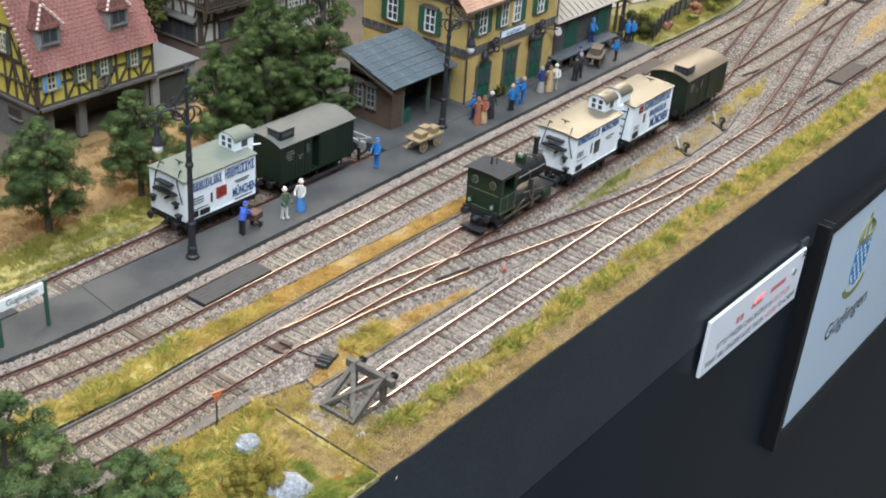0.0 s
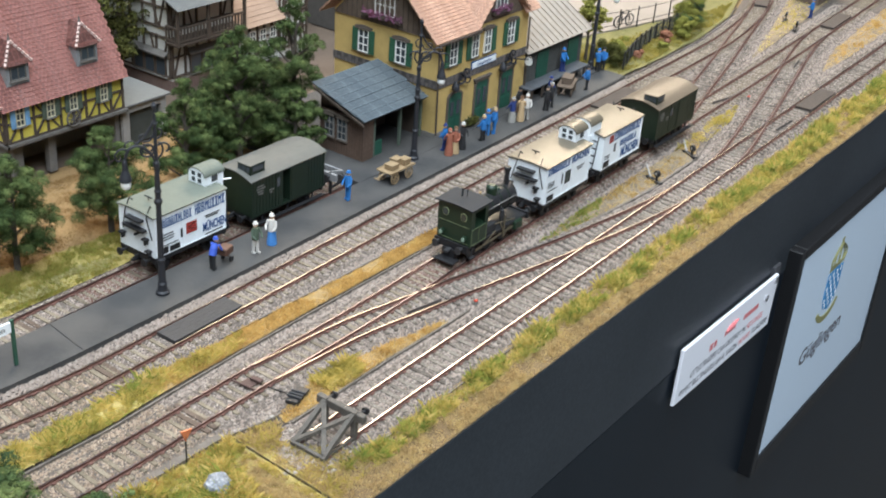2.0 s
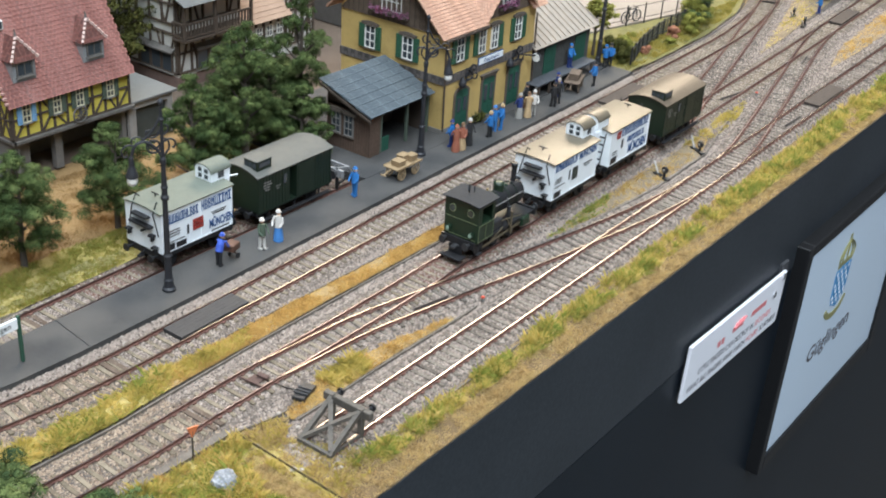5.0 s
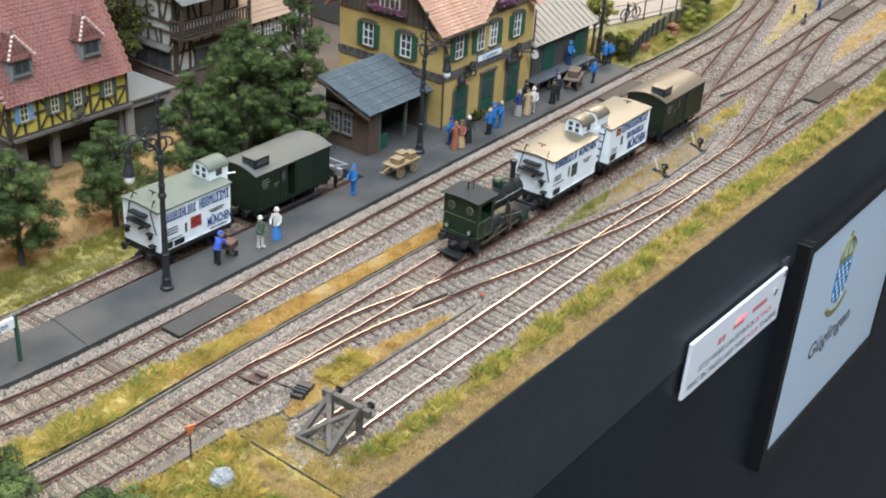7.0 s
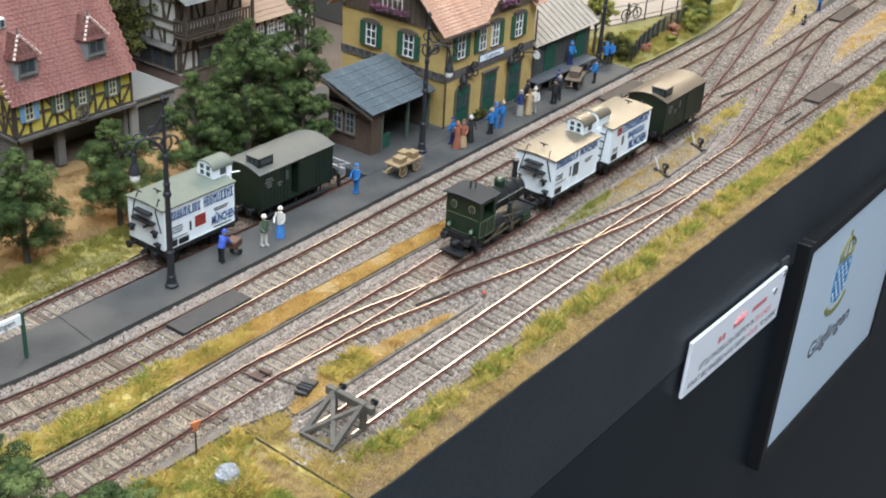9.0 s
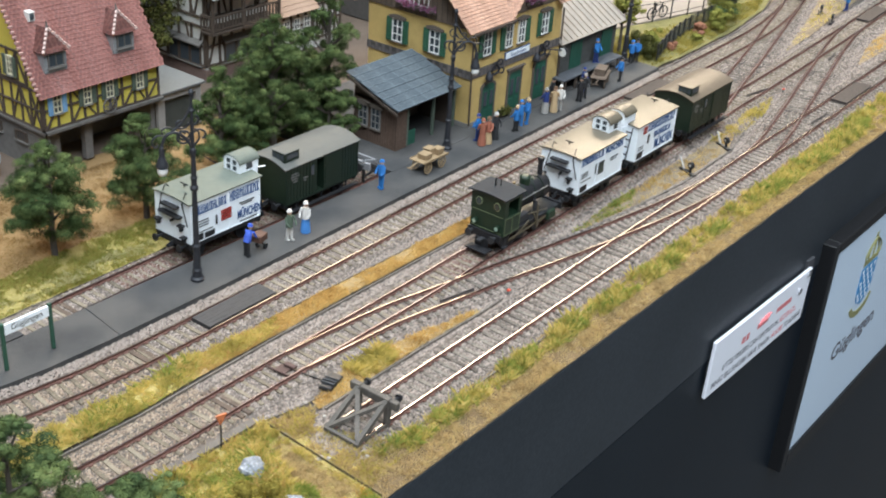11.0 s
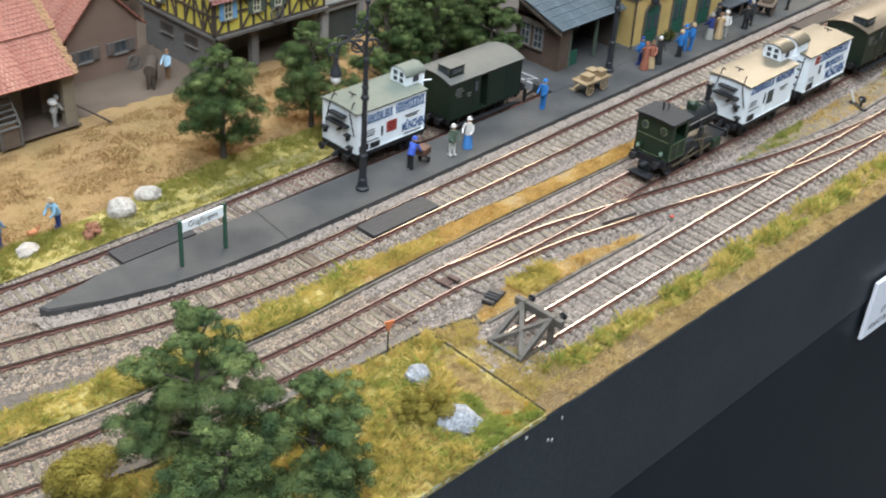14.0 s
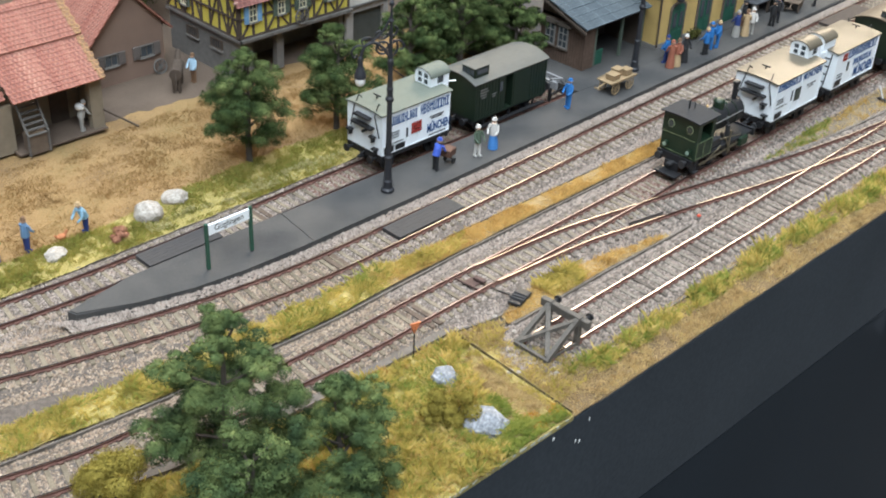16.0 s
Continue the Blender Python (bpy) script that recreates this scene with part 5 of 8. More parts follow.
# ---- buffer stop, boards and lineside fittings ----
OLDWOOD = plain("dark_weathered_timber", (0.108, 0.095, 0.082), 0.85, wear=0.45, fine=60, bump=0.4)
stop = thing("buffer_stop", 0, 0, 0, 0, "grey weathered timber buffer stop at the siding end", "buffer stop")
for sgn in (-1, 1):
    bm = B()
    bar(bm, (2.15, sgn * 0.78, -0.2), (2.15, sgn * 0.78, 1.18), 0.24, 0.2)
    part("post", bm, OLDWOOD, stop)
    bm = B()
    bar(bm, (2.1, sgn * 0.75, 1.05), (0.25, sgn * 0.78, -0.1), 0.2, 0.2)
    part("strut", bm, OLDWOOD, stop)
    bm = B()
    bar(bm, (0.25, sgn * 0.78, -0.12), (2.3, sgn * 0.78, -0.12), 0.16, 0.16)
    part("base_rail", bm, OLDWOOD, stop)
    bm = B()
    rod(bm, (2.38, sgn * 0.85, 0.92), (2.75, sgn * 0.85, 0.92), 0.09), rod(bm, (2.72, sgn * 0.85, 0.92), (2.82, sgn * 0.85, 0.92), 0.17, seg=14)
    part("buffer", bm, IRON, stop)
    bm = B()
    bar(bm, (0.35, sgn * 0.74, 0.02), (1.95, -sgn * 0.7, 0.98), 0.2, 0.16)
    part("cross_brace", bm, OLDWOOD, stop)
bm = B()
box(bm, 2.1, 2.38, -1.25, 1.25, 0.74, 1.12, 0.03)
part("beam", bm, OLDWOOD, stop)
bm = B()
bar(bm, (0.25, -0.9, -0.08), (0.25, 0.9, -0.08), 0.16, 0.16)
part("foot_beam", bm, OLDWOOD, stop)

BOARD = plain("tarred_boards", (0.042, 0.04, 0.041), 0.75, wear=0.25)
BROWNBOARD = plain("brown_crossing_boards", (0.052, 0.041, 0.036), 0.8, wear=0.3)


def crossing(line, x0, x1, mat, label):
    """Boards laid between the rails."""
    xy, d = lines[line]
    a, b = np.interp(x0, xy[:, 0], xy[:, 1]), np.interp(x1, xy[:, 0], xy[:, 1])
    c = thing("board_crossing", (x0 + x1) / 2, (a + b) / 2, 0, math.degrees(math.atan2(b - a, x1 - x0)), label, "board crossing", "board crossings")
    h = math.hypot(x1 - x0, b - a) / 2
    for i in range(5):
        bm = B()
        y0 = -0.6 + i * 0.24
        box(bm, -h, h, y0 + 0.003, y0 + 0.237, -0.17, 0.03, 0.005)
        part("plank", bm, mat, c)


crossing("platform_track", 2.1, 6.4, BOARD, "dark tarred boards laid between the platform rails")
crossing("goods_track", -7.75, -3.9, BOARD, "dark tarred boards laid between the goods rails")
crossing("platform_track", 42.6, 47.8, BROWNBOARD, "brown boards laid between the far platform rails")
crossing("siding_track", 53.8, 59.0, BROWNBOARD, "brown boards laid between the siding rails")
crossing("running_track", 75.6, 81.0, BROWNBOARD, "brown boards laid between the far running rails")
crossing("platform_track", 77.3, 81.5, BROWNBOARD, "brown boards laid between the curved far rails")


KERB = material("weathered_kerb", [(0.08, 0.066, 0.055), (0.135, 0.115, 0.098), (0.20, 0.175, 0.15)], 1.5, 0.9, 0, 0.4)


def kerb(pts, z=-0.24, wide=0.08):
    """A low dark strip along the ballast."""
    bm = B()
    for a, b in zip(pts, pts[1:]):
        bar(bm, (*a, z - 0.08), (*b, z - 0.08), wide, 0.14)
    part("kerb", bm, KERB)["kind"] = "structure"


kerb([(-20, 8.4), (-12, 7.45), (-4, 7.12), (4, 7.3), (19, 7.15), (30, 7.6)])
kerb([(4, 8.72), (10, 8.55), (19, 8.3), (30, 8.4)])
kerb([(1.4, 1.95), (8, 1.9), (12.4, 1.75), (14, 1.75)])
kerb([(-18, 5.0), (-14, 4.15), (-8, 3.62), (-1.3, 3.4)], -0.16, 0.36)
kerb([(-1.0, 3.25), (0.6, 2.85), (2.6, 2.6)])
kerb([(22, 2.9), (27, 2.25), (33, 1.75), (40, 1.85), (45, 3.0), (51, 4.0)])
kerb([(1.2, -1.6), (10, -1.72), (20, -1.75)])
kerb([(-20, 18.2), (-9, 17.35), (0, 17.25), (6, 17.3), (20, 17.3)])
kerb([(49.2, 12.7), (56, 12.75), (64, 12.9), (70, 13.5), (76, 15.0)])

for (xa, ya), (xb, yb) in (((11.4, 3.62), (13.5, 3.17)), ((49.9, 5.36), (52.4, 4.88)), ((62.7, 4.2), (64.5, 4.5)), ((48.4, -0.2), (50.9, -0.3)), ((20.2, 3.0), (22.2, 2.55)), ((17.5, 4.75), (19.5, 4.72))):
    ck = part("check_rail", bar(bar(B(), (xa, ya, -0.06), (xb, yb, -0.06), 0.06, 0.1), (xa, ya, -0.14), (xb, yb, -0.14), 0.12, 0.05), plain("dull_check_rail", (0.085, 0.07, 0.065), 0.6, wear=0.3))
    tagged(ck, "short dull steel check rail beside the points", "check rail", "check rails")

ARM = plain("white_lever_arm", (0.40, 0.38, 0.35), 0.6)
for x, y, rz, label in ((34.65, 2.2, -115, "iron point lever with round weight beside the train"), (40.1, 2.4, -120, "iron point lever with round weight near the far points"), (75.4, 10.0, 10, "iron point lever with weight in the far wedge"), (73.4, 8.2, 10, "iron point lever with weight by the far rails")):
    lv = thing("point_lever", x, y, -0.3, rz, label, "point lever", "point levers")
    bm = B()
    box(bm, -0.75, 0.6, -0.16, 0.16, 0, 0.12, 0.02)
    part("base_plate", bm, IRON, lv)
    bm = B()
    bar(bm, (0.15, 0, 0.1), (0.15, 0, 0.5), 0.12, 0.1)
    part("stand", bm, IRON, lv)
    bm = B()
    rod(bm, (0.15, -0.1, 0.58), (0.15, 0.1, 0.58), 0.21, seg=18)
    weight = part("weight", bm, IRON, lv)
    bm = B()
    rod(bm, (0.15, -0.115, 0.58), (0.15, -0.101, 0.58), 0.09, seg=16)
    part("weight_face", bm, ARM, weight, "white painted centre")
    bm = B()
    bar(bm, (-0.45, 0, 0.1), (-1.1, 0.1, 0.7), 0.08, 0.06)
    part("lever", bm, ARM, lv, "white lever arm")
bx = thing("point_motor", 2.85, 2.95, -0.28, 15, "dark iron point motor box between the tracks", "point motor")
bm = B()
box(bm, -0.6, 0.6, -0.3, 0.3, 0, 0.22, 0.04)
part("housing", bm, IRON, bx)
for k in (-0.3, -0.1, 0.1):
    bm = B()
    rod(bm, (k, -0.34, 0.26), (k, 0.34, 0.26), 0.06)
    part("cable", bm, SOOT, bx)
bm = B()
bar(bm, (0, 0.3, 0.1), (0, 1.6, 0.12), 0.06)
part("pull_rod", bm, IRON, bx)
fr = thing("point_stretcher", 2.1, 5.1, -0.15, 5, "rusty iron point stretcher between the rails", "point stretcher")
bm = B()
box(bm, -0.3, 0.3, -0.3, 0.3, 0, 0.06, 0.02), box(bm, 0.15, 0.4, -0.5, 0.1, 0.08, 0.22, 0.03), rod(bm, (-0.3, -0.7, 0.08), (-0.3, 0.7, 0.08), 0.05)
part("plate", bm, plain("rust_pink", (0.085, 0.05, 0.042), 0.8), fr)
mk = thing("marker_post", -3.35, 3.1, -0.3, 0, "thin black post with an orange arrow board", "marker")
bm = B()
rod(bm, (0, 0, 0), (0, 0, 1.5), 0.035)
part("post", bm, IRON, mk)
bm = B()
prism(bm, [(-0.25, 1.75), (-0.02, 1.2), (0.32, 1.62)], 1, -0.03, 0.03)
part("board", bm, plain("orange_board", (0.62, 0.19, 0.08), 0.6), mk, "orange triangular board")
for x, y, z in ((14.5, 1.75, -0.25), (53.0, 3.9, -0.25)):
    fm = thing("fouling_marker", x, y, z, 0, "small red and white marker stone between tracks", "marker", "fouling markers")
    bm = B()
    box(bm, -0.08, 0.08, -0.08, 0.08, 0, 0.2, 0.03)
    part("stone", bm, STONE, fm)
    bm = B()
    box(bm, -0.09, 0.09, -0.09, 0.09, 0.2, 0.3, 0.03)
    part("cap", bm, plain("red_cap", (0.5, 0.06, 0.03), 0.6), fm)



# ---- platform furniture ----
def street_lamp(x, y, rz, label, up=0.0):
    """Tall iron lamp: turned base, tapered pole, scrolled arms and a hanging bell lamp."""
    s = thing("street_lamp", x, y, 0.35, rz, label, "street lamp", "platform lamps")
    part("base", lathe(B(), [(0.33, 0), (0.33, 0.12), (0.24, 0.2), (0.21, 0.5), (0.25, 0.55), (0.19, 0.65), (0.17, 1.8), (0.22, 1.85), (0.16, 1.95)], 16), LAMPIRON, s)
    part("pole", lathe(B(), [(0.15, 1.9), (0.125, 4.1 + up), (0.2, 4.2 + up), (0.2, 4.32 + up), (0.14, 4.42 + up), (0.14, 4.7 + up), (0.18, 4.78 + up), (0.13, 4.9 + up), (0.11, 5.9 + up), (0.15, 6.0 + up), (0.15, 6.2 + up), (0.09, 6.3 + up), (0.075, 8.0 + up), (0.13, 8.1 + up), (0.075, 8.2 + up), (0.05, 8.75 + up), (0.12, 8.85 + up), (0.12, 8.97 + up), (0.0, 9.15 + up)], 12), LAMPIRON, s)
    def curl(pts, r, nm):
        xy, d = spline(pts, 0.12)
        part(nm, tube(B(), [(x0, 0, z0 + up) for x0, z0 in xy], r), LAMPIRON, s)
    curl([(0, 6.25), (-0.3, 6.75), (-0.75, 7.1), (-1.2, 6.95), (-1.4, 6.4)], 0.075, "arm")
    curl([(0.0, 8.3), (-0.4, 7.6), (-0.9, 7.15), (-1.2, 7.0)], 0.055, "arm")
    curl([(0.0, 7.1), (-0.3, 6.7), (-0.6, 6.85), (-0.5, 7.15), (-0.3, 7.0)], 0.045, "scroll")
    curl([(0.0, 6.3), (0.3, 6.7), (0.25, 7.1), (0.05, 7.2)], 0.05, "scroll")
    curl([(-0.2, 7.5), (0.15, 7.4), (0.3, 7.7), (0.1, 7.9)], 0.045, "scroll")
    curl([(0.0, 7.7), (-0.25, 7.3), (-0.6, 7.3), (-0.7, 7.55), (-0.5, 7.65), (-0.42, 7.5)], 0.04, "scroll")
    curl([(-0.75, 7.1), (-1.0, 7.35), (-1.3, 7.3), (-1.35, 7.1), (-1.2, 7.05)], 0.04, "scroll")
    ring = [(-0.38 + 0.3 * math.cos(math.tau * i / 14), 6.83 + 0.3 * math.sin(math.tau * i / 14)) for i in range(14)]
    part("ring", tube(B(), [(x0, 0, z0 + up) for x0, z0 in ring], 0.05, closed=True), LAMPIRON, s)
    curl([(-1.2, 6.95), (-1.55, 7.0), (-1.8, 6.75), (-1.72, 6.45), (-1.55, 6.5), (-1.6, 6.65)], 0.045, "scroll")
    curl([(0.0, 7.0), (0.35, 7.15), (0.6, 6.95), (0.5, 6.7), (0.35, 6.8)], 0.05, "scroll")
    lamp = part("lantern", lathe(B(), [(0.05, 6.5), (0.11, 6.4), (0.13, 6.0), (0.18, 5.85), (0.25, 5.65), (0.29, 5.47), (0.26, 5.44)], 16, (-1.4, 0, up)), LAMPIRON, s)
    globe = lathe(B(), [(0.22, 5.45), (0.24, 5.33), (0.23, 5.18), (0.15, 5.06), (0.03, 5.02)], 16, (-1.4, 0, up))
    part("globe", globe, plain("milk_glass", (0.80, 0.80, 0.77), 0.25, wear=0.03), lamp, "white milk glass globe", smooth=True)
    return s


street_lamp(4.25, 12.9, -30, "tall black iron platform lamp with a hanging globe", 0.6)
street_lamp(25.5, 14.15, 140, "tall black iron lamp standing beside the station porch", -0.3)
street_lamp(48.6, 15.0, 140, "tall black iron lamp at the platform end")

nb = thing("name_board", -5.1, 12.85, 0.35, 0, "white station name board on two green posts", "station sign")
for x in (-1.15, 1.15):
    bm = B()
    box(bm, x - 0.075, x + 0.075, -0.075, 0.075, 0, 2.25, 0.015)
    part("post", bm, plain("green_post", (0.03, 0.085, 0.055), 0.65), nb, "dark green post")
bm = B()
box(bm, -1.07, 1.07, -0.05, 0.05, 1.66, 2.17, 0.01)
part("board", bm, WHITE, nb)
text("Güglingen", 0.40, SOOT, nb, put(0, -0.056, 1.81, 90), width=1.5, align="CENTER")


def hand_cart(x, y, rz, label, boxes, CRATE=CRATE):
    c = thing("luggage_cart", x, y, 0.35, rz, label, "hand cart", "luggage carts")
    bm = B()
    box(bm, -1.15, 1.15, -0.56, 0.56, 0.72, 0.80, 0.02)
    box(bm, -1.15, 1.15, -0.56, -0.52, 0.79, 0.85), box(bm, -1.15, 1.15, 0.52, 0.56, 0.79, 0.85)
    part("deck", bm, CRATE, c)
    for xx in (-0.65, 0.65):
        for yy in (-0.45, 0.45):
            wh = tube(B(), [(xx + 0.34 * math.cos(math.tau * i / 16), yy, 0.36 + 0.34 * math.sin(math.tau * i / 16)) for i in range(16)], 0.038, 6, True)
            for i in range(4):
                a = math.pi * i / 4
                bar(wh, (xx - 0.32 * math.cos(a), yy, 0.36 - 0.32 * math.sin(a)), (xx + 0.32 * math.cos(a), yy, 0.36 + 0.32 * math.sin(a)), 0.035)
            part("wheel", wh, CRATE, c)
    bm = B()
    bar(bm, (-1.1, 0, 0.7), (-1.8, 0, 0.55), 0.07), bar(bm, (-1.8, -0.2, 0.55), (-1.8, 0.2, 0.55), 0.06)
    part("drawbar", bm, CRATE, c)
    for bx_, by_, w_, d_, h_, z_ in boxes:
        cr = thing("crate", x, y, 0.35, rz, "pale wooden crate lying on the luggage cart", "crate", "crates on the cart")
        bm = B()
        box(bm, bx_ - w_ / 2, bx_ + w_ / 2, by_ - d_ / 2, by_ + d_ / 2, 0.825 + z_, 0.825 + z_ + h_, 0.02)
        part("body", bm, CRATE, cr)
        bm = B()
        box(bm, bx_ - w_ / 2 - 0.02, bx_ + w_ / 2 + 0.02, by_ - d_ / 2 - 0.02, by_ + d_ / 2 + 0.02, 0.825 + z_ + h_, 0.825 + z_ + h_ + 0.05)
        part("lid", bm, CRATE, cr)


hand_cart(22.4, 13.1, 0, "pale wooden luggage cart loaded with crates", [(-0.5, -0.05, 0.62, 0.6, 0.26, 0), (0.2, 0.18, 0.6, 0.5, 0.34, 0), (0.62, -0.12, 0.55, 0.5, 0.3, 0)])
hand_cart(42.6, 13.5, 20, "brown wooden luggage cart with sacks on the platform", [(0, 0, 1.2, 0.7, 0.4, 0)], OAK)
GREYRAIL = plain("pale_grey_rail", (0.22, 0.22, 0.225), 0.6, wear=0.3)
fc = thing("buffer_stop", 18.75, 15.85, 0.0, 0, "grey bent rail buffer stop at the goods track end", "buffer stop")
for yy in (-0.75, 0.75):
    bm = B()
    bar(bm, (0.1, yy, 1.25), (1.0, yy, 1.05), 0.14, 0.12), bar(bm, (1.0, yy, 1.05), (2.0, yy, 0.0), 0.14, 0.12)
    part("bent_rail", bm, GREYRAIL, fc)
    bm = B()
    bar(bm, (0.1, yy, -0.1), (0.1, yy, 1.25), 0.14)
    part("post", bm, IRON, fc)
    bm = B()
    bar(bm, (0.1, yy, 0.25), (1.5, yy, 0.45), 0.1)
    part("strut", bm, IRON, fc)
    bm = B()
    rod(bm, (-0.3, yy, 1.0), (0.0, yy, 1.0), 0.09), rod(bm, (-0.36, yy, 1.0), (-0.28, yy, 1.0), 0.26, seg=16)
    part("buffer", bm, SOOT, fc)
part("beam", box_of(-0.02, 0.2, -1.2, 1.2, 0.8, 1.22), GREYRAIL, fc)
part("cross_tie", box_of(0.95, 1.1, -0.85, 0.85, 0.95, 1.1), GREYRAIL, fc)
# ---- station ----
LEAN = 0.03  # the model building leans a little towards the goods end


def leaning(bm):
    for v in bm.verts:
        v.co.x -= LEAN * v.co.z
    return bm


st = thing("station_building", 29.0, 15.2, 0.35, 0, "ochre station building with green shutters and orange tiled roof", "station")
bm = B()
prism(bm, [(0, 0), (8.4, 0), (8.4, 6.65), (4.2, 10.85), (0, 6.65)], 0, 0, 0.3)
part("gable_wall", leaning(bm), OCHRE, st)
bm = B()
prism(bm, [(0, 0), (8.4, 0), (8.4, 6.4), (4.2, 10.6), (0, 6.4)], 0, 10.0, 10.3)
part("gable_wall", leaning(bm), OCHRE, st)
for y0, y1, z0, z1, nm in ((0, 0.3, 0, 6.65, "wall"), (8.1, 8.4, 0, 6.65, "wall"), (0.3, 8.1, 3.3, 3.5, "upper_floor")):
    bm = B()
    box(bm, 0.3, 10.0, y0, y1, z0, z1)
    part(nm, leaning(bm), OCHRE, st)
bm = B()
box(bm, -0.07, 10.37, -0.07, 8.47, 3.28, 3.82)
part("frieze", leaning(bm), FRIEZE, st)
bm = B()
box(bm, -0.06, 10.36, -0.06, 8.46, -0.3, 0.28)
part("plinth", leaning(bm), STONE, st)
bm = B()
prism(bm, [(-0.02, 6.45), (8.42, 6.45), (4.2, 10.75)], 0, -0.09, -0.002)
part("gable", leaning(bm), OAK, st, "brown weathered timber gable")
for i in range(20):
    y = 0.3 + i * 0.41
    top = 6.45 + (min(y, 8.4 - y)) * 1.0
    bm = B()
    box(bm, -0.12, -0.088, y - 0.02, y + 0.02, 6.45, top)
    part("lath", leaning(bm), BEAM, st)
# front cross gable with timber face
bm = B()
prism(bm, [(3.9, 6.6), (9.4, 6.6), (6.65, 9.55)], 1, -0.08, 4.0)
part("cross_gable", leaning(bm), OAK, st, "brown timber gable over the platform")
zs = 6.55
roof_slope("roof", st, (-0.95 - LEAN * 6, -0.55, zs), (3.9 - LEAN * 6, -0.55, zs), (0, 1, 1), 6.6, ORANGETILE, 0.23)
roof_slope("roof", st, (9.2 - LEAN * 6, -0.55, zs), (10.9 - LEAN * 6, -0.55, zs), (0, 1, 1), 6.6, ORANGETILE, 0.23)
roof_slope("roof", st, (-0.95 - LEAN * 6, 8.95, zs), (10.9 - LEAN * 6, 8.95, zs), (0, -1, 1), 6.6, ORANGETILE, 0.23)
roof_slope("roof", st, (3.55 - LEAN * 6, -0.55, zs), (3.55 - LEAN * 6, 4.2, zs), (1, 0, 1.07), 4.3, ORANGETILE, 0.23)
roof_slope("roof", st, (9.75 - LEAN * 6, -0.55, zs), (9.75 - LEAN * 6, 4.2, zs), (-1, 0, 1.07), 4.3, ORANGETILE, 0.23)
bm = B()
box(bm, -0.7, 3.8, -0.66, -0.52, 6.35, 6.49)
part("gutter", leaning(bm), BEAM, st)
for x in (-0.02, 10.32):
    bm = B()
    rod(bm, (x, -0.12, 0.2), (x, -0.12, 5.9), 0.06)
    part("downpipe", leaning(bm), BEAM, st)
for x in (1.55, 3.95, 5.35, 8.1):
    w_ = 0.75 if x in (3.95, 5.35) else 0.85
    ob = window(st, x - LEAN * 5.2, -0.02, 4.55, w_, 1.55, 0, 2, 3, CREAM, SHUTTER if x not in (3.95, 5.35) else None, LINTEL)
for x in (3.22, 6.08):
    bm = B()
    box(bm, x - 0.22, x + 0.22, -0.14, -0.03, 4.5, 6.15, 0.02)
    part("shutter", leaning(bm), SHUTTER, st)
for y in (5.9, 2.85):
    window(st, -0.02 - LEAN * 5.2, y, 4.3, 0.85, 1.5, -90, 2, 3, CREAM, SHUTTER, LINTEL)
for x, w_, h_ in ((1.95, 1.35, 2.6), (4.95, 1.35, 2.75), (7.95, 1.35, 2.75)):
    dr = door(st, x - LEAN * 1.3, -0.03, 0, w_, h_, 0, GREENDOOR, LINTEL)
    if x > 3:
        bm = B()
        box(bm, -0.98, 0.98, -0.2, 0.02, h_ + 0.12, h_ + 0.24, 0.02), box(bm, -0.86, 0.86, -0.14, 0.02, h_ - 0.05, h_ + 0.12, 0.01)
        part("cornice", bm, LINTEL, dr)
window(st, -0.02 - LEAN * 7.6, 4.2, 7.1, 1.6, 1.3, -90, 4, 2, CREAM, None, BEAM)
window(st, 6.6 - LEAN * 7.4, -0.1, 7.35, 1.3, 1.1, 0, 3, 2, CREAM, None, BEAM)
bm = B()
box(bm, 3.65, 6.4, -0.13, -0.06, 3.78, 4.2, 0.01)
sg = part("name_sign", leaning(bm), WHITE, st, "white station name sign")
text("Güglingen", 0.34, BLUE, sg, put(5.05 - LEAN * 3.9, -0.138, 3.88, 90), width=1.7, align="CENTER")
bm = B()
box(bm, 3.62, 6.43, -0.12, -0.04, 3.74, 4.24)
part("sign_border", leaning(bm), BLUE, sg)


def flower_box(parent, x, y, z, length, rz, seed, mat=FLOWERS):
    at = put(x, y, z, 0, 0, rz)
    bm = B()
    box(bm, -length / 2, length / 2, -0.3, -0.02, -0.2, 0.0, 0.02)
    ob = part("flower_box", bm, BEAM, parent, at=at)
    g = np.random.default_rng(seed)
    n = 420
    p = np.stack([g.uniform(-length / 2, length / 2, n), g.uniform(-0.38, 0.0, n), np.abs(g.normal(0, 0.17, n)) - 0.1], 1)
    d = g.normal(0, 0.075, (n, 3, 3))
    raw("blossom", (p[:, None] + d).reshape(-1, 3), np.arange(3 * n).reshape(-1, 3), mat, ob)


flower_box(st, -0.1 - LEAN * 7, 4.3, 7.05, 3.1, -90, 3)
flower_box(st, 6.5 - LEAN * 7, -0.1, 7.2, 2.0, 0, 4)
flower_box(st, 3.4 - LEAN * 0.4, -0.35, 0.35, 1.0, 0, 5, DARKOLIVE)
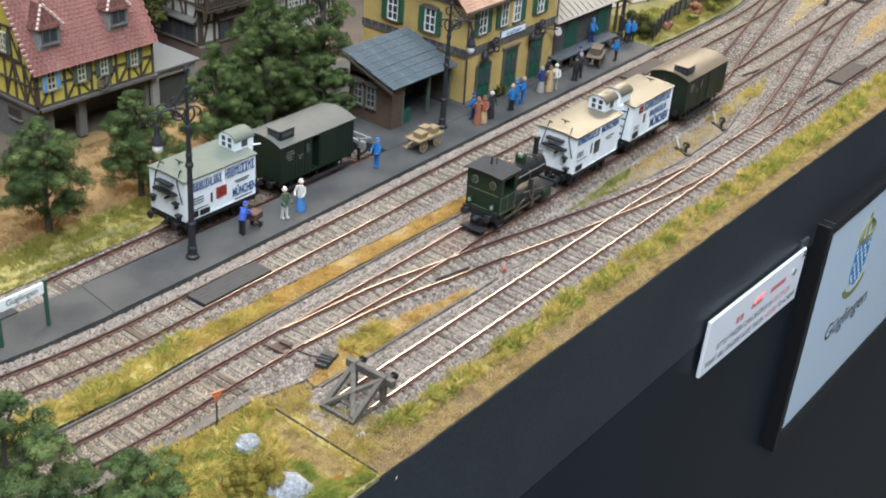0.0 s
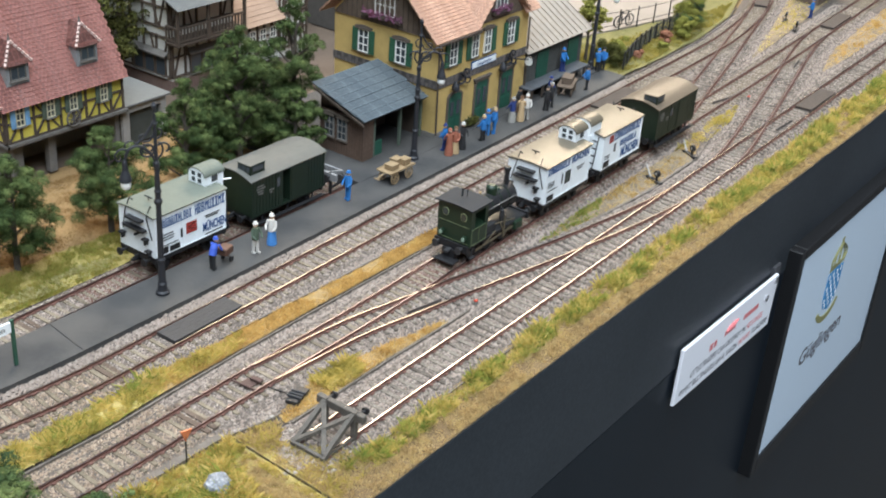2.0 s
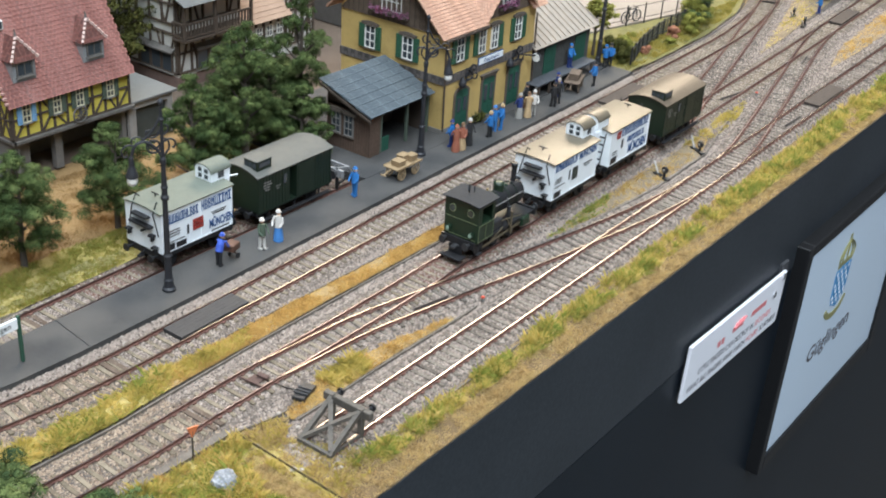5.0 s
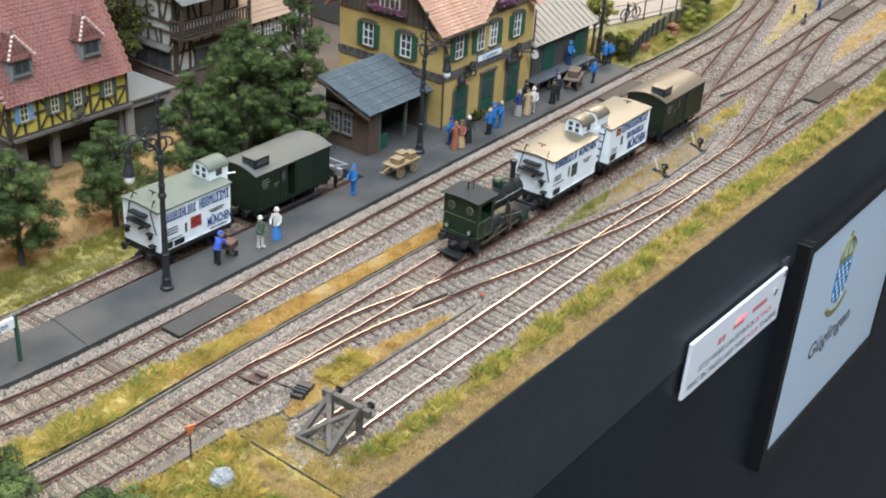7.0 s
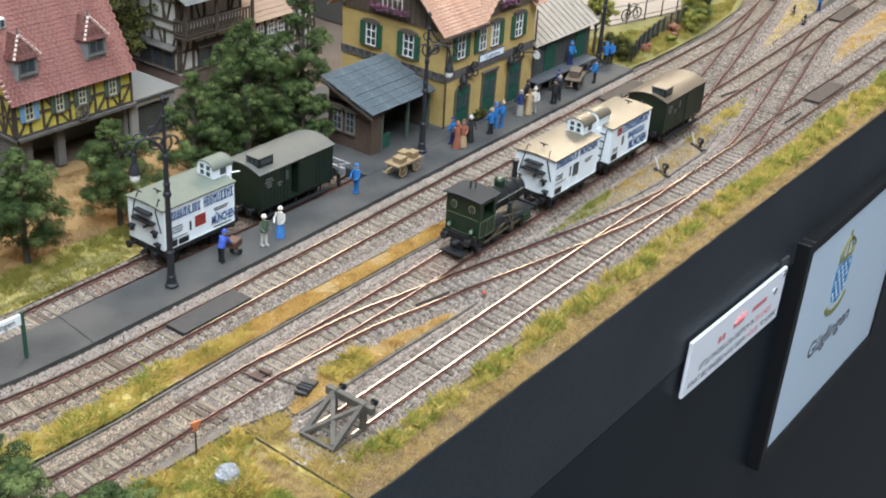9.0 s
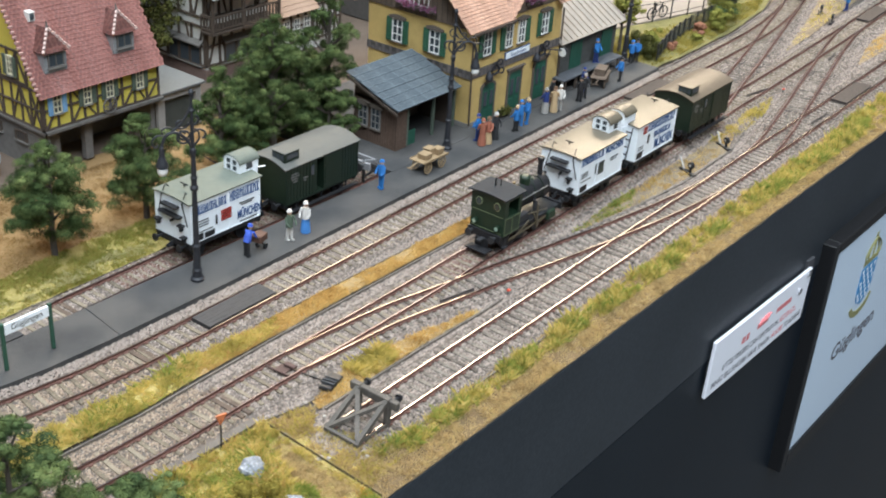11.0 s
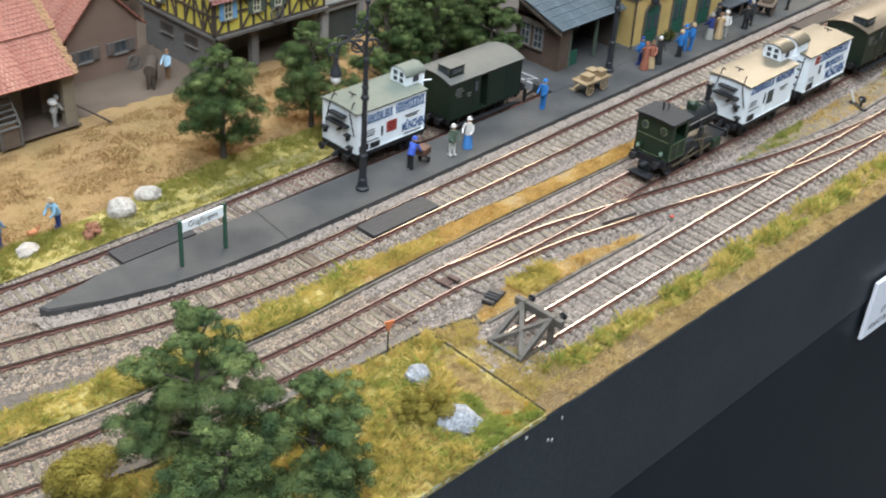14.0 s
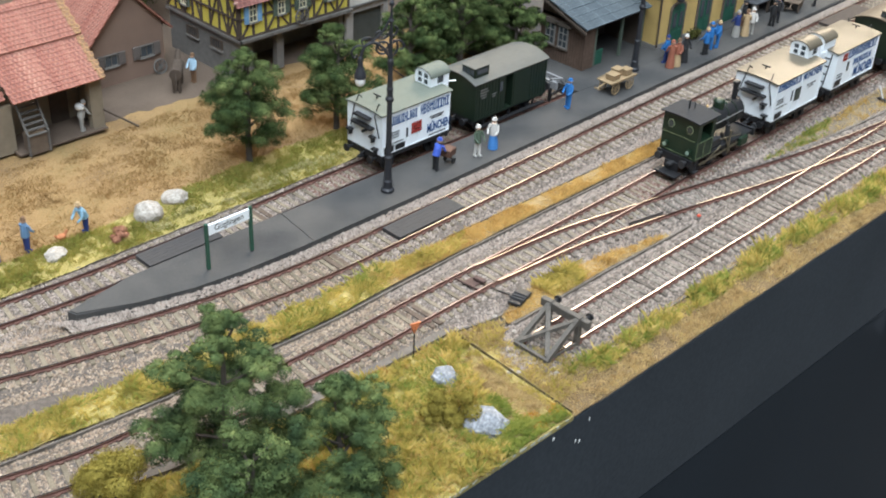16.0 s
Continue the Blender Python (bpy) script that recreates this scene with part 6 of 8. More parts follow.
# wall lanterns and the clock on scrolled brackets
for x in (2.4, 7.8):
    def wrought(pts, r):
        xy, d = spline(pts, 0.1)
        return tube(B(), [(x + a, -0.12 - 0.35 * min(1, abs(a)), 3.3 + b) for a, b in xy], r)
    br = part("bracket", leaning(wrought([(0.35, 0.75), (0.2, 0.45), (0.4, 0.15), (0.25, -0.15), (-0.25, -0.2), (-0.75, 0.0), (-0.95, 0.15)], 0.075)), LAMPIRON, st)
    for pts, r in (([(0.35, 0.75), (0.6, 0.7), (0.6, 0.42), (0.4, 0.42)], 0.055), ([(0.3, -0.1), (0.65, -0.2), (0.75, 0.1), (0.52, 0.15)], 0.055), ([(-0.1, -0.2), (-0.3, 0.15), (-0.05, 0.35), (0.1, 0.15), (-0.05, 0.05)], 0.05), ([(0.2, 0.45), (-0.1, 0.6), (-0.2, 0.4)], 0.045)):
        part("scroll", leaning(wrought(pts, r)), LAMPIRON, br)
    part("lantern", leaning(lathe(B(), [(0.06, 3.62), (0.13, 3.5), (0.24, 3.3), (0.27, 3.12), (0.2, 2.98), (0.04, 2.92)], 12, (x - 0.98, -0.48, 0))), LAMPIRON, br)
clk = B()
rod(clk, (9.6, -0.75, 3.05), (9.72, -0.75, 3.05), 0.36, seg=20), rod(clk, (9.1, -0.1, 3.2), (9.66, -0.75, 3.2), 0.05)
clk = part("clock", leaning(clk), LAMPIRON, st, "round clock on an iron bracket")
bm = B()
rod(bm, (9.585, -0.75, 3.05), (9.6, -0.75, 3.05), 0.3, seg=20)
part("dial", leaning(bm), CREAM, clk)

# porch with slate roof
po = thing("porch_shed", 22.8, 16.0, 0.35, 0, "brown brick porch shed with a blue grey slate roof", "shed")
bm = B()
box(bm, 0, 0.3, 0, 3.4, 0, 2.9), box(bm, 0.3, 1.0, 0, 0.3, 0, 2.75), box(bm, 0.3, 6.0, 3.1, 3.4, 0, 3.3)
prism(bm, [(0, 2.7), (3.4, 2.7), (3.4, 3.85)], 0, 0, 0.3)
part("wall", bm, BRICK, po, "brown brick wall")
for x in (1.05, 3.6, 5.7):
    bm = B()
    box(bm, x, x + 0.18, 0.02, 0.2, 0, 2.75, 0.02)
    part("post", bm, GREYSHUT, po)
bm = B()
box(bm, 1.0, 6.0, 0.0, 0.2, 2.5, 2.92)
part("lintel", bm, BEAM, po)
# dark sheets added round the inside, in place of the porch's deep shade
bm = B()
box(bm, 0.32, 6.0, 2.95, 3.08, 0, 3.2), box(bm, 5.85, 6.0, 0.3, 2.95, 0, 3.0), box(bm, 0.31, 0.36, 0.3, 2.95, 0, 2.8)
part("lining", bm, BEAM, po, "dark boards added to stand in for the shade inside")
bm = B()
box(bm, 1.23, 1.95, 0.06, 0.14, 0, 0.95, 0.02)
part("half_door", bm, GREENDOOR, po)
roof_slope("roof", po, (-0.5, -0.45, 2.85), (5.75, -0.45, 2.85), (0, 1, 0.35), 4.3, SLATE, 0.62)
bm = B()
prism(bm, [(-0.45, 2.62), (3.6, 4.04), (3.6, 3.89), (-0.45, 2.47)], 0, -0.52, -0.44)
part("verge_board", bm, BEAM, po)
for y in (2.6, 1.6):
    window(po, -0.02, y, 1.0, 0.7, 1.35, -90, 2, 3, plain("dull_window_paint", (0.17, 0.165, 0.155), 0.7, wear=0.2), None, LINTEL)

# goods shed with ramp
gs = thing("goods_shed", 39.4, 15.35, 0.35, 0, "grey boarded goods shed with a pale sheet roof", "shed")
bm = B()
box(bm, 0, 8.0, 0, 0.2, 0, 3.3), box(bm, 7.8, 8.0, 0.2, 5, 0, 3.3), box(bm, 0, 8.0, 4.8, 5, 0, 4.8)
part("wall", bm, plain("dark_grey_boards", (0.085, 0.085, 0.08), 0.85, wear=0.3), gs)
for i in range(40):
    bm = B()
    box(bm, 0.1 + i * 0.2, 0.12 + i * 0.2, -0.02, 0, 0.8, 3.3)
    part("lath", bm, bpy.data.materials["dark_grey_boards"], gs)
roof_slope("roof", gs, (-0.4, -0.55, 3.35), (8.4, -0.55, 3.35), (0, 1, 0.62), 6.2, BEIGEROOF, 6.2, 0.08)
for i in range(14):
    x = -0.3 + i * 0.66
    bm = B()
    bar(bm, (x, -0.5, 3.49), (x, 4.7, 6.71), 0.07, 0.07)
    part("roof_rib", bm, BEIGEROOF, gs)
for x in (2.4, 6.6):
    bm = B()
    box(bm, x - 0.75, x + 0.75, -0.1, -0.03, 0.85, 2.9, 0.02)
    part("door", bm, GREENDOOR, gs)
bm = B()
box(bm, -0.6, 7.4, -1.15, -0.05, 0.85, 0.97, 0.02)
ramp = part("loading_deck", bm, plain("blue_grey_planks", (0.075, 0.08, 0.09), 0.8, wear=0.35), gs)
for i in range(6):
    bm = B()
    bar(bm, (-0.3 + i * 1.45, -1.05, 0), (-0.3 + i * 1.45, -1.05, 0.85), 0.14)
    part("post", bm, BEAM, ramp)
bm = B()
bar(bm, (-0.6, -1.05, 0.88), (-1.3, -1.05, 0.02), 0.12), bar(bm, (-0.6, -0.3, 0.88), (-1.3, -0.3, 0.02), 0.12)
part("stringer", bm, TIMBER, ramp)


# ---- half-timbered houses ----
def timber_front(parent, at, w, h, mat, rows, cols, braces, t=0.14):
    """Posts, rails and braces on a wall face; local x along, z up, y outwards negative."""
    def one(a, b, wd=t):
        bm = B()
        bar(bm, (a[0], -0.03, a[1]), (b[0], -0.03, b[1]), wd, 0.1)
        part("beam", bm, mat, parent, at=at)
    for i in range(cols + 1):
        x = t / 2 + (w - t) * i / cols
        one((x, 0), (x, h))
    for j in range(rows + 1):
        z = t / 2 + (h - t) * j / rows
        one((0, z), (w, z))
    for x0, z0, x1, z1 in braces:
        one((x0, z0), (x1, z1), t * 0.85)


hs = thing("farmhouse", 6.8, 28.0, -0.1, 0, "yellow half-timbered farmhouse with a red tiled roof", "house")
bm = B()
box(bm, 0, 0.3, 0, 7, 0, 2.7), box(bm, 7.7, 8.0, 0.4, 7, 0, 2.7), box(bm, 0.3, 7.7, 5.6, 5.9, 0, 2.7), box(bm, 0.3, 7.7, 6.7, 7, 0, 2.7)
box(bm, 0.3, 1.2, 0.4, 0.7, 0, 2.7), box(bm, 2.9, 3.4, 0.4, 0.8, 0, 2.6)
box(bm, 0.3, 7.7, 3.0, 3.2, 0, 2.7)
part("ground_floor", bm, plain("dim_grey_render", (0.15, 0.14, 0.13), 0.9, wear=0.3), hs, "grey rendered ground floor with open barn bays")
bm = B()
box(bm, -0.05, 8.05, -0.05, 7.05, 2.7, 5.05)
prism(bm, [(-0.05, 5.05), (7.05, 5.05), (3.5, 11.0)], 0, -0.05, 8.05)
part("upper_floor", bm, YELLOW, hs, "yellow plaster infill")
bm = B()
box(bm, -0.2, 8.2, -0.3, 0.1, 2.5, 2.72, 0.03), box(bm, -0.2, 0.0, -0.3, 7.1, 2.5, 2.72, 0.03)
part("sill_beam", bm, TIMBER, hs)
timber_front(hs, put(-0.05, -0.05, 2.7), 8.1, 2.35, BEAM, 2, 9, [(0.15, 0.1, 0.85, 1.1), (1.9, 0.1, 2.6, 1.1), (2.7, 1.1, 3.5, 0.1), (5.5, 0.1, 6.2, 1.1), (6.4, 1.1, 7.0, 0.1), (7.2, 0.1, 7.95, 1.1), (1.8, 2.2, 2.5, 1.2), (4.6, 0.1, 5.3, 1.1)])
timber_front(hs, put(-0.05, 7.05, 2.7, 0, 0, -90), 7.1, 2.35, BEAM, 2, 8, [(0.1, 0.1, 0.9, 1.1), (0.9, 1.1, 1.7, 0.1), (1.9, 0.1, 2.6, 2.2), (2.7, 2.2, 3.5, 0.1), (4.4, 0.1, 5.2, 2.2), (5.3, 2.2, 6.1, 0.1), (6.2, 0.1, 7.0, 2.2), (6.2, 2.2, 7.0, 0.1)])
timber_front(hs, put(-0.05, 6.0, 5.05, 0, 0, -90), 5.0, 1.9, BEAM, 1, 6, [(0.1, 0.1, 0.9, 1.8), (0.9, 1.8, 1.7, 0.1), (3.4, 0.1, 4.1, 1.8), (4.1, 1.8, 4.9, 0.1)])
up = (0, 1, 1.7)
roof_slope("roof", hs, (-0.45, -0.5, 4.79), (8.15, -0.5, 4.79), up, 7.9, FARMTILE, 0.25)
roof_slope("roof", hs, (-0.45, 7.42, 4.92), (8.15, 7.42, 4.92), (0, -1, 1.7), 7.75, FARMTILE, 0.3)
ridge = B()
rod(ridge, (-0.55, 3.5, 11.55), (8.55, 3.5, 11.55), 0.16)
part("ridge_tile", ridge, FARMTILE, hs)
caps = B()
for i in range(27):
    k = i / 26
    box(caps, -0.56, -0.32, -0.42 + 3.9 * k - 0.02, -0.42 + 3.9 * k + 0.1, 5.0 + 6.6 * k, 5.12 + 6.6 * k)
part("verge_tile", caps, plain("mortar_red", (0.45, 0.27, 0.23), 0.85), hs)
for x, z in ((1.15, 5.9), (5.8, 5.95)):
    dm = B()
    yb = (z - 4.92) / 1.7 - 0.5
    box(dm, x - 0.72, x + 0.72, yb, yb + 1.6, z, z + 1.25)
    dm = part("dormer", dm, plain("pale_grey_boards", (0.24, 0.245, 0.25), 0.8, wear=0.25), hs, "grey boarded dormer with hipped tiled roof")
    window(dm, x, yb - 0.01, z + 0.3, 1.0, 0.78, 0, 2, 1, TIMBER, None, None)
    for sgn in (-1, 1):
        bm = B()
        v = [bm.verts.new(p) for p in ((x + sgn * 0.85, yb - 0.2, z + 1.15), (x, yb + 0.45, z + 2.3), (x, yb + 2.0, z + 2.3), (x + sgn * 0.85, yb + 1.2, z + 1.15))]
        bm.faces.new(v)
        bmesh.ops.solidify(bm, geom=bm.faces[:], thickness=0.08)
        part("dormer_roof", bm, FARMTILE, dm)
    bm = B()
    v = [bm.verts.new(p) for p in ((x - 0.85, yb - 0.2, z + 1.15), (x + 0.85, yb - 0.2, z + 1.15), (x, yb + 0.45, z + 2.3))]
    bm.faces.new(v)
    bmesh.ops.solidify(bm, geom=bm.faces[:], thickness=0.08)
    part("dormer_roof", bm, FARMTILE, dm)
    pale = plain("mortar_pale", (0.5, 0.36, 0.32), 0.85)
    for sgn in (-1, 1):
        for i in range(6):  # hip tiles bedded in pale mortar
            k0, k1 = i / 6, (i + 0.8) / 6
            bm = B()
            bar(bm, (x + sgn * 0.85 * (1 - k0), yb - 0.2 + 0.65 * k0, z + 1.24 + 1.16 * k0), (x + sgn * 0.85 * (1 - k1), yb - 0.2 + 0.65 * k1, z + 1.21 + 1.16 * k1), 0.13)
            part("hip_tile", bm, pale, dm)
    bm = B()
    rod(bm, (x, yb + 0.5, z + 2.3), (x, yb + 0.5, z + 2.75), 0.09, 0.02)
    part("finial", bm, TIMBER, dm)
sk = B()
box(sk, 0.72, 1.12, 1.5, 1.95, 8.42, 8.95, 0.02)
sk = part("roof_light", sk, CREAM, hs)
bm = B()
box(bm, 0.79, 1.05, 1.48, 1.51, 8.5, 8.87)
part("pane", bm, PANE, sk)
for x, w_, sh in ((0.85, 0.56, BLUESHUT), (2.85, 0.54, GREYSHUT), (4.4, 0.54, GREYSHUT), (6.55, 0.54, GREYSHUT)):
    window(hs, x, -0.12, 3.62, w_, 1.12, 0, 2, 3, DULLCREAM, sh, None)
for y, z in ((5.1, 3.35), (2.4, 5.4), (5.0, 5.4)):
    window(hs, -0.12, y, z, 0.55, 1.1, -90, 2, 3, DULLCREAM, GREYSHUT, None)
for y in (4.6, 2.2):
    window(hs, -0.02, y, 1.5, 1.1, 0.6, -90, 5, 1, BEAM, None, None)
wl = thing("farm_wheel_ornament", 11.0, 27.62, 2.62, 0, "grey wooden wheel leaning on the farmhouse beam", "cart wheel")
bm = tube(B(), [(0.42 * math.cos(math.tau * i / 20), 0, 0.45 + 0.42 * math.sin(math.tau * i / 20)) for i in range(20)], 0.045, 6, True)
part("rim", bm, TIMBER, wl)
wl.scale = (1.1, 1.1, 1.1)
for i in range(5):
    bm = B()
    a = math.pi * i / 5
    bar(bm, (-0.4 * math.cos(a), 0, 0.45 - 0.4 * math.sin(a)), (0.4 * math.cos(a), 0, 0.45 + 0.4 * math.sin(a)), 0.04)
    part("spoke", bm, TIMBER, wl)
ga = thing("lean_to_shed", 14.85, 28.1, -0.1, 0, "grey lean-to shed with a flat roof", "shed")
bm = B()
box(bm, 0, 0.5, 0, 0.25, 0, 2.6), box(bm, 3.0, 3.4, 0, 0.25, 0, 2.6), box(bm, 0.5, 3.0, 0, 0.25, 2.2, 2.6), box(bm, 3.15, 3.4, 0.25, 5, 0, 2.6), box(bm, 0, 3.4, 4.8, 5, 0, 2.6)
part("wall", bm, plain("pale_grey_render", (0.27, 0.255, 0.24), 0.9, wear=0.2), ga)
bm = B()
box(bm, 0.5, 3.0, 0.3, 0.38, 0, 2.2)
part("door", bm, plain("dark_grey_door", (0.05, 0.055, 0.05), 0.8), ga)
bm = B()
box(bm, -0.1, 3.65, -0.2, 5.1, 2.62, 2.78, 0.02)
part("roof", bm, FLATROOF, ga)

# tall half-timbered house with gallery
bh = thing("half_timbered_house", 23.5, 33.4, -1.8, 0, "tall white half-timbered house with a wooden gallery", "house")
bm = B()
box(bm, 0, 5.8, 0, 9, 0, 11.5)
part("wall", bm, LIME, bh, "white plaster infill")
bm = B()
box(bm, 0.02, 5.82, -0.06, 0.0, 0, 2.4), box(bm, -0.06, 0, -0.06, 9, 0, 2.4)
part("plinth", bm, plain("brown_plinth", (0.15, 0.10, 0.085), 0.9), bh)
for z0 in (2.6, 6.0, 9.0):
    timber_front(bh, put(0, -0.02, z0), 5.8, 2.9, BEAM, 2, 5, [(0.2, 0.1, 1.0, 2.8), (1.1, 2.8, 1.9, 0.1), (4.8, 0.1, 5.6, 2.8)], 0.17)
    timber_front(bh, put(-0.02, 9, z0, 0, 0, -90), 9, 2.9, BEAM, 2, 7, [(0.2, 0.1, 1.0, 2.8), (2.1, 2.8, 2.9, 0.1), (4.1, 0.1, 4.9, 2.8), (7.1, 2.8, 7.9, 0.1), (8.0, 0.1, 8.8, 2.8)], 0.17)
for x in (2.1, 3.2, 4.3):
    window(bh, x, -0.1, 2.65, 1.05, 1.35, 0, 1, 1, BEAM)
for y in (3.1, 2.0, 0.9):
    window(bh, -0.1, y, 2.65, 1.0, 1.35, -90, 1, 1, BEAM)
bm = B()
prism(bm, [(-0.45, 4.2), (0.05, 4.5), (0.05, 4.4), (-0.45, 4.1)], 0, 1.4, 5.1)
part("pent_roof", bm, TIMBER, bh)
bm = B()
prism(bm, [(-0.45, 4.2), (0.05, 4.5), (0.05, 4.4), (-0.45, 4.1)], 1, 0.2, 3.8)
part("pent_roof", bm, TIMBER, bh)
gal = B()
box(gal, -0.5, 5.8, -1.3, 0, 5.2, 5.4, 0.03)
gal = part("gallery", gal, BEAM, bh)
for a, b in (((-0.45, -1.25), (5.7, -1.25)), ((-0.45, -1.25), (-0.45, -0.1))):
    bm = B()
    bar(bm, (*a, 6.45), (*b, 6.45), 0.12), bar(bm, (*a, 5.55), (*b, 5.55), 0.1)
    part("rail", bm, BEAM, gal)
    n = int(math.hypot(b[0] - a[0], b[1] - a[1]) / 0.28)
    for i in range(n + 1):
        k = i / n
        p = (a[0] + (b[0] - a[0]) * k, a[1] + (b[1] - a[1]) * k)
        bm = B()
        bar(bm, (*p, 5.5), (*p, 6.45), 0.09)
        part("baluster", bm, BEAM, gal)
for p in ((-0.45, -1.25), (2.3, -1.25), (5.7, -1.25)):
    bm = B()
    bar(bm, (*p, 5.25), (*p, 8.0), 0.18)
    part("post", bm, BEAM, gal)
bm = B()
prism(bm, [(-1.5, 7.95), (0.05, 8.6), (0.05, 8.45), (-1.7, 7.8)], 0, -0.8, 6.0)
part("gallery_roof", bm, FLATROOF, bh)
bm = B()
prism(bm, [(-0.4, 11.3), (9.4, 11.3), (4.5, 17)], 0, -0.5, 6.2)
part("roof", bm, plain("brown_roof", (0.2, 0.13, 0.1), 0.85), bh)

# small house with a pale brown roof behind the trees, and a dark barn
nh = thing("cottage", 29.4, 33.5, -0.1, 0, "white half-timbered cottage with a pale brown roof", "house")
bm = B()
box(bm, 0, 4.7, 0, 6, 0, 3.3), box(bm, 4.7, 7.4, -0.3, 6, 0, 6.5)
part("wall", bm, LIME, nh)
timber_front(nh, put(0, -0.02, 0.7), 4.7, 2.5, BEAM, 2, 6, [(0.2, 0.1, 0.8, 2.4), (3.8, 2.4, 4.5, 0.1)], 0.17)
for z0 in (0.7, 3.5):
    timber_front(nh, put(4.7, -0.32, z0), 2.7, 2.7, BEAM, 2, 4, [(0.2, 0.1, 0.8, 2.6), (1.9, 2.6, 2.5, 0.1)], 0.17)
    timber_front(nh, put(4.68, 3, z0, 0, 0, -90), 3.2, 2.7, BEAM, 2, 4, [(0.2, 0.1, 0.8, 2.6)], 0.17)
for i in range(4):
    window(nh, 0.75 + i * 1.05, -0.1, 1.75, 0.62, 0.85, 0, 2, 2, CREAM)
roof_slope("roof", nh, (-0.1, -0.7, 3.15), (4.66, -0.7, 3.15), (0, 1, 0.95), 5.2, plain("pale_brown_roof", (0.36, 0.24, 0.17), 0.85, wear=0.15), 0.4)
roof_slope("roof", nh, (-0.1, 6.7, 3.15), (4.66, 6.7, 3.15), (0, -1, 0.95), 5.2, bpy.data.materials["pale_brown_roof"], 0.4)
db = thing("barn", 42, 34, -0.1, 0, "dark grey timber barn behind the station", "barn")
bm = B()
box(bm, 0, 9, 0, 7, 0, 6)
part("wall", bm, plain("dark_barn_boards", (0.07, 0.065, 0.06), 0.9), db)
roof_slope("roof", db, (-0.5, -0.5, 5.8), (9.5, -0.5, 5.8), (0, 1, 0.9), 5.6, plain("grey_barn_roof", (0.17, 0.16, 0.15), 0.85), 0.4)
roof_slope("roof", db, (-0.5, 7.5, 5.8), (9.5, 7.5, 5.8), (0, -1, 0.9), 5.6, bpy.data.materials["grey_barn_roof"], 0.4)

# farm buildings at the field's end
cs = thing("cart_shed", -12.0, 27.9, -0.1, 0, "open fronted farm shed with a mossy red tiled roof", "shed")
FARM = plain("sandy_render", (0.215, 0.175, 0.125), 0.9, wear=0.2)
bm = B()
box(bm, 0, 5.2, 0.6, 0.9, 0, 2.6), box(bm, 9.3, 10.0, 0.2, 0.6, 0, 2.8), box(bm, 9.7, 10.0, 0.6, 6, 0, 3.0), box(bm, 5.2, 9.7, 2.2, 2.5, 0, 2.8), box(bm, 0, 10, 6, 6.3, 0, 2.8)
part("wall", bm, FARM, cs)
bm = B()
box(bm, 8.0, 9.0, 2.1, 2.21, 0, 2.1)
part("doorway", bm, BEAM, cs)
bm = B()
box(bm, 3.0, 4.0, 0.5, 0.61, 0, 1.6)
part("door", bm, OAK, cs)
bm = B()
box(bm, 5.0, 10.05, 0.0, 2.2, 0, 0.12, 0.02)
part("step", bm, YARD, cs)
roof_slope("roof", cs, (4.9, -0.35, 3.08), (9.95, -0.35, 3.08), (0, 1, 0.82), 4.8, MOSSTILE, 0.26)
roof_slope("roof", cs, (3.6, 1.65, 4.86), (10.0, 1.65, 4.86), (0, 1, 0.82), 2.4, MOSSTILE, 0.26)
roof_slope("roof", cs, (-1.0, 0.5, 3.0), (4.95, 0.5, 3.0), (0, 1, 0.82), 3.8, MOSSTILE, 0.26)
roof_slope("roof", cs, (-1.0, 7.4, 2.75), (9.95, 7.4, 2.75), (0, -1, 0.85), 5.3, MOSSTILE, 0.32)
MOSSY = tiled("mossy_verge_tiles", [(0.19, 0.085, 0.06), (0.27, 0.16, 0.085), (0.34, 0.25, 0.13)], (1.3, 1.25, 1.1), 0.24, 0.26, gap=0.14, bump=0.3)
roof_slope("verge", cs, (9.68, -0.36, 3.13), (10.02, -0.36, 3.13), (0, 1, 0.82), 2.55, MOSSY, 0.26, 0.16)
roof_slope("verge", cs, (9.66, 1.64, 4.91), (10.06, 1.64, 4.91), (0, 1, 0.82), 2.4, MOSSY, 0.26, 0.16)
bin_ = thing("feed_chute", -6.0, 28.0, -0.1, 0, "grey wooden loading chute in the open shed", "chute")
for x in (-0.55, 0.55):
    bm = B()
    bar(bm, (x, 0.6, 2.7), (x, -0.35, 1.15), 0.1), bar(bm, (x, -0.35, 1.2), (x, -0.35, 0), 0.1)
    part("side_rail", bm, TIMBER, bin_)
for i in range(7):
    bm = B()
    k = i / 6
    bar(bm, (-0.55, 0.6 - 0.95 * k, 2.6 - 1.5 * k), (0.55, 0.6 - 0.95 * k, 2.6 - 1.5 * k), 0.18, 0.05)
    part("slat", bm, TIMBER, bin_)
bm = B()
box(bm, -0.5, 0.5, -0.35, 0.35, 0, 1.1, 0.03)
part("bin", bm, OAK, bin_)

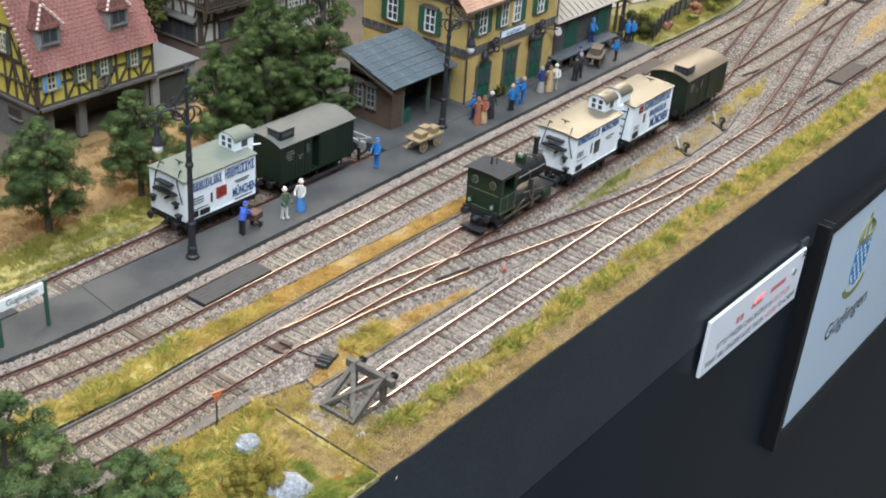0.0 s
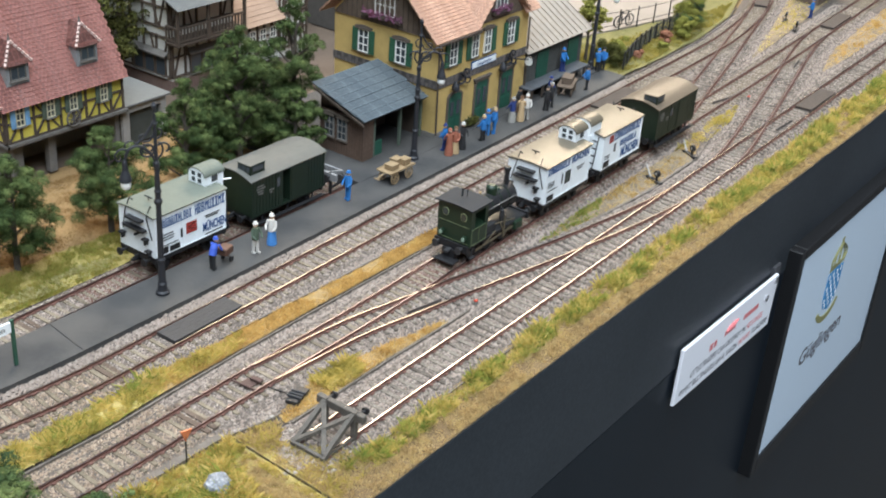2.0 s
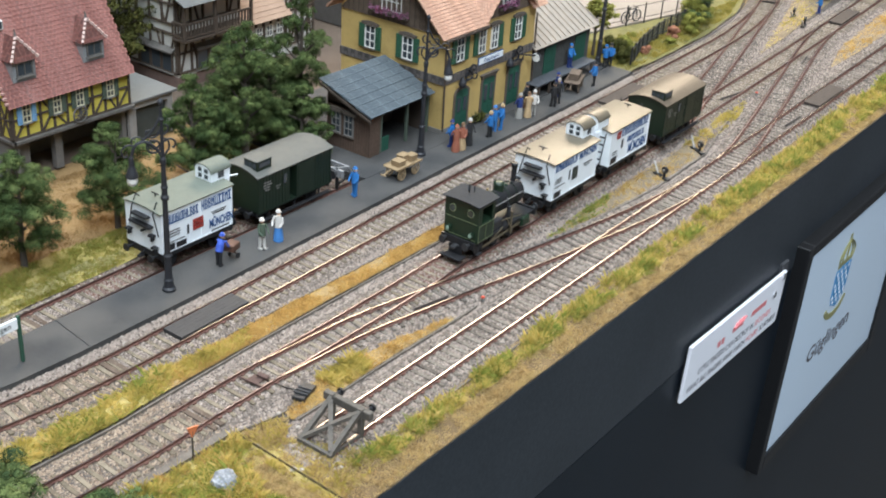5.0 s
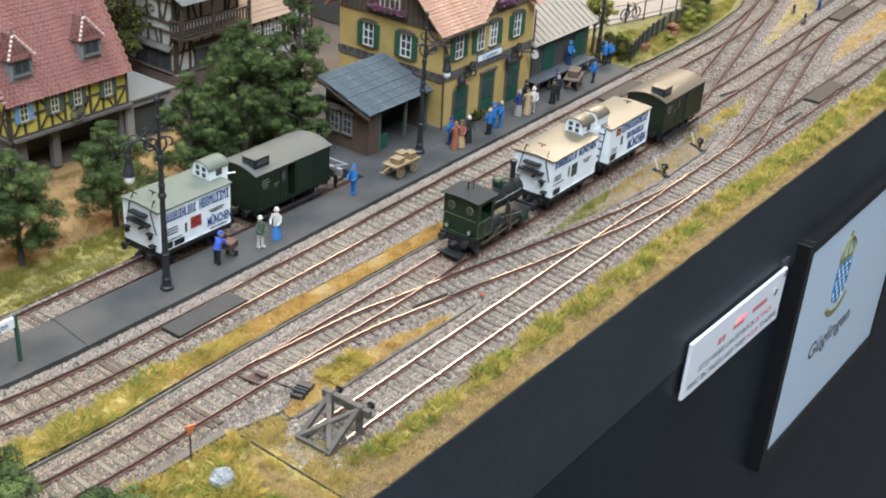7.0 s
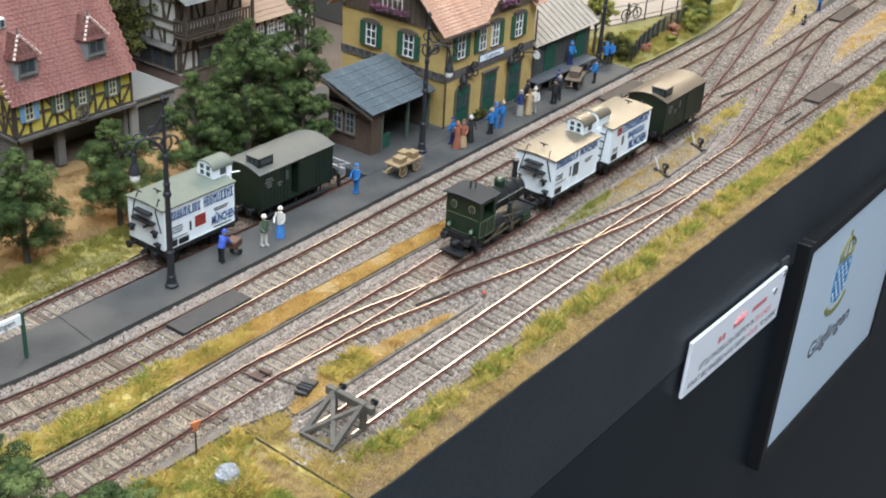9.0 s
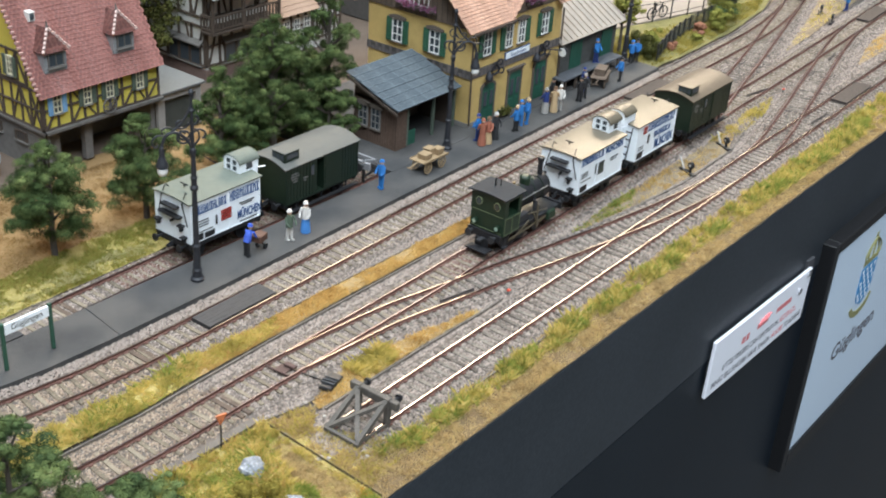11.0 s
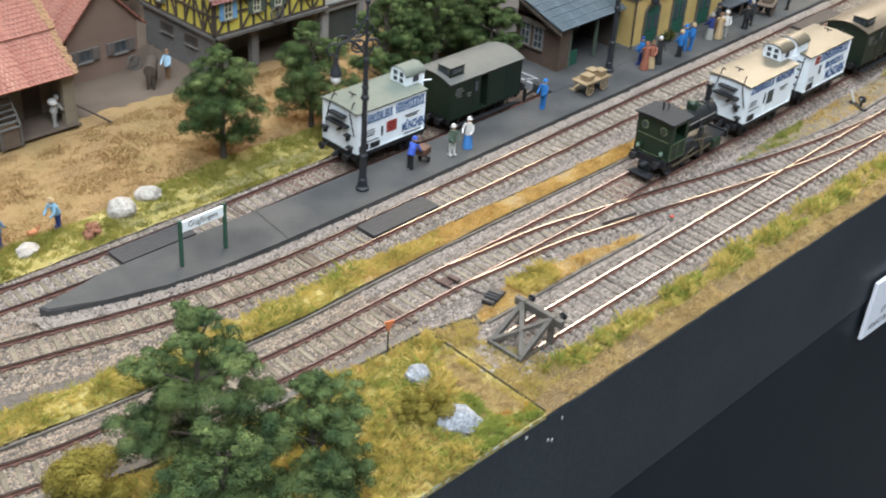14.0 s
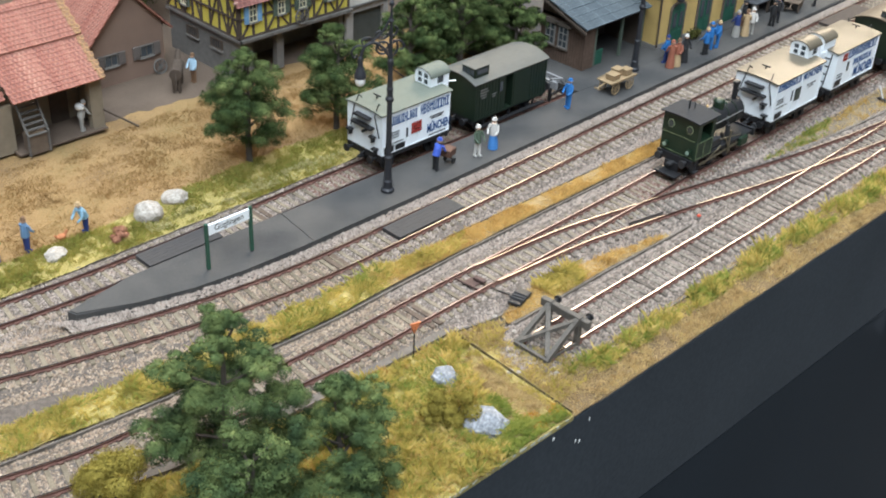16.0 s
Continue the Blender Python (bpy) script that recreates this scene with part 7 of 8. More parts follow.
fb = thing("brown_house", 0.1, 32.4, -0.1, 0, "brown plastered farm house with a tiled gable roof", "house")
bm = B()
prism(bm, [(0, 0), (4.5, 0), (4.5, 3.0), (2.25, 5.4), (0, 3.0)], 1, 0, 8)
part("wall", bm, BROWNWALL, fb)
roof_slope("roof", fb, (-0.5, -0.35, 2.65), (-0.5, 8.3, 2.65), (1, 0, 1.06), 4.1, MOSSTILE, 0.26)
roof_slope("roof", fb, (5.0, -0.35, 2.65), (5.0, 8.3, 2.65), (-1, 0, 1.06), 4.1, MOSSTILE, 0.26)
for x in (1.0, 3.3):
    window(fb, x, -0.02, 1.2, 0.85, 0.7, 0, 2, 1, TIMBER, plain("grey_brown_shutter", (0.12, 0.10, 0.09), 0.8), None)
wheel2 = copy_thing(wl, put(4.1, 32.05, -0.1, -12, 0, 0) @ Matrix.Scale(0.9, 4))
wheel2["label"] = "grey wooden wheel leaning on the brown house"
far = thing("wayside_hut", 82.5, 9.6, -0.2, 0, "brown timber hut beside the far tracks", "hut")
bm = B()
box(bm, 0, 5, 0, 2.6, 0, 2.8)
part("wall", bm, OAK, far)
bm = B()
prism(bm, [(-0.4, 2.7), (3.0, 2.7), (1.3, 4.0)], 0, -0.4, 5.4)
part("roof", bm, SLATE, far)

# ---- garden fence, bicycle, retaining wall ----
fn = thing("garden_fence", 0, 0, -0.1, 0, "dark iron and mesh fence along the station garden", "fence")
line, _ = spline([(51.3, 13.6), (55, 14.6), (60, 15.4), (66, 15.6), (72, 16.6)], 1.3)
for x, y in line:
    bm = B()
    rod(bm, (x, y, 0), (x, y, 1.5), 0.06, seg=6)
    part("post", bm, IRON, fn)
for zz in (0.3, 1.3):
    part("rail", tube(B(), [(x, y, zz) for x, y in line], 0.035, 5), IRON, fn)
pale_ = part("paling", box_of(-0.028, 0.028, -0.015, 0.015, 0.05, 1.38), plain("dark_paling", (0.085, 0.088, 0.075), 0.85, wear=0.4), fn, at=put(line[0][0], line[0][1] + 0.05, 0))
for (x0, y0), (x1, y1) in zip(line, line[1:]):
    for k in range(8):
        ob = new("paling", pale_.data)
        ob.parent = fn
        ob.matrix_basis = put(x0 + (x1 - x0) * k / 8, y0 + (y1 - y0) * k / 8 + 0.05, random.uniform(-0.05, 0.02), 0, random.uniform(-1.5, 1.5), math.degrees(math.atan2(y1 - y0, x1 - x0)))
fn2 = thing("road_fence", 0, 0, -0.1, 0, "dark iron post fence along the pale road", "fence")
line, _ = spline([(52, 22.0), (58, 19.6), (64, 17.9), (70, 16.9)], 2.2)
for x, y in line:
    bm = B()
    rod(bm, (x, y, 0), (x, y, 1.8), 0.06, seg=6)
    part("post", bm, IRON, fn2)
for zz in (0.5, 1.6):
    part("wire", tube(B(), [(x, y, zz) for x, y in line], 0.03, 5), IRON, fn2)
bi = thing("bicycle", 61.2, 19.0, 0.02, -15, "small dark bicycle leaning on the road fence", "bicycle")
for x in (-0.55, 0.55):
    bm = tube(B(), [(x + 0.38 * math.cos(math.tau * i / 16), 0, 0.38 + 0.38 * math.sin(math.tau * i / 16)) for i in range(16)], 0.04, 6, True)
    for i in range(4):
        a = math.pi * i / 4
        rod(bm, (x - 0.36 * math.cos(a), 0, 0.38 - 0.36 * math.sin(a)), (x + 0.36 * math.cos(a), 0, 0.38 + 0.36 * math.sin(a)), 0.015, seg=4)
    part("wheel", bm, IRON, bi)
bm = B()
for a, b in (((-0.55, 0.38), (-0.1, 0.4)), ((-0.1, 0.4), (-0.3, 0.95)), ((-0.3, 0.85), (0.35, 0.9)), ((0.35, 0.95), (0.55, 0.38)), ((-0.1, 0.4), (0.35, 0.85)), ((-0.55, 0.38), (-0.28, 0.85))):
    rod(bm, (a[0], 0, a[1]), (b[0], 0, b[1]), 0.035, seg=5)
rod(bm, (0.33, -0.25, 1.0), (0.33, 0.25, 1.0), 0.03), box(bm, -0.42, -0.18, -0.07, 0.07, 0.94, 1.0)
part("frame", bm, IRON, bi)
bi.scale = (1.3, 1.3, 1.3)
bm = B()
prism(bm, [(66.5, 15.9), (73, 17.4), (82, 22.5), (82, 23), (72.8, 18), (66.3, 16.4)], 2, -0.3, 1.6)
part("wall_garden", bm, plain("dark_wall", (0.05, 0.052, 0.055), 0.85))["kind"] = "structure"


# ---- trees and bushes ----
def leaf_heap(centres, radii, n, size, seed, flat=0.85):
    """Small flakes on the lumpy outside of many foamy tufts; also the tuft's outward direction for each flake."""
    g = np.random.default_rng(seed)
    c, r = np.array(centres, float), np.array(radii, float)

    def ball(m):
        d = g.normal(size=(m, 3))
        return d / np.linalg.norm(d, axis=1)[:, None]

    pick = g.choice(len(c), n, p=r**2 / (r**2).sum())
    d = ball(n)
    low = d[:, 2] < -0.5
    d[low, 2] *= -1  # few flakes underneath
    ph = pick[:, None] * np.array([1.7, 2.9, 4.1])
    jag = np.sin(d[:, 0] * 23 + ph[:, 2]) * np.sin(d[:, 1] * 21 + ph[:, 0]) * np.sin(d[:, 2] * 19 + ph[:, 1])
    bumps = 1.1 * jag + np.sin(d[:, 0] * 7 + ph[:, 0]) * np.sin(d[:, 1] * 7 + ph[:, 1]) + 0.8 * np.sin(d[:, 2] * 9 + d[:, 0] * 8 + ph[:, 2]) * np.sin(d[:, 1] * 9 + ph[:, 0])
    p = c[pick] + d * (r[pick] * (1 + 0.13 * bumps - 0.3 * g.uniform(0, 1, n) ** 3 + 0.06 * g.normal(size=n)))[:, None] * np.array([1.08, 1.08, flat])
    nrm = d + 0.35 * ball(n)
    u = np.cross(nrm, ball(n))
    u /= np.linalg.norm(u, axis=1)[:, None] + 1e-6
    w = np.cross(nrm, u)
    w /= np.linalg.norm(w, axis=1)[:, None] + 1e-6
    q = size * g.uniform(0.6, 1.3, (n, 1))
    tri = np.stack([p - u * q - w * q * 0.6, p + u * q - w * q * 0.6, p + w * q * 1.2], 1)
    return tri.reshape(-1, 3), np.arange(3 * n).reshape(-1, 3), d


def crown(name, centres, radii, n, size, seed, mat, parent):
    """A mass of flakes, shaded softly tuft by tuft as foam is."""
    v, f, d = leaf_heap(centres, radii, n, size, seed)
    ob = raw(name, v, f, mat, parent)
    g = np.random.default_rng(seed + 500)
    soft = d * 0.85 + g.normal(0, 0.24, d.shape)
    soft /= np.linalg.norm(soft, axis=1)[:, None]
    ob.data.polygons.foreach_set("use_smooth", [True] * len(ob.data.polygons))
    ob.data.normals_split_custom_set(np.repeat(soft, 3, axis=0).tolist())
    return ob


def tree(x, y, z, high, wide, label, seed, mat, n=22000, size=0.04, bare=0.22, group="deciduous trees", conic=0.0, boughs=15, reach=0.95):
    """Tapered trunk, forked limbs and a crown of leafy clumps with gaps."""
    g = random.Random(seed)
    t = thing("tree", x, y, z, 0, label, "tree", group)
    bm = B()
    rod(bm, (0, 0, -0.2), (g.uniform(-0.1, 0.1), g.uniform(-0.1, 0.1), high * 0.3), 0.03 * high, 0.022 * high, 9)
    rod(bm, (0, 0, high * 0.28), (g.uniform(-0.2, 0.2), g.uniform(-0.2, 0.2), high * 0.85), 0.022 * high, 0.006 * high, 7)
    part("trunk", bm, BARK, t)
    cs, rs = [], []
    k = boughs
    for i in range(k):  # boughs, each a mass of small tufts round the end of a limb
        a = i * 2.4 + g.uniform(-0.5, 0.5)
        f = (i + 0.5) / k
        z0 = high * (bare + 0.08 + (0.86 - bare) * f) + g.uniform(-0.03, 0.03) * high
        oval = math.sin(math.pi * min(1, 0.24 + 0.68 * f)) ** 0.7
        env = wide * (oval * (1 - conic) + conic * (1.1 - f) ** 0.8)
        big = env * g.uniform(0.34, 0.5) * (1.08 if reach < 0.9 else 1)
        d = max(env * g.uniform(0.8, 1.2) * reach - big * 0.75, 0.03 * wide)
        tip = (d * math.cos(a), d * math.sin(a), z0)
        part("limb", rod(B(), (0, 0, max(high * 0.16, z0 - high * 0.13)), tip, 0.010 * high, 0.004 * high, 5), BARK, t)
        cs.append(tip), rs.append(big * 0.7)
        for j in range(12):
            e, w = g.uniform(0, math.tau), g.uniform(-0.6, 1.0)
            c, far = math.sqrt(max(0.0, 1 - w * w)), big * g.uniform(0.75, 1.15)
            cs.append((tip[0] + far * c * math.cos(e) * 1.1, tip[1] + far * c * math.sin(e) * 1.1, tip[2] + far * w * 0.72))
            rs.append(big * g.uniform(0.24, 0.5))
    for j in range(8):
        cs.append((g.uniform(-0.12, 0.12) * wide, g.uniform(-0.12, 0.12) * wide, high * g.uniform(0.88, 0.98))), rs.append(wide * g.uniform(0.09, 0.15))
    crown("crown", cs, rs, n, size, seed, mat, t)
    return t


tree(1.6, 20.4, -0.25, 6.2, 2.2, "round dark green tree on the grass bank", 11, LEAVES, 90000, 0.03, bare=0.04, reach=0.9, boughs=13)
tree(7.5, 20.5, -0.25, 6.0, 2.2, "round dark green tree behind the beer van", 12, LEAVES, 86000, 0.03, bare=0.04, reach=0.9, boughs=13)
tree(13.0, 20.6, -0.2, 7.1, 1.95, "slender dark green tree behind the luggage van", 13, LEAVES, 65000, 0.03, 0.12, conic=0.5)
tree(17.9, 21.4, -0.2, 8.9, 2.35, "broad dark green tree behind the luggage van", 14, LEAVES, 75000, 0.032, 0.08, conic=0.4)
tree(22.7, 21.6, -0.2, 9.5, 2.2, "tall dark green tree beside the porch shed", 15, LEAVES, 75000, 0.032, 0.08, conic=0.3)
tree(19.6, 23.4, -0.2, 7.4, 2.7, "dark green tree standing behind the others", 16, LEAVES, 44000, 0.038, 0.08, conic=0.3)
tree(16.2, 22.2, -0.2, 5.2, 2.1, "dark green tree between two taller ones", 17, LEAVES, 40000, 0.036, 0.08, conic=0.2)
tree(20.9, 22.3, -0.2, 6.9, 2.2, "dark green tree filling the group", 19, LEAVES, 48000, 0.036, 0.05, conic=0.3)
tree(20.4, 19.3, -0.2, 5.0, 1.7, "low dark green tree behind the luggage van", 18, LEAVES, 36000, 0.036, 0.05, conic=0.2)
tree(-13.2, 1.9, -0.3, 7.7, 2.3, "tall blue green tree in the front meadow", 21, PINE, 150000, 0.026, 0.12, "front trees", conic=0.28, boughs=14, reach=1.05)
tree(-11.1, -1.6, -0.3, 5.8, 1.95, "bushy blue green tree in the front meadow", 22, PINE, 110000, 0.026, 0.1, "front trees", conic=0.1, boughs=15, reach=1.0)
tree(-14.6, -1.2, -0.3, 5.4, 2.1, "bushy dark green tree in the front meadow", 23, PINE, 70000, 0.028, 0.1, "front trees", conic=0.3)
tree(51.0, 16.8, -0.1, 5.2, 1.3, "yellow green young tree beside the platform lamp", 31, BUSHGREEN, 5000, 0.075, 0.4)
for i, (x, y, h) in enumerate(((8, 41, 8), (17, 40, 9), (20.5, 37, 9), (12, 44, 10), (21.5, 42, 10), (2, 44, 9), (-6, 42, 8))):
    tree(x, y, -0.1, h, 3.0, "olive green tree behind the farm houses", 40 + i, DARKOLIVE, 9000, 0.10, 0.1, "background trees")

tree(5.9, 36.4, -0.1, 5.6, 0.95, "dark narrow tree between two farm houses", 51, LEAVES, 14000, 0.05, 0.04, "background trees", boughs=12)
tree(6.0, 39.6, -0.1, 6.4, 1.0, "dark narrow tree behind the farm houses", 52, LEAVES, 12000, 0.05, 0.04, "background trees", boughs=12)


def bush(x, y, z, r, h, mat, label, seed, n=12000, size=0.03):
    b = thing("bush", x, y, z, 0, label, "bush", "bushes")
    g = random.Random(seed)
    bm = B()
    for i in range(5):
        a = i * 1.3
        rod(bm, (0, 0, -0.1), (0.5 * r * math.cos(a), 0.5 * r * math.sin(a), h * 0.6), 0.04, 0.015, 5)
    part("stems", bm, BARK, b)
    cs = [(g.uniform(-0.7, 0.7) * r, g.uniform(-0.7, 0.7) * r, h * g.uniform(0.15, 0.9)) for _ in range(14)]
    crown("foliage", cs, [r * g.uniform(0.25, 0.45) for _ in cs], n, size, seed, mat, b)


bush(-4.95, -0.75, -0.25, 0.85, 1.35, OLIVE, "olive yellow bush beside a boulder", 1)
bush(-5.5, -0.3, -0.25, 0.5, 0.7, OLIVE, "olive yellow bush in the meadow", 2)
bush(-16.3, 3.9, -0.25, 1.25, 1.75, OLIVE, "yellow olive bush beside the running track", 3, 22000)
bush(-7.4, 18.3, -0.2, 0.5, 0.4, PINKBUSH, "reddish brown low bush on the bank", 4, 3000)
for i, (x, y, r, h, m, lab) in enumerate(((51.8, 14.6, 1.0, 1.6, DARKOLIVE, "dull olive bush at the platform end"), (53.6, 15.4, 1.0, 1.7, BUSHGREEN, "yellow green bush in the garden"), (54.9, 14.3, 0.45, 0.6, PINKBUSH, "pink low bush in the garden"), (60.7, 14.6, 0.6, 0.9, PINKBUSH, "pink brown bush by the curve"), (62.8, 14.0, 0.9, 1.9, BUSHGREEN, "light green bush by the curve"), (64.3, 14.6, 1.1, 1.6, PINE, "dark green bush by the curve"), (66.0, 14.9, 1.2, 3.0, BUSHGREEN, "tall yellow green bush by the wall"), (58.6, 13.8, 0.5, 0.6, BUSHGREEN, "low green bush in the garden"), (52.6, 15.9, 1.0, 1.3, DARKOLIVE, "dull olive bush beside the fence"), (65.2, 15.6, 1.2, 2.4, BUSHGREEN, "tall olive bush by the road"), (67.4, 15.6, 1.0, 1.8, PINE, "dark green bush by the road"))):
    bush(x, y, -0.15, r, h, m, lab, 60 + i)


def boulder(x, y, z, sx, sy, sz, mat, label, seed):
    bm = B()
    bmesh.ops.create_icosphere(bm, subdivisions=3, radius=1)
    for v in bm.verts:
        k = 1 + 0.22 * noise.noise(v.co * 1.3 + Vector((seed, 0, 0))) + 0.12 * noise.noise(v.co * 4 + Vector((0, seed, 0)))
        v.co = Vector((v.co.x * sx, v.co.y * sy, v.co.z * sz)) * k
    ob = part("boulder", bm, mat, None, at=put(x, y, z, 0, 0, seed * 40))
    return tagged(ob, label, "boulder", "boulders")


boulder(-4.3, -1.75, -0.06, 0.74, 0.86, 0.45, ROCK, "large grey boulder lying in the meadow", 1)
boulder(-3.6, 1.05, -0.04, 0.6, 0.52, 0.48, ROCK, "small grey boulder lying in the meadow", 2)
boulder(-5.3, 19.0, 0.0, 0.75, 0.6, 0.62, PALEROCK, "pale boulder on the grass bank", 3)
boulder(-3.5, 19.5, -0.05, 0.65, 0.5, 0.42, PALEROCK, "flat pale boulder on the grass bank", 4)
boulder(18.3, 18.9, 0.3, 0.9, 0.6, 0.8, PALEROCK, "pale rock showing between the trees", 6)
boulder(16.6, 18.9, 0.2, 0.7, 0.5, 0.6, PALEROCK, "pale rock showing under the trees", 8)
boulder(-10.2, 18.8, -0.15, 0.6, 0.45, 0.3, PALEROCK, "low pale stone in the grass bank", 5)
for i in range(46):
    a, b = rng.uniform(-1.6, 1.2), rng.uniform(-1.5, 2.9)
    if i < 14:
        boulder(a, b, -0.28, 0.1, 0.09, 0.08, PALEROCK, "small white pebble near the buffer stop", i + 7)

# ---- painted miniature figurines, each one plain mesh ----
SKIN = plain("painted_skin", (0.55, 0.36, 0.26), 0.7)
PAINT = {}


def paint(c):
    if c not in PAINT:
        PAINT[c] = plain("figure_paint", c, 0.7, wear=0.2)
    return PAINT[c]


BL, DB, BK, WH, RD, GN, BR, GR, TN = (0.022, 0.15, 0.41), (0.02, 0.04, 0.16), (0.02, 0.02, 0.022), (0.56, 0.54, 0.51), (0.30, 0.105, 0.065), (0.07, 0.10, 0.07), (0.16, 0.09, 0.05), (0.30, 0.29, 0.27), (0.45, 0.32, 0.18)


def figurine(x, y, z, rz, coat, legs, hat, label, skirt=False, bend=0.0, high=1.75, load=None):
    bm = B()
    mats = [paint(legs), paint(coat), SKIN, paint(hat)]
    def done(k):
        for f in bm.faces:
            if f.index == -1 or f not in seen:
                f.material_index = k
                seen.add(f)
    seen = set()
    q = 1.0 * high / 1.75
    if skirt:
        lathe(bm, [(0.27, 0), (0.25, 0.3), (0.16, 0.95), (0.15, 1.0)], 10)
    else:
        for s in (-1, 1):
            rod(bm, (0.05 * s, s * 0.11, 0), (0, s * 0.09, 0.85), 0.075, 0.105, 7), box(bm, -0.08 + 0.05 * s, 0.17 + 0.05 * s, s * 0.11 - 0.06, s * 0.11 + 0.06, 0, 0.09)
    done(0)
    top = (bend, 0, 1.42 - abs(bend) * 0.35)
    rod(bm, (0, 0, 0.78), (bend * 0.5, 0, 1.12), 0.2, 0.19, 9), rod(bm, (bend * 0.5, 0, 1.1), top, 0.19, 0.14, 9)
    for s in (-1, 1):
        sh = (top[0], s * 0.2, top[2] - 0.05)
        el = (top[0] + 0.12, s * 0.28, top[2] - 0.34)
        rod(bm, sh, el, 0.07, 0.06, 6), rod(bm, el, (el[0] + 0.2, s * 0.2, el[2] - 0.16), 0.06, 0.05, 6)
    done(1)
    bmesh.ops.create_icosphere(bm, subdivisions=2, radius=0.125, matrix=Matrix.Translation((top[0] + bend * 0.15, 0, top[2] + 0.17)))
    done(2)
    lathe(bm, [(0.15, 0), (0.145, 0.03), (0.11, 0.05), (0.10, 0.12), (0.04, 0.15)], 10, (top[0] + bend * 0.15, 0, top[2] + 0.22))
    done(3)
    if load:
        mats.append(paint(load))
        bmesh.ops.create_icosphere(bm, subdivisions=2, radius=0.24, matrix=Matrix.Translation((top[0] - 0.2, 0, top[2] + 0.02)) @ Matrix.Diagonal((1, 1.3, 0.8, 1)))
        done(4)
    bmesh.ops.scale(bm, vec=(q, q, q), verts=bm.verts)
    ob = part("figurine", bm, mats, None, at=put(x, y, z, 0, 0, rz))
    return tagged(ob, label, "figurine", "painted figurines")


P = 0.35
for row in (
    (10.2, 12.6, P, -100, GN, WH, WH, "painted figurine in a dark coat and pale hat", False), (11.45, 12.65, P, 200, WH, (0.06, 0.22, 0.55), WH, "painted figurine with a blue skirt and white cap", True),
    (18.3, 13.3, P, 180, BL, BL, BL, "painted figurine in a blue uniform on the platform", False), (27.9, 13.6, P, 120, BL, DB, DB, "painted figurine in blue beside the station door", False),
    (27.5, 12.95, P, 60, RD, RD, RD, "painted figurine in a red brown dress", True), (28.0, 12.85, P, 200, RD, TN, BR, "painted figurine in a rust coloured dress", True),
    (28.9, 12.95, P, 250, BK, BK, WH, "painted figurine in a long black dress", True), (30.9, 12.75, P, 90, BL, BK, TN, "painted figurine in a blue coat and dark trousers", False),
    (31.9, 13.1, P, 30, BL, BL, BL, "painted figurine in a bright blue uniform", False), (32.5, 12.95, P, 150, BL, BL, TN, "painted figurine in bright blue clothes", False),
    (35.0, 13.2, P, 80, DB, GR, GR, "painted figurine in a grey blue dress", True), (35.6, 12.9, P, 40, TN, TN, BR, "painted figurine in a tan dress", True), (36.2, 12.85, P, 220, WH, GR, WH, "painted figurine in white", False),
    (36.9, 13.9, P, 100, BK, BR, BK, "painted figurine in dark clothes by the door", False), (38.5, 12.7, P, 60, BK, BK, BK, "painted figurine in a black suit", False), (39.4, 12.9, P, 220, BK, BK, GR, "painted figurine in a dark suit and hat", False),
    (40.4, 13.6, P, 300, DB, DB, DB, "painted figurine in navy beside the loading deck", False), (44.3, 12.85, P, 140, BL, BK, BK, "painted figurine in a blue coat by the cart", False),
    (43.9, 14.8, 1.32, 260, BL, DB, BL, "painted figurine in blue on the loading deck", False), (48.4, 14.3, P, 20, BL, BK, BL, "painted figurine in a blue coat at the platform end", False),
    (49.0, 14.2, P, 200, BL, BK, BK, "painted figurine in blue at the platform end", False), (77.9, 8.6, -0.2, 90, BL, DB, BL, "painted figurine in blue by the far tracks", False),
    (4.9, 30.0, -0.1, 200, (0.35, 0.5, 0.62), BR, BR, "painted farmer figurine in a pale blue shirt", False), (-10.9, 20.0, -0.25, 20, (0.12, 0.22, 0.36), DB, BR, "painted child figurine in blue on the bank", False),
):
    figurine(*row)
figurine(7.5, 12.9, P, 15, (0.04, 0.09, 0.42), BK, (0.04, 0.09, 0.42), "painted porter figurine in blue pushing a sack truck", False, 0.3)
figurine(-12.3, 20.1, -0.25, 60, (0.05, 0.16, 0.06), DB, (0.05, 0.16, 0.06), "painted child figurine in green on the bank", False, 0.1, 1.35)
figurine(-8.1, 19.8, -0.25, 190, (0.22, 0.38, 0.5), DB, TN, "painted bent figurine in a pale blue coat", False, 0.25)
figurine(-3.2, 28.4, 0.0, 0, GR, GR, GR, "painted figurine carrying a white sack", False, 0.2, 1.75, WH)
sack = thing("sack_truck", 8.3, 12.95, 0.35, 15, "small brown sack truck with a trunk on the platform", "sack truck")
bm = B()
bar(bm, (-0.35, -0.15, 0.95), (0.35, -0.15, 0.2), 0.06), bar(bm, (-0.35, 0.15, 0.95), (0.35, 0.15, 0.2), 0.06), bar(bm, (0.35, -0.2, 0.2), (0.5, 0.2, 0.2), 0.06)
part("frame", bm, BEAM, sack)
bm = B()
rod(bm, (0.35, -0.28, 0.15), (0.35, -0.2, 0.15), 0.15, seg=12), rod(bm, (0.35, 0.2, 0.15), (0.35, 0.28, 0.15), 0.15, seg=12)
part("wheel", bm, IRON, sack)
bm = B()
box(bm, -0.2, 0.5, -0.3, 0.3, 0.5, 0.9, 0.04)
part("trunk", bm, plain("red_trunk", (0.10, 0.05, 0.034), 0.7), sack, "red brown trunk")
ho = B()
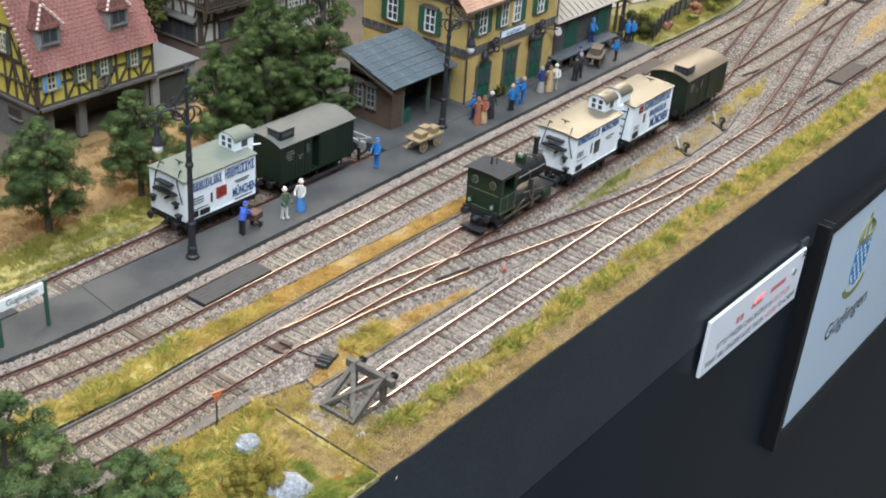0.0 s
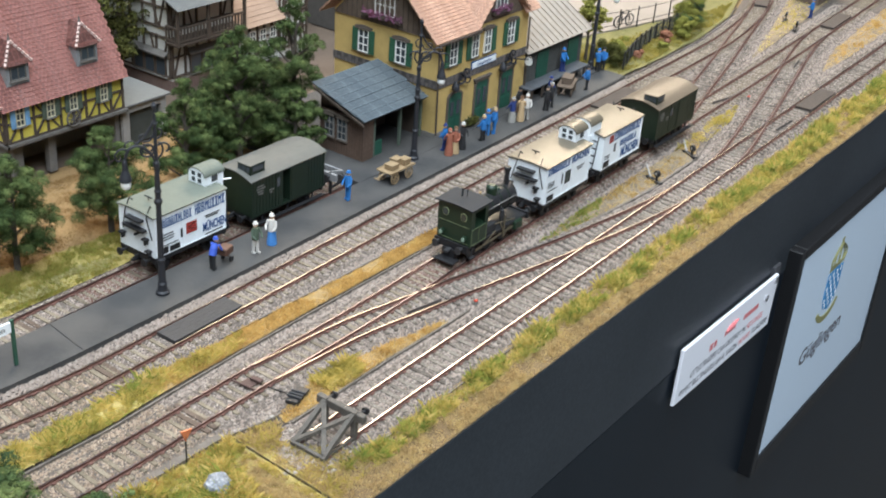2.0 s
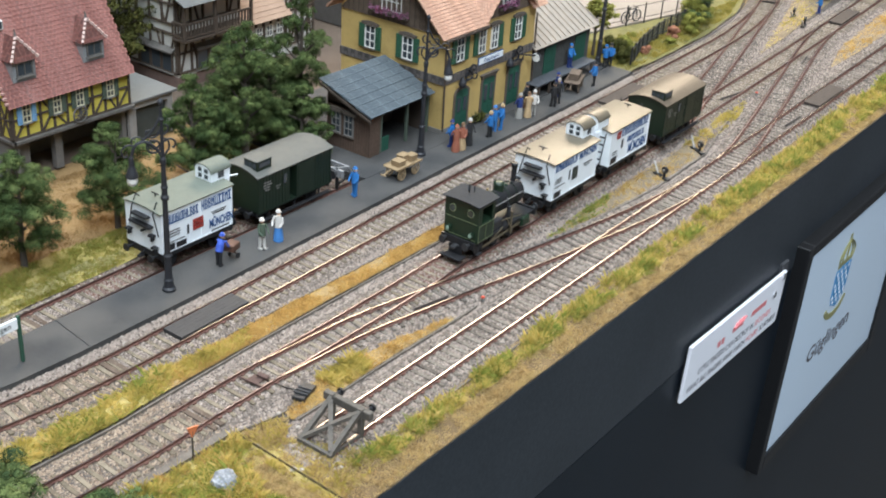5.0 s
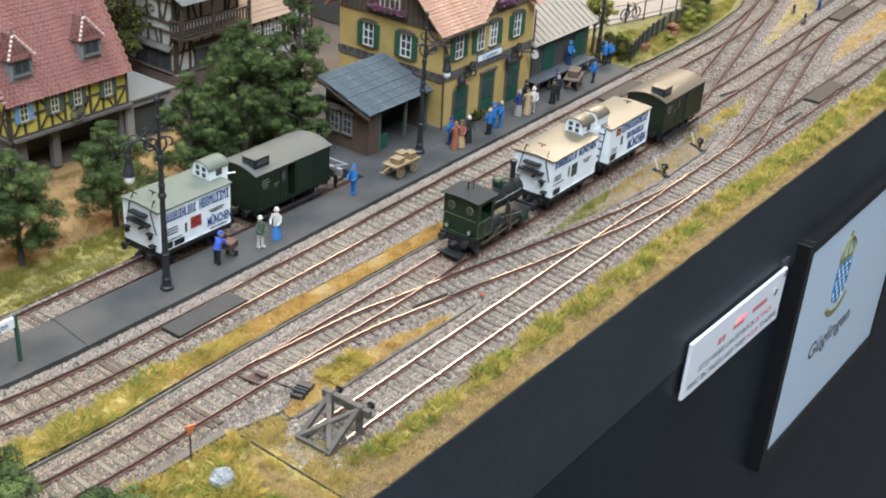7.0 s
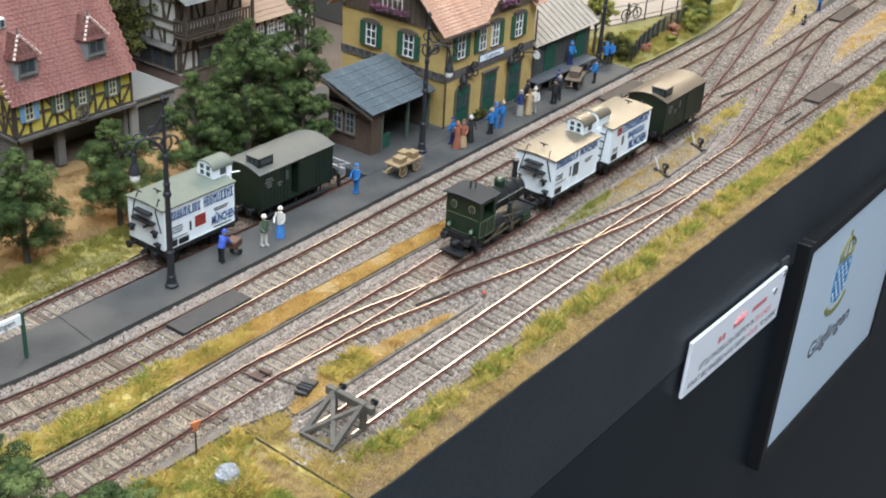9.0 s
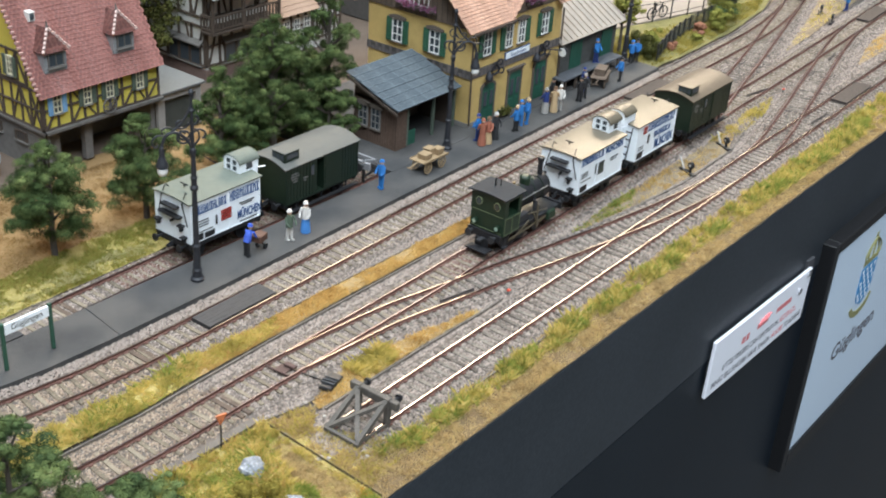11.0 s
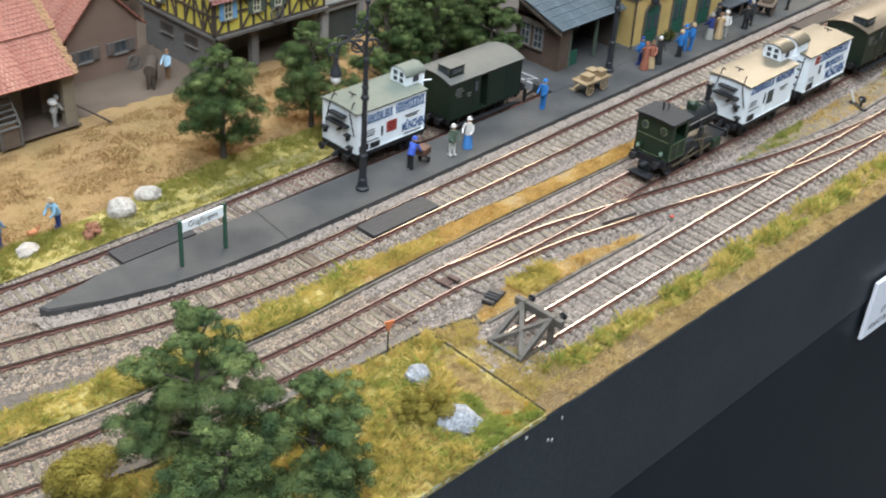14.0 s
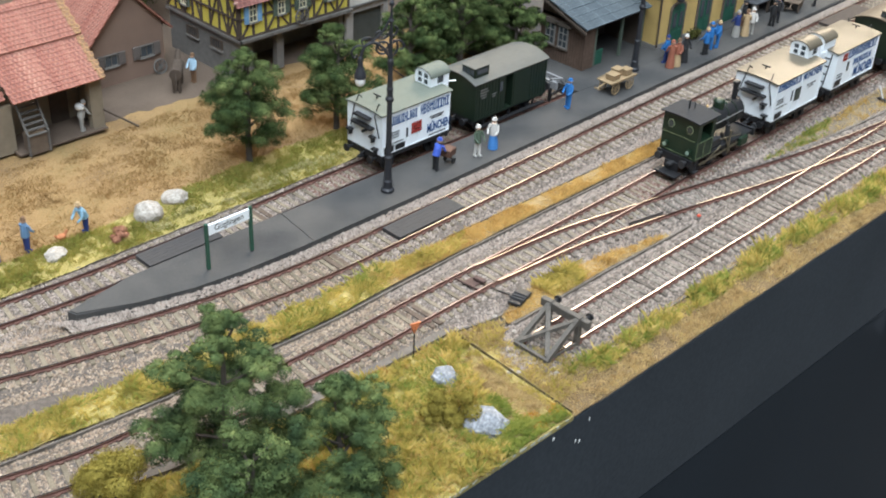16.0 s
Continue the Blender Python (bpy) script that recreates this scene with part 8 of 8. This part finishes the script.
for x, y in ((-0.6, -0.15), (-0.6, 0.15), (0.6, -0.15), (0.6, 0.15)):
    rod(ho, (x, y, 0), (x, y, 0.85), 0.07, 0.11, 7)
rod(ho, (-0.75, 0, 1.1), (0.75, 0, 1.12), 0.33, 0.33, 12), rod(ho, (0.65, 0, 1.2), (1.05, 0, 1.75), 0.2, 0.14, 9), rod(ho, (1.0, 0, 1.75), (1.4, 0, 1.55), 0.13, 0.09, 8), rod(ho, (-0.75, 0, 1.2), (-0.95, 0, 0.5), 0.06, 0.04, 6)
tagged(part("toy_horse", ho, BEAM, None, at=put(3.7, 29.8, -0.1, 0, 0, 50) @ Matrix.Scale(1.05, 4)), "dark brown miniature horse figure in the farmyard", "horse figure")
hen = B()
bmesh.ops.create_icosphere(hen, subdivisions=2, radius=0.3, matrix=Matrix.Translation((0, 0, 0.3)) @ Matrix.Diagonal((1.3, 0.9, 0.8, 1)))
rod(hen, (0.3, 0, 0.4), (0.5, 0, 0.7), 0.14, 0.09, 7), rod(hen, (-0.3, 0, 0.35), (-0.55, 0, 0.6), 0.14, 0.05, 6)
tagged(part("toy_hen", hen, plain("hen_orange", (0.42, 0.16, 0.07), 0.8), None, at=put(-9.3, 19.9, -0.28) @ Matrix.Scale(0.62, 4)), "orange brown miniature hen figure on the grass", "hen figure")
hose = B()
rod(hose, (-2.05, 28.1, 1.0), (-0.5, 27.3, -0.2), 0.06)
pl = part("pole", hose, BEAM)
tagged(pl, "dark wooden pole leaning at the shed corner", "pole")

# ---- sign and framed poster on the front board ----
sgn_ = thing("notice_sign", 27.45, -4.02, -10.45, 0, "white printed notice board screwed to the black front", "sign")
sgn_.matrix_world = put(27.45, -4.02, -10.4, 0, 2.2, -0.86)
bm = B()
box(bm, 0, 14.0, -0.42, -0.2, 0, 3.85, 0.03)
sheet = part("sheet", bm, plain("white_card", (0.93, 0.93, 0.98), 0.35, wear=0.02, scale=0.1), sgn_)
INK, PINK = plain("dark_ink", (0.05, 0.045, 0.06), 0.6), plain("red_ink", (0.68, 0.20, 0.21), 0.6)
F = -0.428
text("WHAT BIG FINGERS HAVE TAKEN", 0.62, INK, sheet, put(0.5, F, 0.42, 90), width=8.2)
text("HOURS", 0.62, PINK, sheet, put(8.95, F, 0.42, 90), width=1.75)
text("TO ACHIEVE", 0.62, INK, sheet, put(10.95, F, 0.42, 90), width=2.6)
text("LITTLE FINGERS CAN DESTROY IN", 0.62, INK, sheet, put(1.7, F, 1.25, 90), width=7.9)
text("SECONDS", 0.62, PINK, sheet, put(9.85, F, 1.25, 90), width=2.5)
mark = B()
for x0, x1, z0, z1 in ((4.0, 4.45, 2.1, 2.55), (4.6, 5.0, 2.1, 2.55), (8.9, 11.2, 2.35, 2.7)):
    box(mark, x0, x1, F - 0.002, F + 0.006, z0, z1)
for i in range(4):
    bar(mark, (6.3 + i * 0.33, F, 2.6), (6.6 + i * 0.42, F, 3.05 - abs(i - 1.5) * 0.1), 0.2, 0.01)
box(mark, 6.1, 7.7, F - 0.003, F + 0.006, 2.3, 2.65)
part("hand_mark", mark, PINK, sheet)
for x, z in ((12.4, 2.65), (13.5, 3.6)):
    bm = B()
    rod(bm, (x, -0.52, z), (x, -0.4, z), 0.24, 0.2, 14)
    part("screw", bm, plain("bright_screw", (0.7, 0.7, 0.72), 0.25, 0.9, wear=0.05), sgn_)
for x0, x1, z0, z1 in ((13.6, 14.7, 3.4, 4.3), (13.4, 14.3, 0.3, 1.2), (0.4, 1.2, 1.4, 2.2)):
    bm = B()
    box(bm, x0, x1, -0.19, 0.3, z0, z1)
    part("clip", bm, plain("dull_clip", (0.12, 0.12, 0.13), 0.5, 0.5), sgn_)

pf = thing("framed_poster", 43.9, -4.23, -25.4, -0.86, "black framed white poster with a blue and gold crest", "poster")
PW, PH, FD = 24.6, 19.1, 1.0
FRAME = plain("black_frame", (0.012, 0.012, 0.013), 0.45)
for nm, x0, x1, z0, z1 in (("side", 0, 0.85, 0, PH), ("side", PW - 1.3, PW, 0, PH), ("rail", 0.85, PW - 1.3, 0, 1.3), ("rail", 0.85, PW - 1.3, PH - 0.85, PH)):
    bm = B()
    box(bm, x0, x1, -FD, 0.3, z0, z1, 0.06)
    part("frame_" + nm, bm, FRAME, pf)
bm = B()
box(bm, 0.8, PW - 1.2, -0.8, -0.3, 1.2, PH - 0.8)
sheet = part("sheet", bm, plain("poster_paper", (0.68, 0.80, 0.93), 0.2, wear=0.03, scale=0.05), pf)
GOLD, SKY = plain("poster_gold", (0.27, 0.26, 0.11), 0.6), plain("poster_blue", (0.05, 0.25, 0.52), 0.6)
Q = -0.8
bm = B()
prism(bm, [(8.2, 14.0), (9.75, 14.15), (11.3, 14.0), (11.3, 11.9), (10.9, 11.0), (9.75, 10.5), (8.6, 11.0), (8.2, 11.9)], 1, Q - 0.03, Q)
crest = part("crest", bm, SKY, sheet, "blue crest shield")
for i in range(5):
    for j in range(6):
        x, z = 8.2 + i * 0.76 + (j % 2) * 0.38, 11.1 + j * 0.52
        if 8.4 < x < 11.15 and (z > 11.3 or 8.9 < x < 10.6):
            bm = B()
            prism(bm, [(x - 0.18, z), (x, z - 0.24), (x + 0.18, z), (x, z + 0.24)], 1, Q - 0.045, Q - 0.03)
            part("lozenge", bm, WHITE, crest)
bm = B()
for i in range(5):  # bows of the crown, narrowing to a knob
    a = math.pi * (0.08 + 0.21 * i)
    bow = [(9.75 + 1.55 * math.cos(a) * math.sin(math.pi * (0.3 + 0.68 * k / 8)), Q - 0.03, 14.5 + 1.75 * k / 8) for k in range(9)]
    tube(bm, bow, 0.075, 4)
box(bm, 8.3, 11.2, Q - 0.04, Q, 14.2, 14.6), box(bm, 9.55, 9.95, Q - 0.04, Q, 16.25, 16.7)
part("crest_crown", bm, GOLD, sheet, "gold crown")
turn = [math.pi * (1.08 + 0.84 * k / 14) for k in range(15)]
bm = B()
prism(bm, [(9.75 + 2.3 * math.cos(a), 11.1 + 1.58 * math.sin(a)) for a in turn] + [(9.75 + 1.8 * math.cos(a), 11.1 + 1.03 * math.sin(a)) for a in reversed(turn)], 1, Q - 0.04, Q)
part("crest_ribbon", bm, GOLD, sheet, "gold ribbon")
text("Güglingen", 2.0, plain("grey_ink", (0.085, 0.08, 0.095), 0.6), sheet, put(5.95, Q - 0.005, 6.9, 90), width=8.7, bold=0.02)

# ---- exhibition hall round the layout ----
bm = B()
box(bm, -700, 700, -700, 700, -90, -86)
part("floor", bm, material("hall_floor", [(0.05, 0.055, 0.06), (0.08, 0.085, 0.09)], 0.02, 0.5, 0, 0))["kind"] = "structure"
